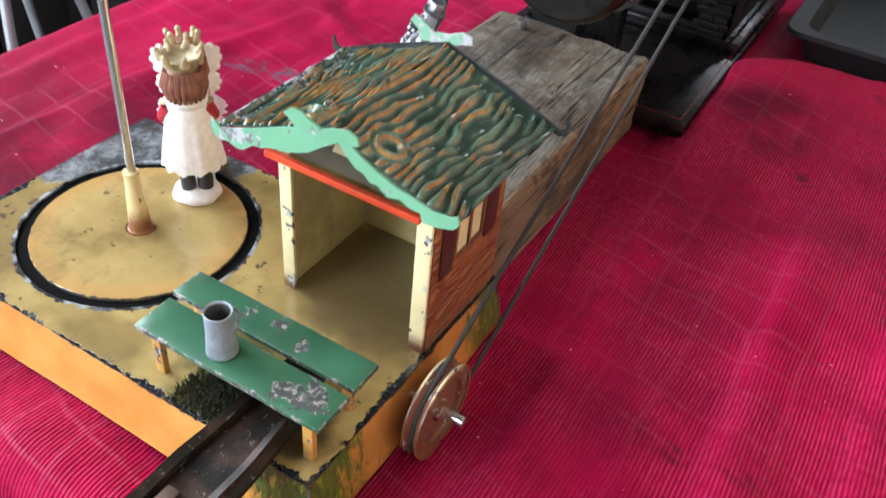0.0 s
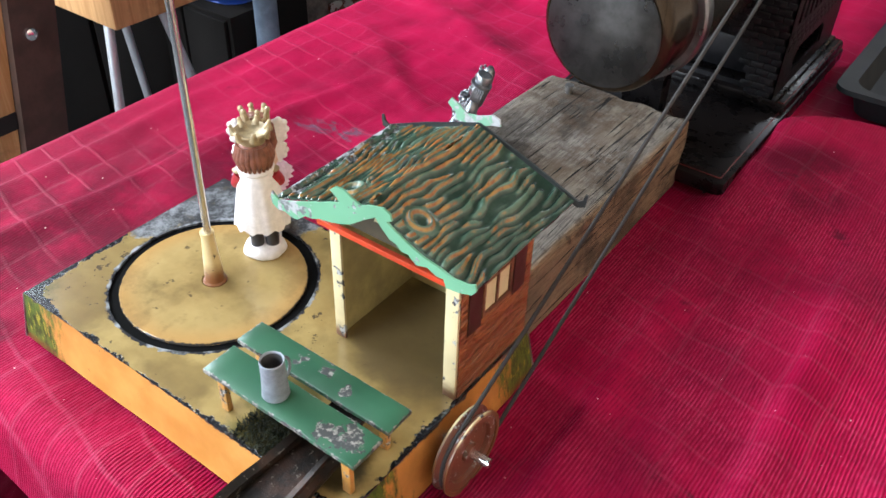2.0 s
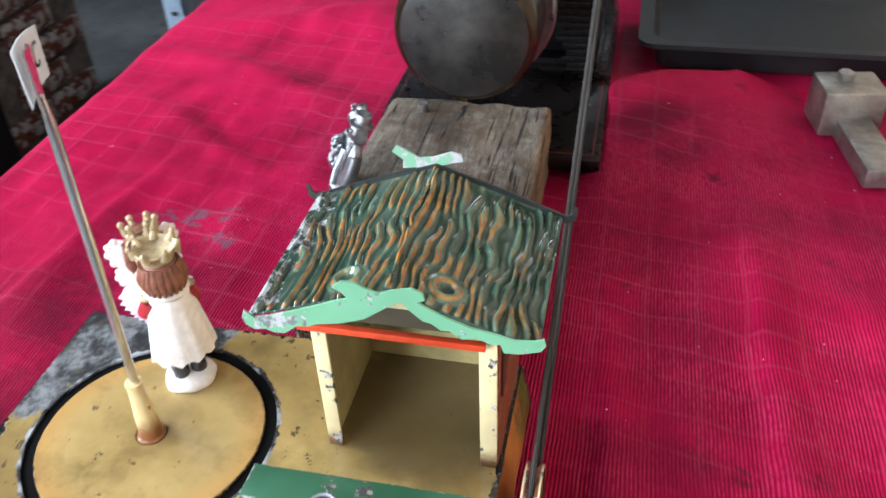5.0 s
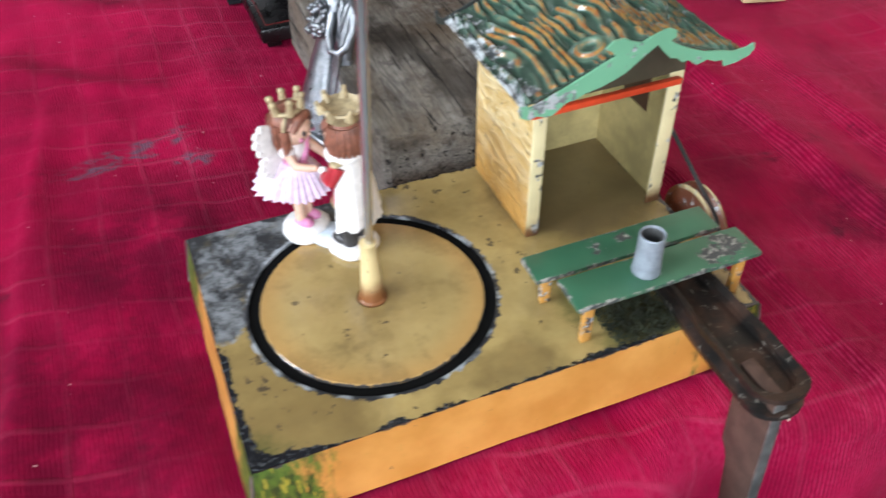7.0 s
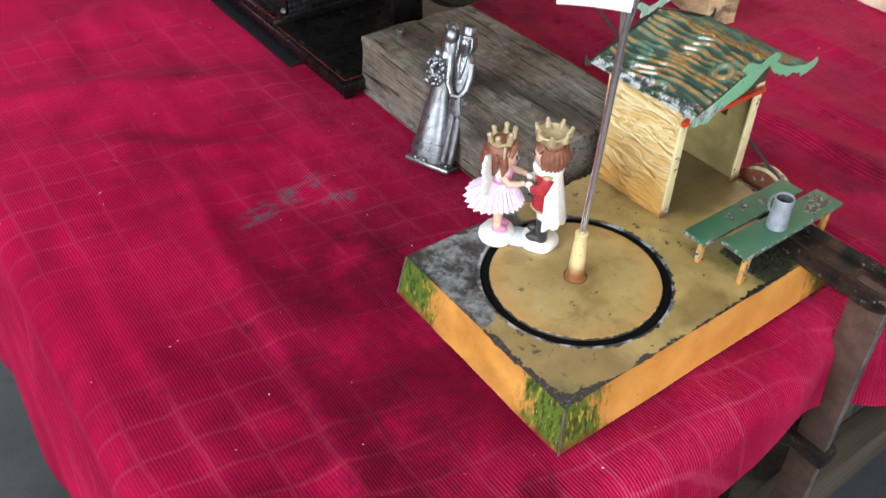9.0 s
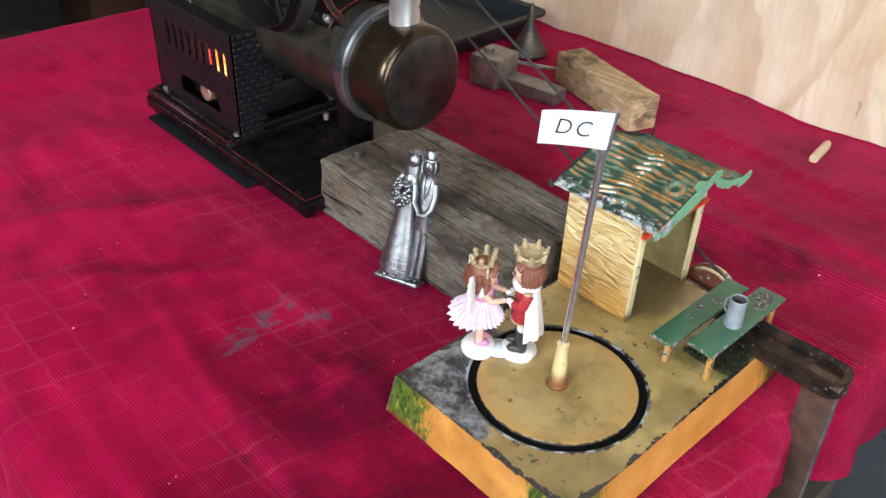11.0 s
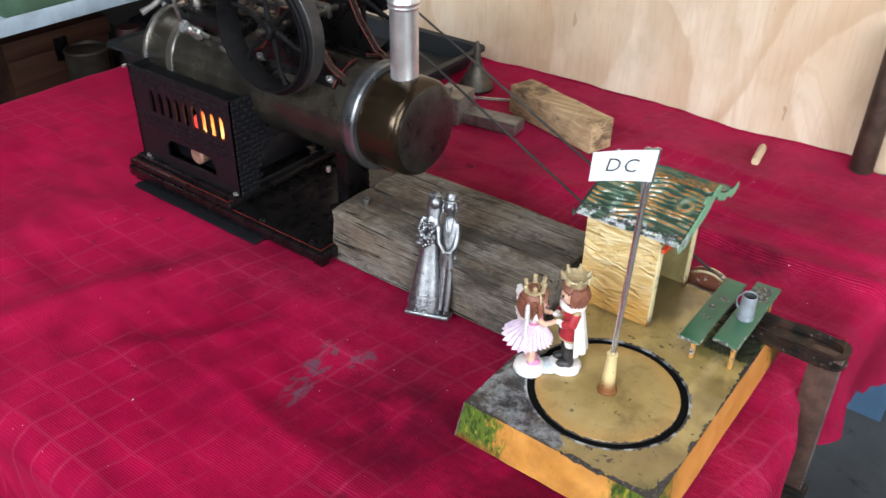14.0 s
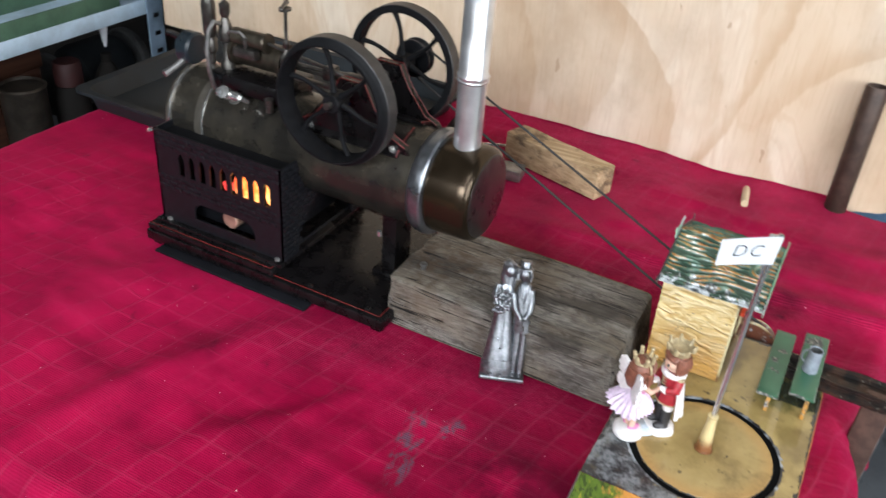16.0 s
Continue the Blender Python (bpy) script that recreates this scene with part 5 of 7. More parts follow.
g.lathe([(0.0, -0.154), (0.012, -0.154), (0.0135, -0.150), (0.0135, -0.140), (0.012, -0.136), (0.0, -0.136)], (0.004, 0.020, 0), "Z", 20, 0, m)
part("sliding_jaw", g, M_IRON, clamp, "black iron sliding jaw")
g = Geo()
random.seed(4)
for i in range(2200):
    x, y = 0.150 + random.random() * 0.030, 0.0015 + random.random() * 0.033
    h = 0.0006 + 0.0030 * random.random() ** 2
    a = random.random() * 6.28
    g.add([(x + 0.0004 * math.cos(a), y + 0.0004 * math.sin(a), BZ), (x - 0.0004 * math.cos(a), y - 0.0004 * math.sin(a), BZ), (x + random.uniform(-0.002, 0.002), y + random.uniform(-0.002, 0.002), BZ + h)], [(0, 1, 2)])
single("moss_tuft", g, M_MOSS, "dry dark moss caked round the clamp", "moss", kind="stuff", sharp=180)

# ---- weathered timber block ----
g = Geo()
t = bmesh.new()
bmesh.ops.create_cube(t, size=1)
bmesh.ops.bevel(t, geom=t.edges[:], offset=0.035, segments=2, affect="EDGES", profile=0.5)
bmesh.ops.subdivide_edges(t, edges=[e for e in t.edges if e.calc_length() > 0.4], cuts=28, use_grid_fill=True)
for v in t.verts:
    x, y, z = v.co.x + 0.5, v.co.y + 0.5, v.co.z + 0.5
    px, py, pz = 0.1015 + x * 0.1055, 0.146 + y * 0.206, 0.0005 + z * 0.0495
    end = max(0.0, 1 - min(y, 1 - y) / 0.12)
    s = noise.noise(Vector((px * 45, py * 7, pz * 45))) * 0.0016 + noise.noise(Vector((px * 160, py * 24, pz * 160))) * 0.0007
    px += s * (1 if x > 0.5 else -1) * 0.8
    if z > 0.3:
        pz += s - 0.0012 * end * abs(noise.noise(Vector((px * 60, 1.0, 2.0))))
    py += (0.5 - y) * 0 + (0.006 * (z - 0.5) if y < 0.3 else 0.002 * noise.noise(Vector((px * 60, 5, pz * 60))))
    v.co = (px, py, max(0.0003, pz))
g.take(t)
block = thing("timber_block", (0.155, 0.248, 0), "grey weathered offcut of timber lying on the cloth", "wood block")
part("body", g, M_OLDWOOD, block)
g = Geo()
g.lathe([(0.0, 0.0485), (0.0022, 0.0485), (0.0022, 0.0545), (0.0032, 0.0548), (0.0030, 0.0562), (0.0, 0.0565)], (0.1265, 0.331, 0), "Z", 12)
part("nail", g, M_DULL, block, "bent nail head")

# ---- pewter couple leaning on the block ----
g = Geo()
g.box(-0.0085, 0.0070, -0.0150, 0.0195, 0.0, 0.0035, 0.0012)
g.lathe([(0.0128, 0.003), (0.0130, 0.008), (0.0120, 0.013), (0.0092, 0.034), (0.0056, 0.055), (0.0062, 0.060), (0.0066, 0.066), (0.0045, 0.072), (0.0020, 0.076)], (0, 0.0065, 0), seg=24, scale=(0.62, 1.0))
for z, r in ((0.0085, 0.0130), (0.0150, 0.0119)):
    g.tube([(0.62 * r * math.cos(a), 0.0065 + r * math.sin(a), z) for a in [2 * math.pi * i / 28 for i in range(29)]], 0.00055, 6)
for i in range(18):
    a = math.pi * (0.5 + i / 17)
    g.tube([(0.0079 * math.cos(a), 0.0065 + 0.0127 * math.sin(a), 0.0105), (0.0078 * math.cos(a + 0.07), 0.0065 + 0.0124 * math.sin(a + 0.07), 0.0130)], 0.0005, 5)
# shoes under the hem, shawl and puffed sleeve
for s in (-1, 1):
    g.ball((-0.0078, 0.0075 + s * 0.0034, 0.0046), (0.0030, 0.0022, 0.0017), seg=8, rings=6)
g.tube([(-0.0010, 0.0122, 0.0705), (-0.0035, 0.0145, 0.0640), (-0.0068, 0.0118, 0.0575)], [0.0026, 0.0027, 0.0016], 10)
for i in range(22):
    a = math.pi * (-0.42 + 0.84 * i / 21)
    g.tube([(0.0042 * math.cos(a), 0.0056 + 0.0050 * math.sin(a), 0.0850), (0.0052 * math.cos(a), 0.0058 + 0.0058 * math.sin(a), 0.0770), (0.0046 * math.cos(a), 0.0060 + 0.0052 * math.sin(a), 0.0690)], [0.0005, 0.0007, 0.0004], 5)
# coat tails, lapels, buttons and locks of the man
for s in (-1, 1):
    g.tube([(0.0010, -0.0080 + s * 0.0042, 0.046), (0.0016, -0.0086 + s * 0.0050, 0.034), (0.0022, -0.0088 + s * 0.0046, 0.022)], [0.0026, 0.0022, 0.0007], 8)
    g.tube([(-0.0026, -0.0070 + s * 0.0022, 0.0730), (-0.0044, -0.0074 + s * 0.0018, 0.0660), (-0.0042, -0.0076 + s * 0.0004, 0.0590)], [0.0008, 0.0011, 0.0005], 6)
    for i in range(5):
        g.tube([(0.0010 - 0.0012 * i + 0.002, -0.0060 + s * 0.0043, 0.0840), (0.0012 - 0.0012 * i + 0.002, -0.0060 + s * 0.0052, 0.0790), (0.0010 - 0.0012 * i + 0.002, -0.0060 + s * 0.0042, 0.0750)], [0.0006, 0.0010, 0.0005], 5)
for i in range(5):
    g.ball((-0.0046, -0.0074, 0.0700 - 0.0036 * i), 0.0006, seg=6, rings=5)
g.slab([(-0.0062, -0.0120, 0.0490), (-0.0066, -0.0090, 0.0500), (-0.0060, -0.0108, 0.0370), (-0.0056, -0.0140, 0.0390)], (0.0012, 0, 0))
g.ball((-0.0005, 0.0054, 0.0815), (0.0047, 0.0047, 0.0054))
g.lathe([(0.0048, 0.0), (0.0055, 0.010), (0.0050, 0.016), (0.0042, 0.0205), (0.0020, 0.023)], (0.0012, 0.0062, 0.066), seg=16, scale=(0.8, 1.05))
for i in range(9):
    a = 2 * math.pi * i / 9
    g.ball((-0.0005 + 0.0038 * math.cos(a), 0.0060 + 0.0042 * math.sin(a), 0.0865), 0.0009, seg=6, rings=5)
random.seed(8)
for i in range(60):
    g.ball((-0.0068 + random.uniform(-0.0018, 0.002), 0.0085 + random.uniform(-0.0065, 0.0060), 0.060 + random.uniform(-0.009, 0.008)), random.uniform(0.0011, 0.0020), seg=7, rings=5)
for s in (-1, 1):
    g.tube([(-0.001, -0.0085 + s * 0.0026, 0.003), (0.000, -0.0085 + s * 0.0025, 0.020), (0.0, -0.008 + s * 0.0022, 0.044)], [0.0024, 0.0026, 0.0034], 10)
    g.ball((-0.0028, -0.0085 + s * 0.0027, 0.0045), (0.0042, 0.0018, 0.0014), seg=8, rings=5)
g.lathe([(0.0048, 0.036), (0.0062, 0.040), (0.0060, 0.052), (0.0068, 0.066), (0.0050, 0.0715), (0.0022, 0.075)], (0.0004, -0.0075, 0), seg=18, scale=(0.66, 1.0))
g.tube([(0.0, -0.0122, 0.069), (-0.0006, -0.0136, 0.061), (-0.0020, -0.0130, 0.053), (-0.0048, -0.0098, 0.0485), (-0.0068, -0.0055, 0.0490)], [0.0028, 0.0027, 0.0024, 0.0021, 0.0018], 12)
g.tube([(-0.0035, 0.0010, 0.066), (-0.0062, -0.0015, 0.055), (-0.0070, -0.0060, 0.050)], [0.0022, 0.0020, 0.0018], 8)
g.ball((-0.0068, -0.0062, 0.0490), (0.0020, 0.0024, 0.0020), seg=8, rings=6)
g.ball((-0.0002, -0.0060, 0.0800), (0.0047, 0.0045, 0.0054))
g.lathe([(0.0, 0.0835), (0.0060, 0.0835), (0.0060, 0.0845), (0.0040, 0.0850), (0.0045, 0.0895), (0.0038, 0.0900), (0.0, 0.0890)], (0.0004, -0.0060, 0), seg=16)
for y, z in ((0.0060, 0.0815), (-0.0072, 0.0800)):
    g.ball((-0.0044, y, z), (0.0010, 0.0008, 0.0012), seg=6, rings=5)
    for s in (-1, 1):
        g.ball((-0.0038, y + s * 0.0016, z + 0.0012), 0.0006, seg=6, rings=5)
bmesh.ops.scale(g.bm, vec=(1.05, 1.05, 1.12), verts=g.bm.verts[:])
couple = single("pewter_figurine", g, M_PEWTER, "silvery pewter wedding couple leaning against the timber", "figurine", sharp=70)
couple.matrix_basis = pose(0.0880, 0.2305, 0.0026, 0, 18.0, 21)

# ---- painted dancing couple on the track ----
g = Geo()
MATS = [M_WHITE, M_SKIN, M_PINK, M_LILAC, M_HAIR, M_COAT, M_BOOT, M_GOLD, M_BASEBLUE]
WH, SK, PK, LI, HA, CO, BO, GO, BA = range(9)


def mound(cx, rx, ry, h, mat, seed):
    """A low uneven plinth, in millimetres."""
    rings = ((0.0, 0.0), (0.98, 0.0), (1.06, 0.25 * h), (1.02, 0.62 * h), (0.84, 0.95 * h), (0.0, 1.04 * h))
    seg = 30
    verts, faces = [], []
    for q, z in rings:
        for i in range(seg):
            a = 2 * math.pi * i / seg
            r = q * (1 + 0.13 * noise.noise(Vector((1.6 * math.cos(a), 1.6 * math.sin(a), seed))))
            verts.append((cx + rx * r * math.cos(a), ry * r * math.sin(a), z))
    for j in range(len(rings) - 1):
        for i in range(seg):
            k = (i + 1) % seg
            faces.append((j * seg + i, j * seg + k, (j + 1) * seg + k, (j + 1) * seg + i))
    g.add(verts, faces, mat)


def hoop(cx, cy, rx, ry, z, r, mat, tilt=0.0):
    g.tube([(cx + rx * math.cos(2 * math.pi * i / 24), cy + ry * math.sin(2 * math.pi * i / 24), z + tilt * math.cos(2 * math.pi * i / 24)) for i in range(24)], r, 8, mat, closed=True)


mound(-14.0, 11.0, 11.5, 7.5, WH, 1.0)
mound(0.0, 10.0, 8.0, 4.4, BA, 2.0)
mound(12.5, 12.0, 11.5, 5.4, WH, 3.0)
# princess, facing +x
for s in (-1, 1):
    g.tube([(-14, s * 3.2, 7.5), (-14, s * 3.2, 17), (-14, s * 3.4, 31)], [2.8, 2.7, 3.3], 10, SK)
    g.ball((-12.2, s * 3.5, 9.0), (5.2, 3.1, 2.9), PK, seg=12, rings=8)
verts, faces = [], []
NP = 52
for j, (r, z) in enumerate(((4.6, 47.0), (6.0, 43.5), (9.2, 38.5), (12.2, 33.5), (14.6, 28.8), (13.6, 28.2), (9.0, 31.5), (4.0, 36.0))):
    for i in range(NP):
        a = 2 * math.pi * i / NP
        back = max(0.0, -math.cos(a)) * min(1, j / 3)
        rr = r * (1 + (0.085 if i % 2 else -0.065) * min(1, j / 2)) * (1.0 + 0.42 * back) * (1 + 0.05 * noise.noise(Vector((2 * math.cos(a), 2 * math.sin(a), 5.0))))
        verts.append((-14.0 + rr * math.cos(a), rr * math.sin(a) * (1 + 0.22 * back), z + 3.4 * back * (j / 5) + 1.0 * noise.noise(Vector((3 * math.cos(a), 3 * math.sin(a), j * 0.2)))))
for j in range(7):
    for i in range(NP):
        q = (i + 1) % NP
        faces.append((j * NP + i, j * NP + q, (j + 1) * NP + q, (j + 1) * NP + i))
g.add(verts, faces, LI)
g.lathe([(0.0, 41.0), (5.0, 42.0), (5.4, 46.5), (6.4, 52.0), (5.0, 55.5), (2.6, 58.0)], (-14.0, 0, 0), seg=20, mat=WH, scale=(0.85, 1.0))
hoop(-14.0, 0, 4.9, 5.6, 45.0, 1.1, PK)
g.tube([(-10.2, 4.6, 54.0), (-8.4, 1.2, 50.0), (-8.8, -2.4, 46.0)], [1.3, 1.5, 1.2], 8, PK)
g.ball((-8.2, -2.6, 45.2), (1.8, 2.6, 2.0), PK, seg=10, rings=7)
for s in (-1, 1):
    g.ball((-14.0, s * 6.4, 52.8), (3.8, 3.4, 3.6), WH, seg=12, rings=8)
    g.tube([(-13.5, s * 7.0, 52.0), (-8.5, s * 8.6, 47.2), (-1.6, s * 6.2, 46.5)], [2.4, 2.2, 1.8], 10, SK)
    g.ball((-0.6, s * 5.6, 46.6), (2.2, 1.8, 1.8), SK, seg=10, rings=7)
    # paired wings with scalloped rims
    for cy, cz, ry, rz, turn in ((9.0, 57.5, 7.4, 10.5, -28), (8.2, 45.5, 7.0, 7.6, -68)):
        m = pose(-21.0, s * cy, cz, s * turn, 0, s * 14)
        g.ball((0, 0, 0), (1.9, ry, rz), WH, m, 18, 12)
        for i in range(7):
            b = radians(-100 + 200 * i / 6)
            g.ball((0, s * 0.86 * ry * math.cos(b), 0.86 * rz * math.sin(b)), (1.5, 2.3, 2.3), WH, m, 8, 6)
g.ball((-13.0, 0, 62.6), (8.2, 8.0, 8.6), SK, seg=22, rings=14)
g.ball((-15.6, 0, 64.6), (8.4, 8.9, 8.8), HA, seg=22, rings=14)
g.tube([(-19.5, 0, 65.0), (-22.0, 0, 58.0), (-20.6, 0.6, 50.5), (-19.0, 0.4, 46.5)], [6.2, 5.4, 3.4, 1.2], 12, HA)
g.tube([(-8.8, -6.9, 64.5), (-7.2, -3.6, 69.0), (-7.0, 0.4, 70.2), (-7.4, 3.8, 68.6), (-8.8, 6.9, 64.5)], [1.6, 2.3, 2.5, 2.3, 1.6], 10, HA)
for s in (-1, 1):
    g.tube([(-12.4, s * 7.8, 65.0), (-11.4, s * 9.0, 58.0), (-13.0, s * 8.2, 51.5)], [2.6, 2.4, 1.0], 10, HA)
    for i in range(4):
        g.tube([(-16.0 - 1.9 * i, s * (8.4 - 1.3 * i), 67.0), (-16.8 - 2.0 * i, s * (8.8 - 1.5 * i), 58.0), (-16.6 - 1.6 * i, s * (7.2 - 1.4 * i), 50.5)], [1.5, 1.9, 0.7], 7, HA)
    g.ball((-5.15, s * 3.1, 62.8), (0.8, 1.0, 1.35), BO, seg=10, rings=7)
    g.ball((-5.7, s * 4.9, 60.2), (0.7, 1.3, 0.9), PK, seg=8, rings=6)
g.ball((-4.8, 0, 60.9), (0.9, 0.8, 0.8), SK, seg=8, rings=6)
g.tube([(-5.4, -1.1, 58.4), (-5.1, 0, 58.1), (-5.4, 1.1, 58.4)], 0.4, 6, PK)
# tiara and hair band
g.tube([(-12.0, 9.0 * math.cos(b), 64.0 + 9.4 * math.sin(b)) for b in [math.pi * i / 16 for i in range(17)]], 0.9, 8, GO)
hoop(-14.8, 0, 6.2, 6.4, 72.0, 1.1, GO, 0.6)
g.lathe([(0.0, 71.0), (6.0, 71.0), (5.4, 73.4), (0.0, 74.6)], (-14.8, 0, 0), seg=16, mat=HA)
for i in range(6):
    a = 2 * math.pi * i / 6 + 0.3
    c, q = math.cos(a), math.sin(a)
    g.tube([(-14.8 + 6.2 * c, 6.4 * q, 72.0), (-14.8 + 7.4 * c, 7.6 * q, 77.0 + 1.6 * c)], [2.1, 1.2], 7, GO)
    g.ball((-14.8 + 7.5 * c, 7.7 * q, 77.6 + 1.7 * c), 1.7, GO, seg=9, rings=7)
# prince, facing -x
for s in (-1, 1):
    g.tube([(14.0, s * 4.2, 21.0), (14.0, s * 3.8, 34.0)], [4.3, 5.0], 12, WH)
    g.tube([(13.6, s * 4.3, 5.2), (13.8, s * 4.3, 13.0), (14.0, s * 4.2, 22.6)], [3.9, 3.9, 4.6], 14, BO)
    g.ball((10.4, s * 4.6, 7.2), (6.4, 3.7, 3.2), BO, seg=14, rings=9)
g.lathe([(0.0, 29.0), (9.4, 29.2), (9.9, 30.4), (8.2, 38.5), (7.3, 44.0), (8.6, 52.5), (6.6, 57.0), (3.0, 59.0)], (14.0, 0, 0), seg=26, mat=CO, scale=(0.86, 1.04))
hoop(14.0, 0, 8.5, 10.2, 30.0, 0.7, GO)
hoop(14.0, 0, 6.4, 7.8, 43.8, 0.9, BO)
g.box(5.4, 6.6, -0.5, 0.5, 30.5, 43.0, 0.2, BO)
for z in (47.0, 49.8, 52.6):
    g.tube([(7.0, -2.8, z), (6.3, 0, z - 0.6), (7.0, 2.8, z)], 0.55, 6, GO)
hoop(13.6, 0, 7.0, 8.0, 57.0, 2.5, WH)
for s in (-1, 1):
    g.tube([(14.2, s * 8.2, 54.0), (11.4, s * 11.2, 47.0), (6.0, s * 7.0, 44.6)], [3.9, 3.7, 2.9], 12, CO)
    g.ball((5.4, s * 6.4, 44.6), (2.4, 2.9, 3.0), WH, seg=10, rings=7)
    g.ball((3.2, s * 4.4, 45.6), (2.6, 2.2, 2.0), WH, seg=10, rings=7)
    g.ball((14.0, s * 9.4, 56.2), (3.2, 3.6, 1.6), GO, seg=10, rings=7)
NC = 18
verts, faces = [], []
for j in range(10):
    v = j / 9
    loop = []
    for i in range(NC + 1):
        a = radians(-86 + 172 * i / NC)
        r = 8.4 + 6.4 * v ** 0.8 + 0.7 * math.sin(i * 1.9) * v
        loop.append((12.6 + r * math.cos(a), 1.06 * r * math.sin(a), 57.5 - 36.5 * v - 1.2 * math.cos(i * 1.9) * v))
    for i in range(NC, -1, -1):
        a = radians(-86 + 172 * i / NC)
        r = 7.0 + 6.4 * v ** 0.8 + 0.7 * math.sin(i * 1.9) * v
        loop.append((12.6 + r * math.cos(a), 1.06 * r * math.sin(a), 57.0 - 36.0 * v - 1.2 * math.cos(i * 1.9) * v))
    verts += loop
NL = 2 * (NC + 1)
for j in range(9):
    for i in range(NL):
        q = (i + 1) % NL
        faces.append((j * NL + i, j * NL + q, (j + 1) * NL + q, (j + 1) * NL + i))
for i in range(NC):
    o = 9 * NL
    faces.append((o + i, o + i + 1, o + NL - 2 - i, o + NL - 1 - i))
g.add(verts, faces, WH)
g.ball((13.0, 0, 66.2), (8.3, 8.3, 8.6), SK, seg=22, rings=14)
g.ball((15.2, 0, 68.0), (8.7, 9.1, 8.4), HA, seg=22, rings=14)
for i in range(15):
    a = radians(-118 + 236 * i / 14)
    c, q = math.cos(a), math.sin(a)
    g.tube([(14.6 + 6.6 * c, 7.2 * q, 73.0), (14.8 + 9.0 * c, 9.5 * q, 66.0), (14.4 + 8.0 * c, 8.6 * q, 58.8)], [2.0, 2.1, 0.8], 7, HA)
for i in range(7):
    y = -6.3 + 2.1 * i
    g.tube([(10.6, y * 0.9, 74.2), (6.2 + 0.045 * y * y, y, 71.4), (5.8 + 0.06 * y * y, y + 0.9, 68.4)], [1.7, 1.8, 0.6], 7, HA)
for s in (-1, 1):
    g.ball((4.95, s * 3.1, 66.4), (0.8, 1.0, 1.3), BO, seg=10, rings=7)
g.ball((4.6, 0, 64.2), (0.9, 0.8, 0.8), SK, seg=8, rings=6)
g.tube([(5.2, -1.1, 61.7), (4.9, 0, 61.3), (5.2, 1.1, 61.7)], 0.4, 6, PK)
g.lathe([(0.0, 74.2), (6.6, 74.0), (7.2, 74.8), (8.4, 78.6), (9.8, 80.4), (9.2, 81.2), (7.4, 79.0), (0.0, 78.4)], (14.2, 0, 0), seg=30, mat=GO)
for i in range(7):
    a = 2 * math.pi * i / 7 + 0.2
    c, q = math.cos(a), math.sin(a)
    g.tube([(14.2 + 8.6 * c, 8.6 * q, 79.0), (14.2 + 9.8 * c, 9.8 * q, 81.4), (14.2 + 10.6 * c, 10.6 * q, 83.0)], [2.6, 1.7, 0.9], 8, GO)
    g.ball((14.2 + 10.6 * c, 10.6 * q, 83.3), 1.2, GO, seg=8, rings=6)
bmesh.ops.scale(g.bm, vec=(0.001, 0.001, 0.001), verts=g.bm.verts[:])
dancers = single("dancing_figurine", g, MATS, "painted resin royal couple with gold crowns on a white base", "figurine", sharp=50)
dancers.matrix_basis = pose(0.0625, 0.1098, BZ + 0.0005, 0, 0, -46) @ Matrix.Scale(0.93, 4)

# ---- steam engine ----
EX, ECZ, ER = 0.1615, 0.1185, 0.0430
engine = thing("toy_steam_engine", (EX, 0.48, 0), "black and brass toy steam engine with lit firebox", "steam engine")
g = Geo()
g.box(0.0810, 0.2400, 0.3440, 0.6130, 0.0050, 0.0160, 0.002)
for fx in (0.0850, 0.2260):
    for fy in (0.3480, 0.5990):
        g.box(fx, fx + 0.010, fy, fy + 0.010, 0.0, 0.006, 0.001)
part("bedplate", g, M_BLACK, engine, "glossy black bedplate")
g = Geo()
g.box(0.0825, 0.2385, 0.4620, 0.6120, 0.0155, 0.0230, 0.0025)
g.box(0.0890, 0.2320, 0.4560, 0.6060, 0.0225, 0.0275, 0.0015)
part("plinth", g, M_BLACK, engine, "stepped black plinth under the firebox")
for z, x0, x1, y0, y1 in ((0.0163, 0.0860, 0.2350, 0.3495, 0.6080), (0.0232, 0.0850, 0.2360, 0.4650, 0.6095)):
    loop = [(x0, y0, z), (x1, y0, z), (x1, y1, z), (x0, y1, z)]
    for a, b in zip(loop, loop[1:] + loop[:1]):
        g = Geo()
        g.tube([a, b], 0.00042, 6)
        part("red_lining", g, M_LINE, engine, "thin dull red lining")
g = Geo()
g.box(0.0725, 0.1000, 0.4200, 0.5950, 0.0006, 0.0030, 0.0005)
single("dark_sheet", g, M_SLATE, "strip of dark sheet under the engine", "sheet")

# firebox
FX0, FX1, FY0, FY1, FZ0, FZ1 = 0.0945, 0.2285, 0.4570, 0.6010, 0.0270, 0.1210
firebox = part("firebox", (lambda q: (q.box(FX0 + 0.006, FX1 - 0.006, FY0 + 0.006, FY0 + 0.007, FZ0, FZ0 + 0.004), q)[1])(Geo()), M_CAST, engine, "cast iron firebox with brick pattern")


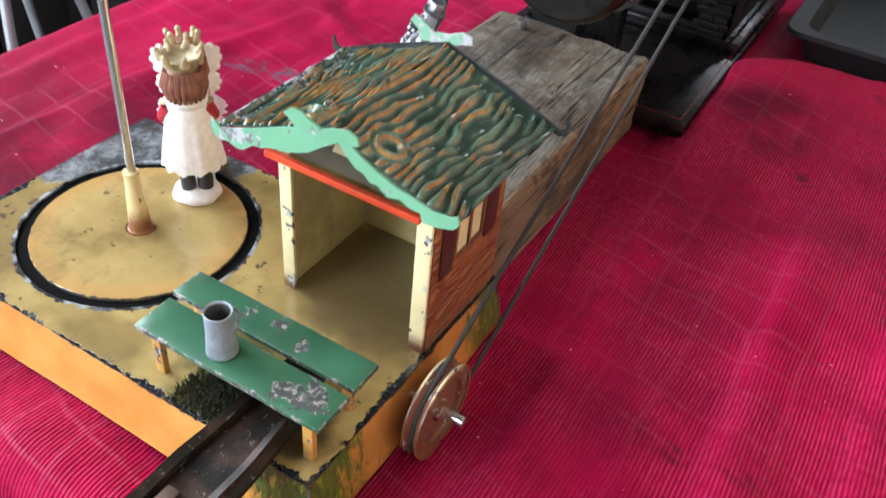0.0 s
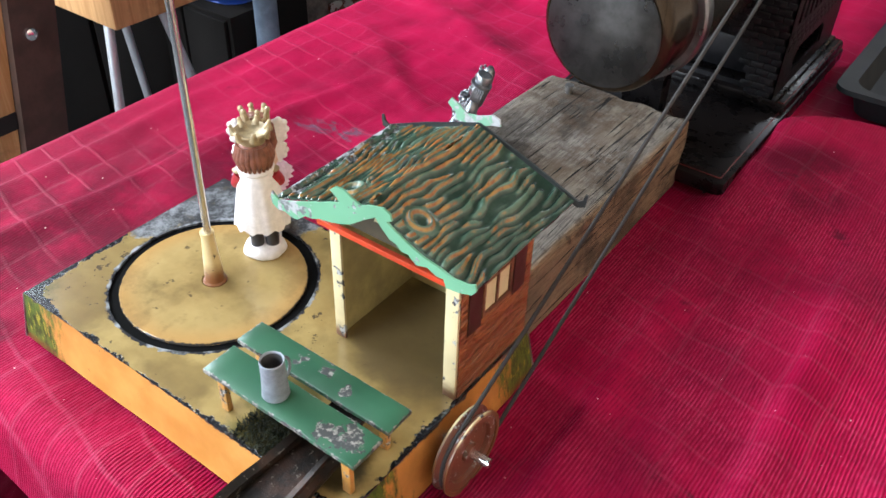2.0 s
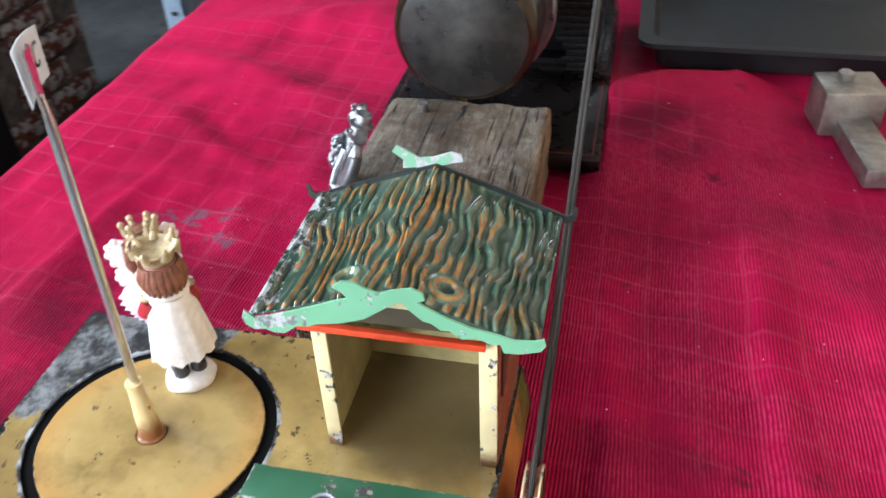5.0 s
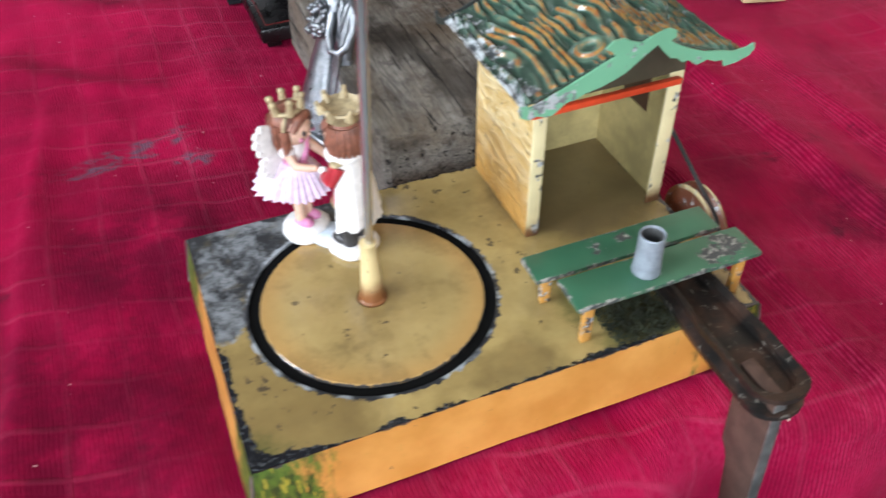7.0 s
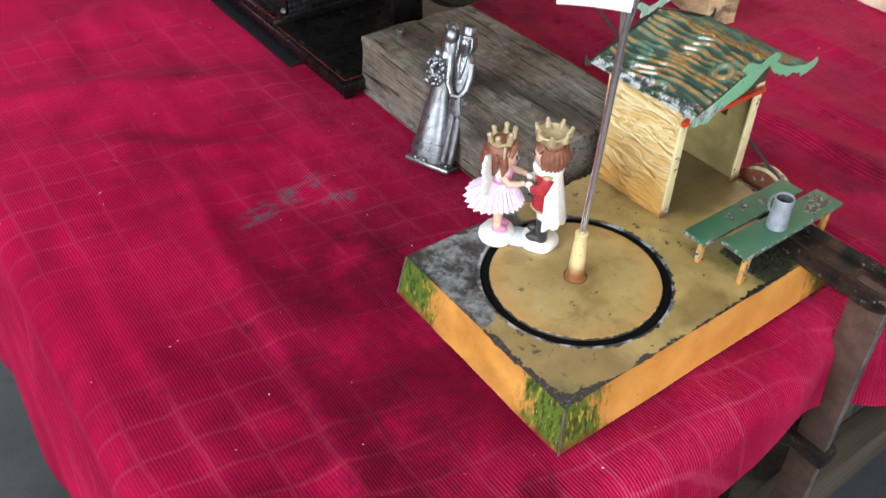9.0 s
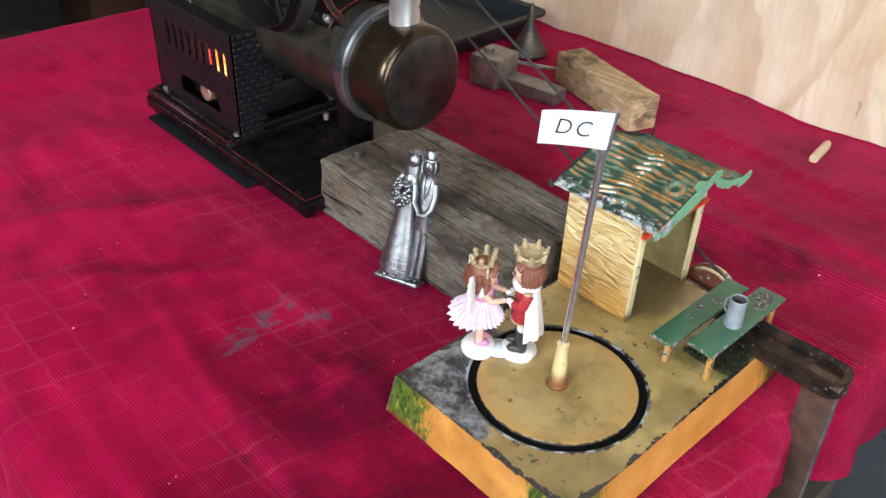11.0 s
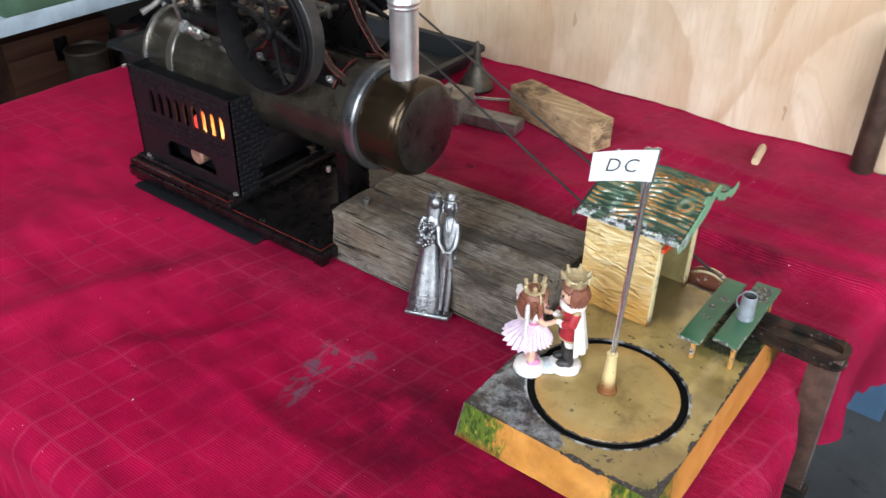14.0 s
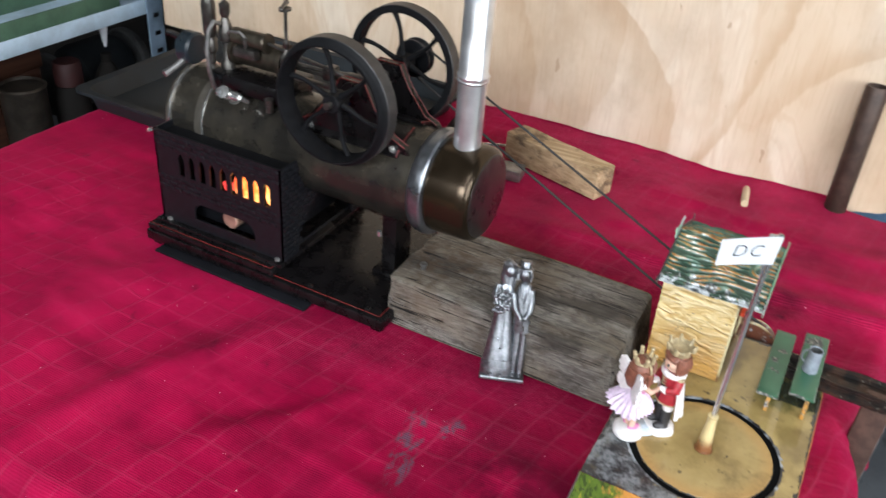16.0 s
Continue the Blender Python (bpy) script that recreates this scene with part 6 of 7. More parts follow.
def side(x0, x1):
    g = Geo()
    g.box(x0, x1, FY0, FY1, FZ0, 0.0380)
    g.box(x0, x1, FY0, 0.4890, 0.0380, 0.0560)
    g.box(x0, x1, 0.5600, FY1, 0.0380, 0.0560)
    for s, yy in ((1, 0.4890), (-1, 0.5600)):
        for i in range(5):
            w = 0.011 * (1 - math.sqrt(max(0, 1 - ((i + 0.5) / 5) ** 2)))
            z0 = 0.0450 + 0.0110 * i / 5
            g.box(x0, x1, min(yy, yy + s * w), max(yy, yy + s * w), z0, z0 + 0.0022)
    g.box(x0, x1, FY0, FY1, 0.0560, 0.0800)
    ys = [0.4730 + 0.0122 * i for i in range(9)]
    prev = FY0
    for y in ys:
        g.box(x0, x1, prev, y - 0.0035, 0.0800, 0.1030)
        prev = y + 0.0035
        for s in (-1, 1):
            g.slab([(x0, y + s * 0.0035, 0.0975), (x0, y + s * 0.0035, 0.1030), (x0, y, 0.1030), (x0, y + s * 0.0016, 0.1015)], (x1 - x0, 0, 0))
    g.box(x0, x1, prev, FY1, 0.0800, 0.1030)
    g.box(x0, x1, FY0, FY1, 0.1030, FZ1)
    # pressed brick courses on the plain areas
    out = x0 if x0 < EX else x1
    d = -0.0006 if x0 < EX else 0.0006
    random.seed(3)
    for j, z in enumerate((0.1045, 0.1095, 0.1145, 0.0620, 0.0670, 0.0720)):
        y = FY0 + 0.002 + (0.0045 if j % 2 else 0)
        while y < FY1 - 0.008:
            g.box(min(out, out + d), max(out, out + d), y, y + 0.0082, z, z + 0.0041, 0.0003)
            y += 0.0092
    return g


part("firebox_side", side(FX0, FX0 + 0.002), M_CAST, firebox, "dark cast side with nine arched slots")
part("firebox_side", side(FX1 - 0.002, FX1), M_CAST, firebox, "dark cast side with nine arched slots")
for x0, x1 in ((FX0 + 0.002, EX - 0.0425), (EX + 0.0425, FX1 - 0.002)):
    g = Geo()
    g.box(x0, x1, FY0 + 0.002, FY1 - 0.002, 0.1130, 0.1150)
    part("firebox_top", g, M_WHEEL, firebox)
g = Geo()
g.box(FX0, FX1, FY1 - 0.002, FY1, FZ0, FZ1)
part("firebox_back", g, M_CAST, firebox)


def open_here(x, z):
    """True where the front wall is cut away for the boiler or the lower arch."""
    return math.hypot(x - EX, z - ECZ) < ER + 0.0005 or (abs(x - EX) < 0.045 * math.sqrt(max(0.0, 1 - ((z - FZ0) / 0.052) ** 2)) and z < FZ0 + 0.052)


g = Geo()
row = 0.0052
nrow = int((FZ1 - FZ0) / row)
spots = []
for j in range(nrow):
    z = FZ0 + row * (j + 0.5)
    x, run = FX0, None
    while x <= FX1 + 1e-6:
        free = not open_here(x, z) and x < FX1
        if free and run is None:
            run = x
        if not free and run is not None:
            g.box(run, x, FY0, FY0 + 0.002, z - row / 2, z + row / 2)
            run = None
        x += 0.001
    x = FX0 + 0.0002 + (0.0047 if j % 2 else 0.0)
    if j % 2:
        spots.append((FX0 + 0.0002, 0.0042, z))
    while x < FX1 - 0.004:
        if not open_here(x + 0.0044, z):
            spots.append((x, min(0.0088, FX1 - x - 0.0002), z))
        x += 0.0094
tagged(part("firebox_front", g, M_CAST, firebox), kind="stuff")
# loose wick and flames
g = Geo()
random.seed(2)
for i in range(6):
    y = 0.472 + 0.0122 * i
    h = (0.034, 0.040, 0.042, 0.040, 0.030, 0.016)[i]
    g.lathe([(0.0, 0.0), (0.0055, 0.004), (0.0068, 0.010), (0.0050, h * 0.6), (0.0022, h * 0.85), (0.0, h)], (0.112 + random.uniform(-0.003, 0.004), y, 0.066), seg=10, scale=(0.6, 1.0))
part("flame", g, M_FLAME, firebox, "orange flames behind the slots")
g = Geo()
g.lathe([(0.0, 0.0), (0.0075, 0.0), (0.0088, 0.001), (0.0088, 0.05), (0.0, 0.05)], (0.0985, 0.5215, 0.0475), "X", 24)
part("burner", g, M_COPPER, firebox, "copper burner tube end")
g = Geo()
g.box(0.11, 0.21, 0.478, 0.575, 0.030, 0.058, 0.003)
part("burner_tank", g, M_CAST, firebox, "dark spirit burner tank")

# boiler and smokebox
g = Geo()
g.lathe([(0.0, 0.2930), (0.030, 0.2931), (0.0365, 0.2938), (0.0395, 0.2958), (0.0410, 0.2995), (0.0413, 0.3040), (0.0413, 0.3340)], (EX, 0, ECZ), "Y", 64)
smoke = part("smokebox", g, plain("bronzed_brass", (0.048, 0.033, 0.020), 0.19, 0.75, var=0.35, scale=26, bump=0.1), engine, "bronze-brown smokebox drum with a rounded end")
# greyer than the drum: its sky reflection is put into the colour
g = Geo()
g.lathe([(0.0, 0.2922), (0.034, 0.2925), (0.0362, 0.2932), (0.0362, 0.2945), (0.0, 0.2945)], (EX, 0, ECZ), "Y", 64)
part("end_plate", g, plain("sky_greyed_bronze", (0.085, 0.082, 0.080), 0.28, 0.85, var=0.45, scale=34, bump=0.1), smoke, "drum end coloured greyer for its sky reflection")
g = Geo()
g.lathe([(0.0413, 0.3330), (0.0452, 0.3335), (0.0466, 0.3350), (0.0470, 0.3400), (0.0462, 0.3440), (0.0440, 0.3475), (0.0432, 0.3480)], (EX, 0, ECZ), "Y", 64)
part("boiler_band", g, plain("worn_steel_band", (0.235, 0.245, 0.265), 0.30, 0.9, var=0.3), engine, "worn bright flange")
g = Geo()
g.lathe([(0.0430, 0.3470), (0.0430, 0.6030), (0.0445, 0.6035), (0.0445, 0.6075), (0.0400, 0.6100), (0.0, 0.6110)], (EX, 0, ECZ), "Y", 64)
part("boiler", g, M_BRASS, engine, "long blackened brass boiler barrel")
M_STRAPMETAL = plain("brown_strap", (0.13, 0.115, 0.095), 0.42, 0.7, var=0.3, scale=90)
for y0, y1, r in ((0.5650, 0.5735, 0.0437), (0.6030, 0.6060, 0.0452)):
    g = Geo()
    g.lathe([(0.0428, y0), (r, y0 + 0.0003), (r, y1 - 0.0003), (0.0428, y1)], (EX, 0, ECZ), "Y", 64)
    st = part("boiler_strap", g, M_STRAPMETAL, engine, "brownish metal strap round the boiler")
    g = Geo()
    g.lathe([(0.0430, y0 - 0.0012), (r + 0.0003, y0 - 0.0010), (r + 0.0003, y0 - 0.0001), (0.0430, y0 + 0.0001)], (EX, 0, ECZ), "Y", 64, ring=True)
    part("strap_edge", g, M_STEEL, st, "thin bright edge of the strap")
g = Geo()
g.lathe([(0.0120, 0.1520), (0.0116, 0.1540), (0.0114, 0.1600), (0.0114, 0.2140), (0.0124, 0.2150), (0.0128, 0.2162), (0.0122, 0.2172), (0.0124, 0.2185), (0.0130, 0.2200), (0.0124, 0.2215), (0.0118, 0.2225), (0.0116, 0.3500), (0.0100, 0.3500)], (0.1620, 0.3165, 0), "Z", 40)
chim = part("chimney", g, plain("tinned_steel", (0.70, 0.70, 0.71), 0.32, 0.85, var=0.15, scale=50), engine, "tall bright tinned steel chimney with a beaded joint")
g = Geo()
g.lathe([(0.0, -0.0004), (0.0016, -0.0004), (0.0016, 0.0004), (0.0, 0.0004)], (0, 0, 0), "X", 12, 0, pose(0.1620 + 0.0114 * 0.53, 0.3165 - 0.0114 * 0.85, 0.1715, 0, 0, -58))
part("rivet_hole", g, M_BLACK, chim, "dark hole")
g = Geo()
g.slab([(EX - 0.014, 0.372, 0.016), (EX + 0.014, 0.372, 0.016), (EX + 0.014, 0.372, 0.080), (EX - 0.014, 0.372, 0.080)], (0, 0.014, 0))
g.box(EX - 0.022, EX + 0.022, 0.366, 0.392, 0.016, 0.021, 0.002)
part("smokebox_support", g, M_BLACK, engine, "black cast support")
for bx, by, bz in ((0.0965, 0.4640, 0.0285), (0.0965, 0.5920, 0.0285), (0.0920, 0.3640, 0.0170), (0.0920, 0.4250, 0.0170)):
    g = Geo()
    g.lathe([(0.0, 0.0), (0.0028, 0.0), (0.0028, 0.0018), (0.0012, 0.0030), (0.0, 0.0031)], (bx - 0.0025, by, bz - 0.001), "Z", 8)
    part("bolt", g, M_DULL if bz > 0.02 else M_BLACK, engine, "small steel bolt")
g = Geo()
g.lathe([(0.0, -0.002), (0.0022, -0.002), (0.0022, 0.003), (0.0, 0.003)], (0.1320, 0.3800, 0.0660), "Z", 8)
part("bolt", g, M_STEEL, engine, "small steel bolt")
g = Geo()
g.tube([(0.0945, 0.603, 0.119), (0.0905, 0.603, 0.119)], 0.0018, 8)
part("bolt", g, M_STEEL, engine, "small steel bolt")

# crankshaft, flywheels
CY, CZ = 0.409, 0.192


def flywheel(x, label, flange):
    g = Geo()
    w = 0.0065
    prof = [(0.0460, -w), (0.0522, -w), (0.0528, -w + 0.0006), (0.0528, w - 0.0006), (0.0522, w), (0.0460, w), (0.0460, -w)]
    if flange:
        prof = [(0.0450, -w), (0.0470, -w - 0.0075), (0.0486, -w - 0.0075), (0.0466, -w - 0.0056), (0.0496, -w - 0.0042), (0.0476, -w - 0.0022), (0.0524, -w), (0.0530, -w + 0.0006), (0.0530, w - 0.0006), (0.0524, w), (0.0462, w), (0.0450, -w)]
    seg = 72
    verts, faces = [], []
    for r, h in prof[:-1]:
        for i in range(seg):
            a = 2 * math.pi * i / seg
            verts.append((x + h, CY + r * math.cos(a), CZ + r * math.sin(a)))
    n = len(prof) - 1
    for j in range(n):
        for i in range(seg):
            q, jj = (i + 1) % seg, (j + 1) % n
            faces.append((j * seg + i, j * seg + q, jj * seg + q, jj * seg + i))
    g.add(verts, faces, 1)
    for f in g.bm.faces:
        if all(math.hypot(v.co.y - CY, v.co.z - CZ) > 0.0521 for v in f.verts):
            f.material_index = 0
    rim = part("flywheel", g, [M_RIM, M_WHEEL], engine, label)
    for i in range(6):
        g = Geo()
        a = 2 * math.pi * i / 6 + 0.25
        pts = []
        for j in range(7):
            r = 0.006 + 0.0412 * j / 6
            b = a + 0.10 * math.sin(math.pi * j / 6)
            pts.append((x, CY + r * math.cos(b), CZ + r * math.sin(b)))
        g.tube(pts, [0.0032, 0.0025, 0.0021, 0.0019, 0.0019, 0.0022, 0.0028], 10)
        part("spoke", g, M_WHEEL, rim)
    g = Geo()
    g.lathe([(0.0, -0.0085), (0.0070, -0.0085), (0.0078, -0.0075), (0.0078, 0.0075), (0.0070, 0.0085), (0.0, 0.0085)], (x, CY, CZ), "X", 24)
    part("hub", g, M_WHEEL, rim)


flywheel(0.1080, "dark spoked flywheel with a grooved side", True)
flywheel(0.2140, "dark spoked flywheel", False)
g = Geo()
g.cyl((0.094, CY, CZ), (0.2440, CY, CZ), 0.0030, seg=16)
g.box(0.150, 0.156, CY - 0.006, CY + 0.020, CZ - 0.006, CZ + 0.006, 0.002)
g.box(0.167, 0.173, CY - 0.006, CY + 0.020, CZ - 0.006, CZ + 0.006, 0.002)
g.cyl((0.150, CY + 0.014, CZ), (0.173, CY + 0.014, CZ), 0.0030)
part("crankshaft", g, M_DARKSTEEL, engine, "steel crankshaft")
g = Geo()
g.lathe([(0.0, -0.0055), (0.0165, -0.0055), (0.0172, -0.0050), (0.0172, -0.0035), (0.0145, -0.0005), (0.0145, 0.0005), (0.0172, 0.0035), (0.0172, 0.0050), (0.0165, 0.0055), (0.0, 0.0055)], (HUBX, HUBY, HUBZ), "X", 32)
part("drive_pulley", g, M_CAST, engine, "small dark grooved pulley")
for x in (0.1340, 0.1890):
    g = Geo()
    prof = [(0.354, 0.1500), (0.358, 0.1560), (0.370, 0.1615), (0.388, 0.1840), (0.397, 0.2015), (0.421, 0.2015), (0.430, 0.1840), (0.448, 0.1615), (0.460, 0.1560), (0.464, 0.1500)]
    g.slab([(x - 0.003, y, z) for y, z in prof], (0.006, 0, 0))
    g.lathe([(0.0, -0.006), (0.0085, -0.006), (0.0090, -0.005), (0.0090, 0.005), (0.0085, 0.006), (0.0, 0.006)], (x, CY, CZ), "X", 20)
    br = part("bearing_bracket", g, M_BLACK, engine, "black bracket edged with a red line")
    g = Geo()
    for s in (-1, 1):
        g.tube([(x + s * 0.0031, y, z) for y, z in prof[1:-1]], 0.0005, 6)
    part("red_edge", g, M_LINE, br, "thin dull red edging")
for s in (-1, 1):
    g = Geo()
    arc = []
    for i in range(9):
        a = radians(90 + s * (8 + 42 * i / 8))
        arc.append((EX + 0.0437 * math.cos(a), ECZ + 0.0437 * math.sin(a)))
    outer = [(EX + (x - EX) * 1.055, ECZ + (z - ECZ) * 1.055) for x, z in reversed(arc)]
    g.slab([(x, 0.3620, z) for x, z in arc + outer], (0, 0.094, 0))
    sd = part("saddle", g, M_BLACK, engine, "black saddle plate")
    g = Geo()
    g.tube([(EX + (x - EX) * 1.06, 0.3628, ECZ + (z - ECZ) * 1.06) for x, z in arc], 0.0005, 6)
    part("red_edge", g, M_LINE, sd, "thin dull red edging")
    for y in (0.3680, 0.4500):
        g = Geo()
        a = radians(90 + s * 43)
        p = Vector((EX + 0.0460 * math.cos(a), y, ECZ + 0.0460 * math.sin(a)))
        nrm = Vector((math.cos(a), 0, math.sin(a)))
        g.tube([p, p + nrm * 0.0035], 0.0030, 6)
        g.tube([p + nrm * 0.003, p + nrm * 0.006], 0.0017, 8)
        part("nut", g, M_STEEL, sd, "bright steel nut")

# cylinder, valve gear, fittings
g = Geo()
g.box(0.1360, 0.1870, 0.486, 0.566, 0.1560, 0.1720, 0.003)
part("cylinder_bed", g, M_BLACK, engine, "black cylinder bed")
g = Geo()
g.lathe([(0.0, 0.4960), (0.0150, 0.4960), (0.0150, 0.5000), (0.0125, 0.5010), (0.0125, 0.5480), (0.0150, 0.5490), (0.0150, 0.5530), (0.0060, 0.5545), (0.0, 0.5550)], (EX, 0, 0.1880), "Y", 28)
part("cylinder", g, plain("dark_bronze", (0.085, 0.070, 0.052), 0.36, 0.8, var=0.35, scale=120), engine, "dark bronze steam cylinder")
g = Geo()
g.lathe([(0.0, 0.5080), (0.0085, 0.5080), (0.0090, 0.5100), (0.0075, 0.5110), (0.0075, 0.5450), (0.0, 0.5460)], (0.1500, 0, 0.2050), "Y", 20)
part("valve_chest", g, plain("dark_bronze_chest", (0.095, 0.080, 0.060), 0.36, 0.8, var=0.35, scale=120), engine, "bronze valve chest")
g = Geo()
g.cyl((EX, 0.4980, 0.1880), (EX, 0.4500, 0.1890), 0.0020)
g.cyl((EX, 0.4520, 0.1890), (EX, 0.4230, 0.1920), 0.0026)
g.cyl((0.1500, 0.5080, 0.2050), (0.1480, 0.4250, 0.1960), 0.0016)
g.box(EX - 0.007, EX + 0.007, 0.446, 0.456, 0.183, 0.195, 0.002)
part("connecting_rod", g, M_DARKSTEEL, engine, "steel connecting rods")
for x in (EX - 0.010, EX + 0.010):
    g = Geo()
    g.box(x - 0.0022, x + 0.0022, 0.430, 0.500, 0.1790, 0.1825, 0.0006)
    part("guide_bar", g, M_DARKSTEEL, engine, "steel guide bar")


def stacked(name, x, y, z, prof, label, mat=None):
    g = Geo()
    g.lathe(prof, (x, y, z), "Z", 18)
    return part(name, g, mat or M_DARKSTEEL, engine, label)


stacked("lubricator", 0.150, 0.489, 0.186, [(0.0, 0.0), (0.0050, 0.0), (0.0060, 0.004), (0.0060, 0.012), (0.0030, 0.016), (0.0018, 0.019), (0.0032, 0.022), (0.0032, 0.025), (0.0016, 0.027), (0.0016, 0.052), (0.0055, 0.0525), (0.0055, 0.0545), (0.0, 0.055)], "oiler with a thin stem and cap")
stacked("steam_dome", 0.152, 0.557, 0.172, [(0.0, 0.0), (0.0070, 0.0), (0.0070, 0.004), (0.0045, 0.008), (0.0040, 0.024), (0.0070, 0.026), (0.0075, 0.034), (0.0050, 0.040), (0.0030, 0.046), (0.0048, 0.050), (0.0048, 0.058), (0.0, 0.062)], "nickelled valve column")
stacked("whistle", 0.160, 0.583, 0.161, [(0.0, 0.0), (0.0055, 0.0), (0.0055, 0.003), (0.0030, 0.006), (0.0030, 0.016), (0.0058, 0.019), (0.0058, 0.030), (0.0045, 0.032), (0.0062, 0.036), (0.0066, 0.062), (0.0050, 0.070), (0.0030, 0.076), (0.0, 0.078)], "dull brass whistle")
g = Geo()
g.tube([(0.141, 0.486, 0.2425), (0.150, 0.489, 0.2440), (0.158, 0.494, 0.2425)], [0.0014, 0.0018, 0.0014], 8)
g.ball((0.1405, 0.4858, 0.2420), 0.0023, seg=10, rings=7)
g.ball((0.1585, 0.4942, 0.2420), 0.0023, seg=10, rings=7)
part("oiler_lever", g, M_DARKSTEEL, engine, "small lever with ball ends")
g = Geo()
g.lathe([(0.0, 0.4935), (0.0060, 0.4935), (0.0066, 0.4945), (0.0118, 0.4950), (0.0118, 0.4962), (0.0, 0.4962)], (EX, 0, 0.1880), "Y", 28)
part("cylinder_cover", g, M_DULL, engine, "brighter end cover")
for q in range(6):
    b = 2 * math.pi * q / 6
    g = Geo()
    g.lathe([(0.0, 0.4925), (0.0014, 0.4925), (0.0014, 0.4952), (0.0, 0.4952)], (EX + 0.0093 * math.cos(b), 0, 0.1880 + 0.0093 * math.sin(b)), "Y", 6)
    part("cover_bolt", g, M_STEEL, engine)
g = Geo()
g.box(0.1395, 0.1475, 0.5160, 0.5400, 0.1900, 0.1985, 0.0012)
g.cyl((0.1430, 0.5280, 0.1985), (0.1430, 0.5280, 0.2080), 0.0022, seg=12)
part("steam_block", g, M_DARKSTEEL, engine, "dark valve block")
g = Geo()
g.tube([(0.1435, 0.5280, 0.2075), (0.1435, 0.5340, 0.2115), (0.1450, 0.5460, 0.2090), (0.1490, 0.5540, 0.2040)], 0.0013, 8)
part("steam_pipe", g, M_DULL, engine, "thin bent bright pipe")
g = Geo()
g.tube([(0.145, 0.557, 0.214), (0.136, 0.556, 0.218), (0.129, 0.556, 0.212), (0.126, 0.557, 0.196), (0.127, 0.557, 0.176), (0.132, 0.557, 0.158)], 0.0020, 10)
part("steam_pipe", g, M_DULL, engine, "bent bright pipe")
g = Geo()
m = pose(0.1235, 0.5330, 0.1600, 0, -52, 0)
g.lathe([(0.0, 0.0), (0.0055, 0.0), (0.0060, 0.003), (0.0046, 0.006), (0.0046, 0.014), (0.0058, 0.016), (0.0058, 0.020), (0.0, 0.021)], (0, 0, -0.010), "Z", 14, 0, m)
g.cyl((0, -0.014, 0.004), (0, 0.009, 0.004), 0.0040, seg=12, m=m)
g.cyl((0, -0.014, 0.004), (0, -0.016, -0.006), 0.0022, seg=10, m=m)
part("water_tap", g, M_STEEL, engine, "bright nickelled tap on the boiler")
stacked("filler_plug", 0.1285, 0.4930, 0.1530, [(0.0, 0.0), (0.0034, 0.0), (0.0034, 0.006), (0.0042, 0.007), (0.0042, 0.012), (0.0, 0.014)], "small plug", M_DARKSTEEL)
g = Geo()
g.lathe([(0.0, -0.008), (0.0130, -0.008), (0.0150, -0.006), (0.0150, 0.006), (0.0130, 0.008), (0.0, 0.008)], (0.158, 0.606, 0.178), "Y", 24)
gauge = part("pressure_gauge", g, plain("gauge_dark", (0.015, 0.022, 0.028), 0.3), engine, "dark round gauge")
g = Geo()
g.tube([(0.150, 0.606, 0.170), (0.138, 0.610, 0.163), (0.128, 0.613, 0.159)], [0.003, 0.0028, 0.0035], 10)
part("gauge_pipe", g, M_DULL, gauge, "bright pipe stub")
g = Geo()
g.tube([(0.155, 0.612, 0.186), (0.150, 0.619, 0.190), (0.146, 0.624, 0.192)], [0.0030, 0.0034, 0.0030], 10)
part("gauge_handle", g, M_BLACK, gauge, "short dark handle")

# ---- things behind on the table ----
g = Geo()


def tray_ring(x0, x1, y0, y1, r, z, n=8):
    out = []
    for cx, cy, a0 in ((x1 - r, y1 - r, 0), (x0 + r, y1 - r, 90), (x0 + r, y0 + r, 180), (x1 - r, y0 + r, 270)):
        for i in range(n + 1):
            a = radians(a0 + 90 * i / n)
            out.append((cx + r * math.cos(a), cy + r * math.sin(a), z))
    return out


rings = [tray_ring(0.276, 0.554, 0.528, 0.894, 0.016, 0.0035), tray_ring(0.270, 0.560, 0.520, 0.902, 0.018, 0.026), tray_ring(0.258, 0.568, 0.508, 0.912, 0.014, 0.0275), tray_ring(0.258, 0.568, 0.508, 0.912, 0.014, 0.0235), tray_ring(0.267, 0.563, 0.517, 0.905, 0.018, 0.0230), tray_ring(0.273, 0.557, 0.525, 0.897, 0.016, 0.0012)]
tray = thing("baking_tray", (0.413, 0.710, 0.0012), "large shallow black metal tray with a flat rim", "tray")


def tray_part(name, loops, closed, label):
    """Bridges rings of equal count; an open run gets its two ends capped."""
    g = Geo()
    n, m = len(loops[0]), len(loops)
    verts = [p for ring in loops for p in ring]
    faces = [(j * n + i, j * n + (i + 1) % n, (j + 1) % m * n + (i + 1) % n, (j + 1) % m * n + i) for j in range(m if closed else m - 1) for i in range(n)]
    if not closed:
        faces += [tuple(range(n)), tuple((m - 1) * n + i for i in reversed(range(n)))]
    g.add(verts, faces)
    return part(name, g, M_TRAY, tray, label)


tray_part("pan", [rings[0], rings[1], rings[4], rings[5]], False, "")
tray_part("rim", [rings[1], rings[2], rings[3], rings[4]], True, "flat scuffed rim")

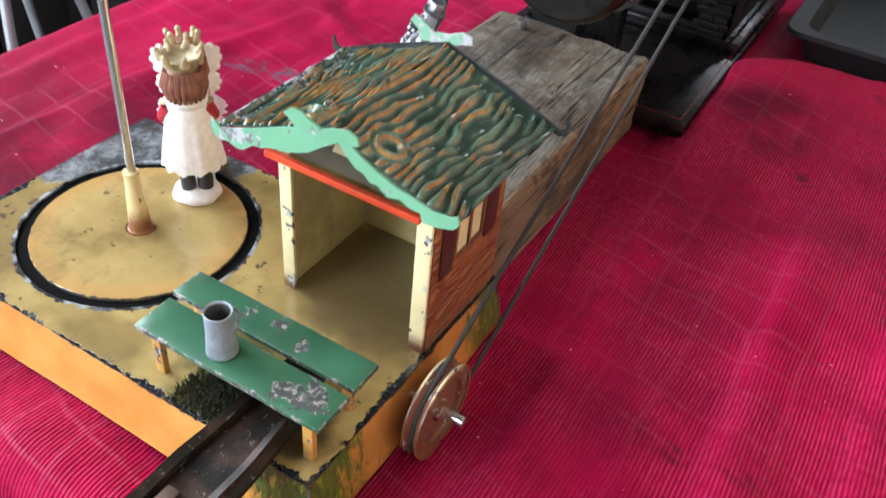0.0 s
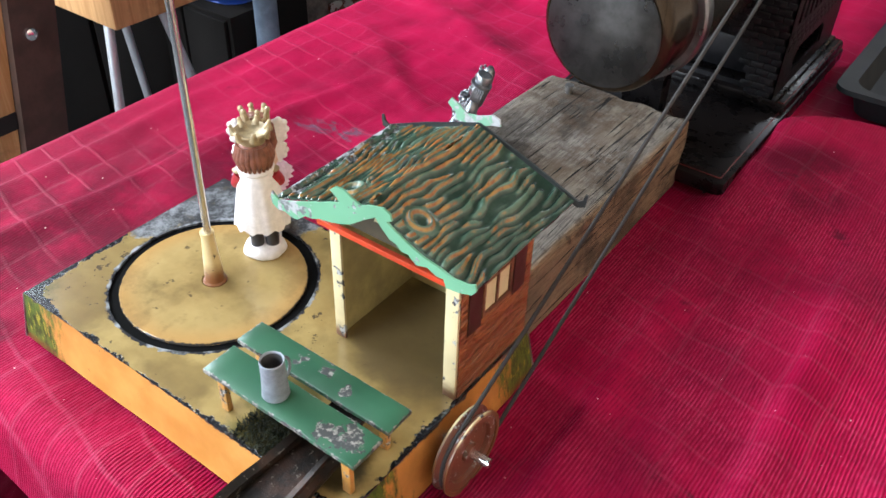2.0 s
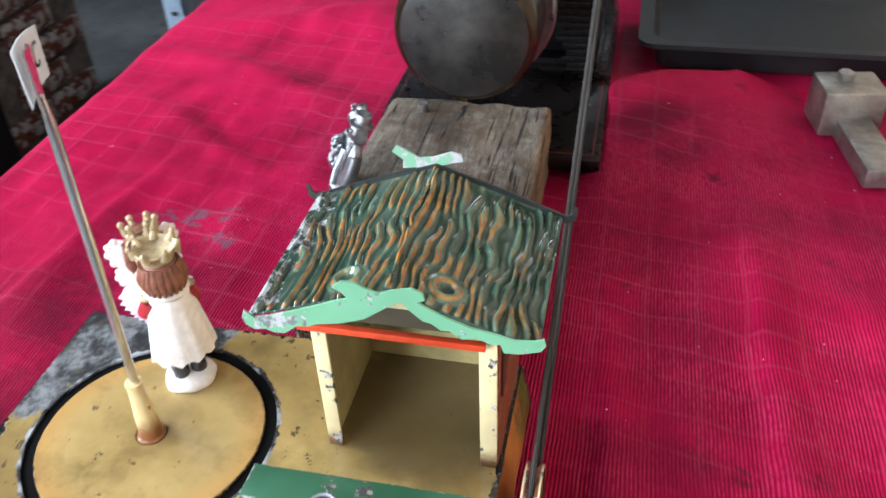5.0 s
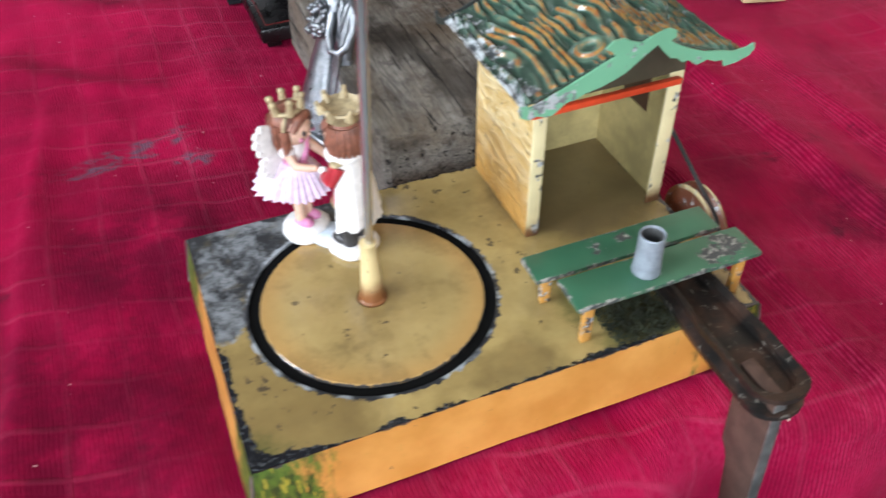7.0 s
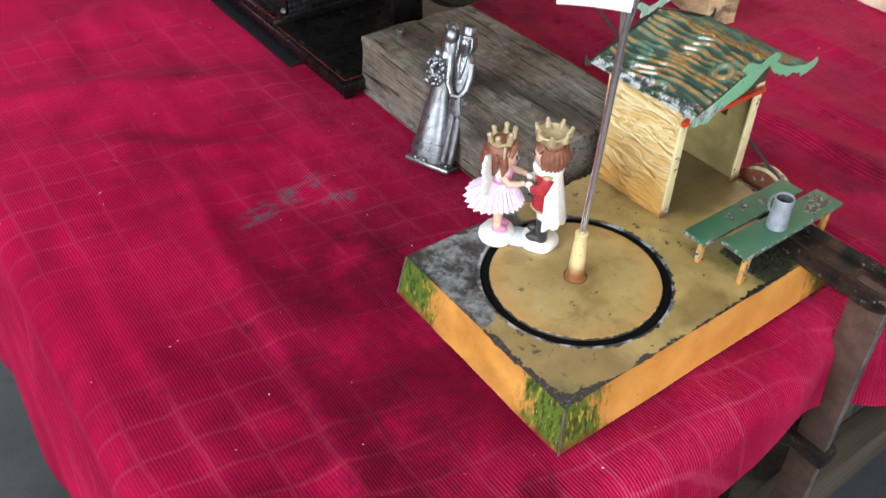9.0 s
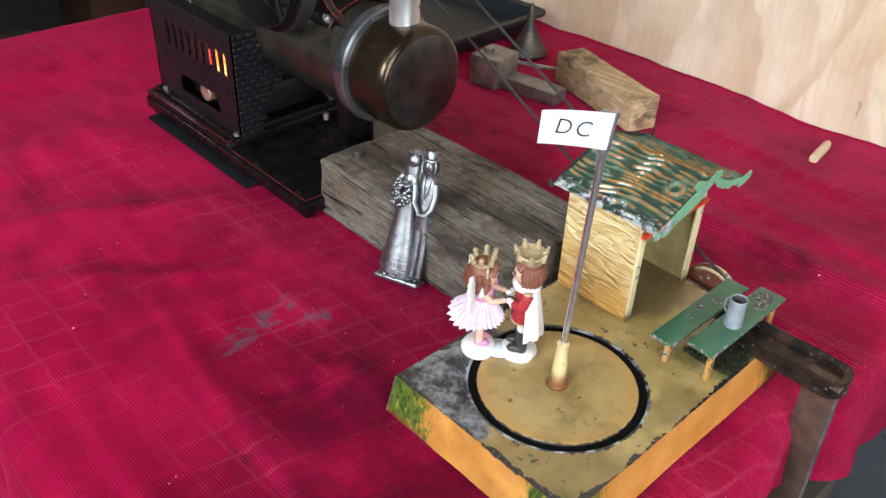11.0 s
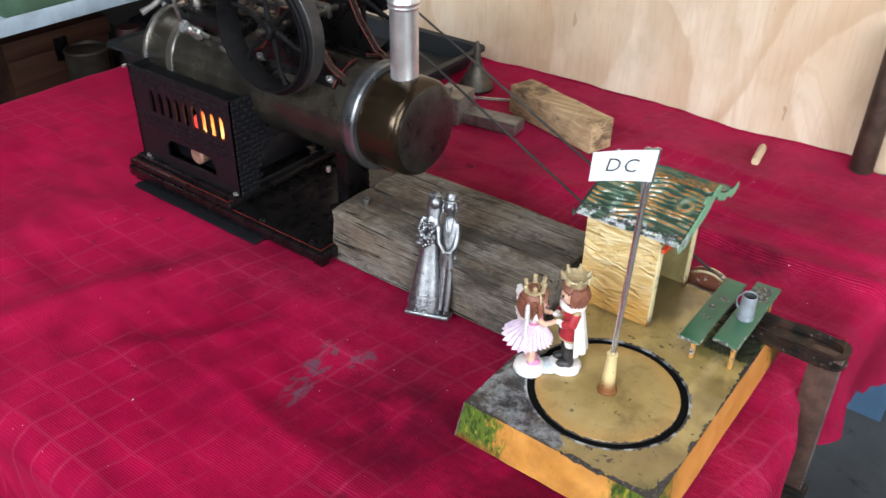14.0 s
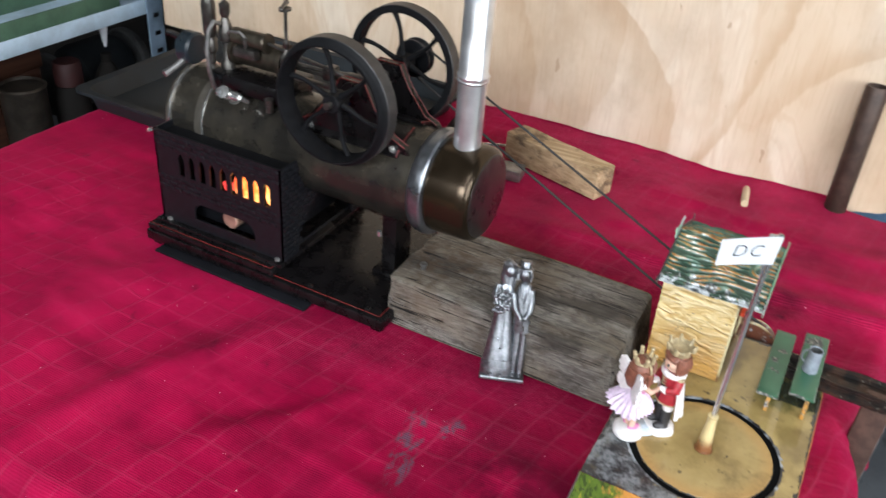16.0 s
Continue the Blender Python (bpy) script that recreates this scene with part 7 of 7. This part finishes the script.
g = Geo()
m = pose(0.4545, 0.333, 0, 0, 0, -17)
g.box(-0.0165, 0.0165, -0.068, 0.068, 0.0008, 0.0355, 0.0012, 0, m)
bmesh.ops.subdivide_edges(g.bm, edges=[e for e in g.bm.edges if e.calc_length() > 0.02], cuts=6)
for v in g.bm.verts:
    v.co += Vector((wob(v.co.x, v.co.y, v.co.z, 70, 0.0012), 0, wob(v.co.y, v.co.z, v.co.x, 70, 0.0009) if v.co.z > 0.01 else 0))
single("wood_offcut", g, M_OFFCUT, "pale sawn wood offcut with knots and dark stains", "wood block")
g = Geo()
m = pose(0.405, 0.446, 0, 0, 0, 8)
g.box(-0.021, 0.021, -0.018, 0.018, 0.0008, 0.034, 0.002, 0, m)
vise = thing("machine_block", (0.405, 0.44, 0), "dull steel block with a flat bar beside the wood", "metal block")
part("body", g, plain("machined_steel", (0.30, 0.28, 0.25), 0.42, 0.8, var=0.4, scale=60), vise)
g = Geo()
g.box(-0.011, 0.013, -0.086, -0.017, 0.0012, 0.015, 0.0015, 0, m)
part("bar", g, M_DULL, vise, "flat dull steel bar")
g = Geo()
g.lathe([(0.0, 0.033), (0.0058, 0.033), (0.0058, 0.0385), (0.003, 0.040), (0.0, 0.040)], (0.402, 0.452, 0), "Z", 6)
part("screw_head", g, M_DULL, vise, "hexagon screw head")
g = Geo()
g.tube([(0.436, 0.500, 0.0030), (0.462, 0.458, 0.0032), (0.486, 0.408, 0.0032)], 0.0022, 10)
single("steel_rod", g, M_STEEL, "thin bright steel rod lying on the cloth", "rod")
g = Geo()
g.lathe([(0.0, 0.0006), (0.0225, 0.0006), (0.0230, 0.0030), (0.0215, 0.0060), (0.0160, 0.0140), (0.0085, 0.0280), (0.0055, 0.0360), (0.0050, 0.0420), (0.0028, 0.0560), (0.0022, 0.0600), (0.0, 0.0602)], (0.4970, 0.4780, 0), "Z", 26)
single("oil_can", g, plain("old_tin_can", (0.105, 0.092, 0.075), 0.45, 0.7, var=0.5, scale=70), "small conical old oil can with a spout", "oil can")
g = Geo()
m = pose(0.527, 0.125, 0.0050, 0, 90, 8) @ Matrix.Scale(0.82, 4)
g.lathe([(0.0, -0.025), (0.0058, -0.025), (0.0064, -0.023), (0.0066, 0.018), (0.0052, 0.0245), (0.0030, 0.0255), (0.0, 0.0255)], (0, 0, 0), "Z", 14, 0, m, (1, 0.8))
single("wooden_peg", g, fresh_wood("peg_wood", (0.50, 0.36, 0.22), (0.66, 0.52, 0.35), 0, 300), "short split piece of pale dowel", "wood piece")

# ---- beyond the table: shelves ----
shelf = thing("steel_shelf", (0.25, 1.35, -0.78), "pale blue steel shelving crowded with dark tools", "shelf")
for z in (-0.36, 0.010, 0.36):
    g = Geo()
    g.box(-0.55, 0.640, 1.140, 1.560, z - 0.003, z + 0.000)
    g.box(-0.55, 0.640, 1.136, 1.140, z - 0.020, z + 0.005, 0.001)
    part("shelf_board", g, M_SHELFEDGE, shelf, "pale blue shelf with a folded edge")
for x in (-0.53, 0.608):
    for y in (1.132,):
        g = Geo()
        g.box(x - 0.002, x + 0.034, y, y + 0.003, -0.78, 0.75)
        g.box(x + 0.031, x + 0.034, y, y + 0.034, -0.78, 0.75)
        up = part("upright", g, M_SHELFPOST, shelf, "perforated blue-grey upright")
        g = Geo()
        for i in range(60):
            z = -0.70 + 0.031 * i
            g.box(x + 0.010, x + 0.022, y - 0.0006, y, z, z + 0.007)
        tagged(part("slot", g, M_BLACK, up, "row of dark slots"), kind="stuff")


def loose(name, boxes, mat, label, cat, m):
    g = Geo()
    for b in boxes:
        g.box(*b, 0.004, 0, m)
    return single(name, g, mat, label, cat)


tray = thing("tool_tray", (0.405, 1.197, 0.0005), "open dull green metal tray with spanners in it", "tool tray")
g = Geo()
g.box(0.256, 0.560, 1.1425, 1.252, 0.0005, 0.0035, 0.001)
part("tray_floor", g, M_GREENBOX, tray)
for b in ((0.256, 0.560, 1.1425, 1.1460), (0.256, 0.560, 1.2485, 1.2520), (0.256, 0.2595, 1.1462, 1.2483), (0.5565, 0.560, 1.1462, 1.2483)):
    g = Geo()
    g.box(b[0], b[1], b[2], b[3], 0.0036, 0.0385, 0.001)
    part("tray_wall", g, M_GREENBOX, tray)


def spanner(x, y, turn, length):
    """An open-ended spanner lying in the tray."""
    g = Geo()
    m = pose(x, y, 0.0037, 0, 0, turn)
    h = length / 2
    g.box(-h, h, -0.0042, 0.0042, 0.0, 0.0042, 0.0012, 0, m)
    for e in (-1, 1):
        jaw = [(e * (h - 0.004), -0.005), (e * (h + 0.006), -0.0115), (e * (h + 0.018), -0.0105), (e * (h + 0.019), -0.0055), (e * (h + 0.009), -0.0045), (e * (h + 0.009), 0.0045), (e * (h + 0.019), 0.0055), (e * (h + 0.018), 0.0105), (e * (h + 0.006), 0.0115), (e * (h - 0.004), 0.005)]
        g.slab([(p, q, 0.0) for p, q in jaw], (0, 0, 0.0055), 0, m)
    single("spanner", g, M_DULL, "worn steel open-ended spanner in the green tray", "spanner", "spanners in the tray")


for x, y, turn, length in ((0.330, 1.205, 12, 0.085), (0.420, 1.185, -24, 0.080), (0.500, 1.215, 30, 0.060)):
    spanner(x, y, turn, length)
loose("tool_case", [(-0.15, 0.15, -0.09, 0.09, 0, 0.055), (-0.15, 0.15, -0.09, 0.09, 0.058, 0.085), (-0.025, 0.025, -0.098, -0.09, 0.038, 0.07)], M_GREENBOX, "green metal box on the shelf", "tool case", pose(0.02, 1.27, 0.0005, 0, 0, -5))
loose("wood_scrap", [(-0.03, 0.03, -0.05, 0.05, 0, 0.07)], M_STOOL, "orange wood scrap on the shelf", "wood block", pose(0.180, 1.205, 0.0005, 0, 0, 15))
chest = thing("wooden_chest", (0.385, 1.325, -0.36), "dark brown wooden chest on the lower shelf", "chest")
M_CHEST = fresh_wood("dark_chest_wood", (0.045, 0.017, 0.010), (0.085, 0.034, 0.020), 0, 60)
g = Geo()
g.box(0.290, 0.480, 1.262, 1.410, -0.3598, -0.095, 0.003)
part("body", g, M_CHEST, chest)
g = Geo()
g.box(0.286, 0.484, 1.258, 1.414, -0.0945, -0.062, 0.004)
part("lid", g, M_CHEST, chest)
g = Geo()
g.box(0.372, 0.396, 1.2545, 1.2578, -0.115, -0.075, 0.001)
part("clasp", g, M_BLACK, chest, "dark clasp")
random.seed(12)
for i in range(9):
    x = -0.42 + i * 0.083
    h = random.uniform(0.10, 0.22)
    g = Geo()
    r = random.uniform(0.025, 0.045)
    kind = i % 3
    m = pose(x, 1.20 + random.uniform(0, 0.12), -0.359, 0, 0, random.uniform(0, 90))
    if kind == 0:
        g.lathe([(0.0, 0.0), (r, 0.0), (r, h * 0.7), (r * 0.5, h * 0.85), (r * 0.45, h), (0.0, h)], (0, 0, 0), "Z", 20, 0, m)
        single("bottle", g, M_TRAY, "dark oil bottle on the lower shelf", "bottle", "shelf clutter")
    elif kind == 1:
        g.box(-r, r, -r * 1.3, r * 1.3, 0, h, 0.004, 0, m)
        g.box(-r * 0.6, r * 0.6, -r, r, h, h + 0.02, 0.004, 0, m)
        single("tin_box", g, M_POST, "dark brown tin on the lower shelf", "tin", "shelf clutter")
    else:
        g.lathe([(0.0, 0.0), (r, 0.0), (r, h * 0.4), (r * 0.8, h * 0.42), (r * 0.8, h * 0.5), (0.0, h * 0.5)], (0, 0, 0), "Z", 20, 0, m)
        single("jar", g, M_IRON, "dark rusty jar on the lower shelf", "jar", "shelf clutter")

grinder = thing("bench_grinder", (0.62, 1.29, -0.36), "black cast bench grinder on the lower shelf", "grinder")
g = Geo()
g.box(0.52, 0.70, 1.22, 1.36, -0.3598, -0.335, 0.006)
g.box(0.575, 0.645, 1.25, 1.33, -0.336, -0.19, 0.012)
part("base", g, M_NEARBLACK, grinder)
g = Geo()
g.lathe([(0.0, 0.545), (0.030, 0.545), (0.052, 0.560), (0.055, 0.575), (0.055, 0.650), (0.050, 0.665), (0.0, 0.668)], (0, 1.29, -0.145), "X", 28)
part("motor", g, M_TRAY, grinder)
for x in (0.515, 0.690):
    g = Geo()
    g.lathe([(0.0, -0.010), (0.052, -0.010), (0.056, -0.006), (0.056, 0.006), (0.052, 0.010), (0.0, 0.010)], (x, 1.29, -0.145), "X", 32)
    part("wheel", g, M_MUGIN, grinder, "dark grey grinding wheel")
bottle = thing("oil_bottle", (0.500, 1.19, -0.36), "tall dark oil bottle on the lower shelf", "bottle")
g = Geo()
g.lathe([(0.0, -0.3598), (0.026, -0.3598), (0.028, -0.355), (0.028, -0.130), (0.014, -0.098), (0.009, -0.090), (0.0, -0.089)], (0.556, 1.19, 0), "Z", 22)
part("body", g, M_NEARBLACK, bottle)
g = Geo()
g.lathe([(0.0, -0.0890), (0.0085, -0.0890), (0.0085, -0.0760), (0.0, -0.0755)], (0.556, 1.19, 0), "Z", 16)
part("cap", g, M_NEARBLACK, bottle)
brush = thing("hanging_brush", (0.533, 1.16, -0.003), "white tapered plastic handle hung under the shelf", "brush")
g = Geo()
g.lathe([(0.0, -0.0520), (0.0022, -0.0515), (0.0040, -0.0400), (0.0072, -0.0180), (0.0078, -0.0100), (0.0055, -0.0062), (0.0, -0.0060)], (0.533, 1.16, 0), "Z", 16)
part("handle", g, M_PAPER, brush)
g = Geo()
g.cyl((0.533, 1.16, -0.0065), (0.533, 1.16, -0.0028), 0.0012, seg=8)
part("hook", g, M_DULL, brush)
drum = thing("paint_tin", (0.395, 1.20, -0.36), "tall grey-brown tin on the lower shelf", "tin")
g = Geo()
g.lathe([(0.0, -0.3598), (0.034, -0.3598), (0.035, -0.355), (0.035, -0.090), (0.037, -0.086), (0.034, -0.083), (0.033, -0.088), (0.0, -0.088)], (0.395, 1.20, 0), "Z", 28)
part("body", g, plain("grey_brown_tin", (0.06, 0.048, 0.038), 0.45, 0.5, var=0.5, scale=30), drum)
tin = thing("spray_can", (0.475, 1.19, -0.36), "dark can with a dull red cap on the lower shelf", "can")
g = Geo()
g.lathe([(0.0, -0.3598), (0.028, -0.3598), (0.029, -0.355), (0.029, -0.120), (0.022, -0.105), (0.0, -0.104)], (0.475, 1.19, 0), "Z", 24)
part("body", g, M_NEARBLACK, tin)
g = Geo()
g.lathe([(0.0225, -0.1040), (0.0225, -0.072), (0.020, -0.066), (0.0, -0.065)], (0.475, 1.19, 0), "Z", 20)
part("cap", g, plain("dark_red_cap", (0.030, 0.005, 0.005), 0.6), tin, "dull red cap")

# ---- beyond the table: stool and wall ----
stool = thing("wooden_stool", (-0.99, 0.77, -0.78), "thick pale wooden stool on thin steel legs", "stool")
g = Geo()
g.box(-1.262, -0.962, 0.687, 0.882, -0.335, -0.125, 0.006)
part("seat", g, M_STOOLSEAT, stool, "thick block of pale varnished wood")
for x, y, bx, by in ((-1.003, 0.700, -0.915, 0.600), (-0.975, 0.800, -0.945, 0.905), (-1.220, 0.705, -1.290, 0.610), (-1.220, 0.860, -1.290, 0.950)):
    g = Geo()
    g.cyl((x, y, -0.335), (bx, by, -0.779), 0.0095, seg=14)
    part("leg", g, plain("pale_steel_leg", (0.62, 0.64, 0.66), 0.4, 0.5, var=0.1, scale=30), stool, "pale round steel leg")
post = thing("steel_post", (-0.91, 0.45, -0.78), "brown painted steel post with a bolt", "post")
g = Geo()
g.slab([(-0.925, y, z) for y, z in ((0.388, -0.7795), (0.468, -0.7795), (0.655, 0.35), (0.575, 0.35))], (0.012, 0, 0))
g.slab([(-0.975, y, z) for y, z in ((0.388, -0.7795), (0.400, -0.7795), (0.587, 0.35), (0.575, 0.35))], (0.050, 0, 0))
part("flange", g, M_POST, post)
g = Geo()
g.lathe([(0.0, 0.0), (0.010, 0.0), (0.010, 0.005), (0.006, 0.008), (0.0, 0.009)], (-0.913, 0.506, -0.262), "X", 14)
part("bolt", g, M_STEEL, post, "round bright bolt head")
board = thing("strapped_board", (-0.95, 0.36, -0.78), "leaning pine board bound with a black strap", "board")
g = Geo()
g.slab([(-0.96, y, z) for y, z in ((0.27, -0.7795), (0.385, -0.7795), (0.560, 0.25), (0.445, 0.25))], (0.030, 0, 0))
part("board", g, M_STOOL, board)
g = Geo()
g.slab([(-0.962, y, z) for y, z in ((0.330, -0.415), (0.448, -0.415), (0.452, -0.385), (0.334, -0.385))], (0.034, 0, 0))
part("strap", g, M_STRAP, board, "black strap")
wallb = thing("brick_pier", (-1.25, 1.6, -0.78), "low pier of old brick with flaking limewash", "wall", kind="structure")
g = Geo()
g.box(-1.335, -1.215, 1.380, 1.815, -0.78, 0.0)
part("mortar_core", g, M_LIMEWASH, wallb, "flaking pale mortar")
g = Geo()
g.box(-0.095, 0.095, -0.004, 0.012, -0.030, 0.030, 0.003)
first = part("brick", g, M_BRICK, wallb)
me = first.data
bpy.data.objects.remove(first)
random.seed(5)
for j in range(10):
    for i in range(5):
        z = -0.74 + j * 0.076
        y = 1.385 + (i - 0.5 * (j % 2)) * 0.200
        if y < 1.37 or y > 1.64 or random.random() < 0.04:
            continue
        ob = new("brick", me)
        ob.parent = wallb
        ob.matrix_parent_inverse = wallb.matrix_basis.inverted()
        ob.matrix_basis = pose(-1.215 + random.uniform(0, 0.006), y + 0.11, z + 0.035, 0, 0, 90 + 180)
g = Geo()
g.tube([(-1.02, 1.08, -0.78), (-1.01, 1.09, -0.50), (-1.02, 1.10, -0.30), (-1.05, 1.10, 0.10)], 0.026, 16)
single("grey_hose", g, M_BLUEPIPE, "grey-blue hose standing by the wall", "hose")
# added stand for the bag, coloured like the darkness around it
cup = thing("cupboard", (-1.21, 1.15, -0.78), "low near-black cupboard added under the blue bag", "cupboard")
g = Geo()
g.box(-1.36, -1.06, 1.03, 1.27, -0.78, -0.447, 0.004)
part("body", g, M_NEARBLACK, cup)
for x0, x1 in ((-1.350, -1.214), (-1.206, -1.070)):
    g = Geo()
    g.box(x0, x1, 1.018, 1.0298, -0.765, -0.455, 0.003)
    part("door", g, M_NEARBLACK, cup)
# added block: its near-black colour stands in for the dark behind the stool
cup = thing("cupboard", (-1.55, 0.98, -0.78), "tall near-black cupboard added for the dark behind the stool", "cupboard")
mc = pose(-1.55, 0.98, -0.78, 0, 0, 62)
g = Geo()
g.box(-0.42, 0.42, -0.20, 0.22, 0, 0.62, 0.004, 0, mc)
part("body", g, M_NEARBLACK, cup)
for x0, x1 in ((-0.41, -0.005), (0.005, 0.41)):
    g = Geo()
    g.box(x0, x1, -0.215, -0.2002, 0.02, 0.61, 0.003, 0, mc)
    part("door", g, M_NEARBLACK, cup)
g = Geo()


def bag(u, v):
    a = 2 * math.pi * u
    swell = (0.62 + 0.38 * math.sin(math.pi * min(1.0, v * 1.15 + 0.12))) * (1 + 0.10 * noise.noise(Vector((math.cos(a) * 2.2, math.sin(a) * 2.2, v * 4))))
    return (-1.165 + 0.085 * swell * math.cos(a), 1.120 + 0.070 * swell * math.sin(a), -0.4465 + 0.30 * v)


g.sheet(40, 16, bag)
g.slab([(-1.165 + 0.070 * math.cos(2 * math.pi * i / 20), 1.120 + 0.055 * math.sin(2 * math.pi * i / 20), -0.4465) for i in range(20)], (0, 0, 0.002))
single("blue_bag", g, M_BLUEPLASTIC, "bright blue crumpled plastic bag on the cupboard", "bag", sharp=180)

# ---- beyond the right end of the table ----
for x, y, tilt in ((1.165, -0.058, 5), (1.250, -0.081, 5), (1.315, -0.093, 6), (1.380, -0.106, 6)):
    g = Geo()
    m = pose(x, y, -0.7795, 0, tilt, 0)
    g.box(0.0, 0.020, 0.0, 0.52, 0.0, 0.62, 0.002, 0, m)
    single("painted_board", g, M_BLUEPANEL, "dull blue painted board leaning upright on the concrete floor", "board", "blue boards leaning in a row")
g = Geo()
g.box(1.488, 1.4995, -1.9, 1.0, -0.78, -0.30, 0.002)
single("baseboard", g, M_SKIRTING, "brown painted foot of the wall", "baseboard", kind="structure")
g = Geo()
g.tube([(0.634, 0.45, 0.010), (0.68, 0.20, -0.008), (0.74, -0.02, -0.025), (0.775, -0.13, -0.040), (0.90, -0.45, -0.18), (1.10, -0.95, -0.757)], 0.022, 14)
single("pale_pipe", g, plain("pale_blue_pipe", (0.34, 0.40, 0.46), 0.5, scale=30), "pale blue-grey pipe low behind the plywood", "pipe")

# ---- pressed bricks of the firebox front ----
brick_mesh = {}
for x, w, z in spots:
    key = round(w, 4)
    if key not in brick_mesh:
        g = Geo()
        g.box(0.0003, w - 0.0003, -0.0010, 0.0004, -row / 2 + 0.0005, row / 2 - 0.0005, 0.0005)
        ob = part("brick", g, M_CAST, None)
        brick_mesh[key] = ob.data
        bpy.data.objects.remove(ob)
    ob = new("brick", brick_mesh[key])
    ob.parent = firebox
    ob.matrix_basis = Matrix.Translation((x, FY0, z))
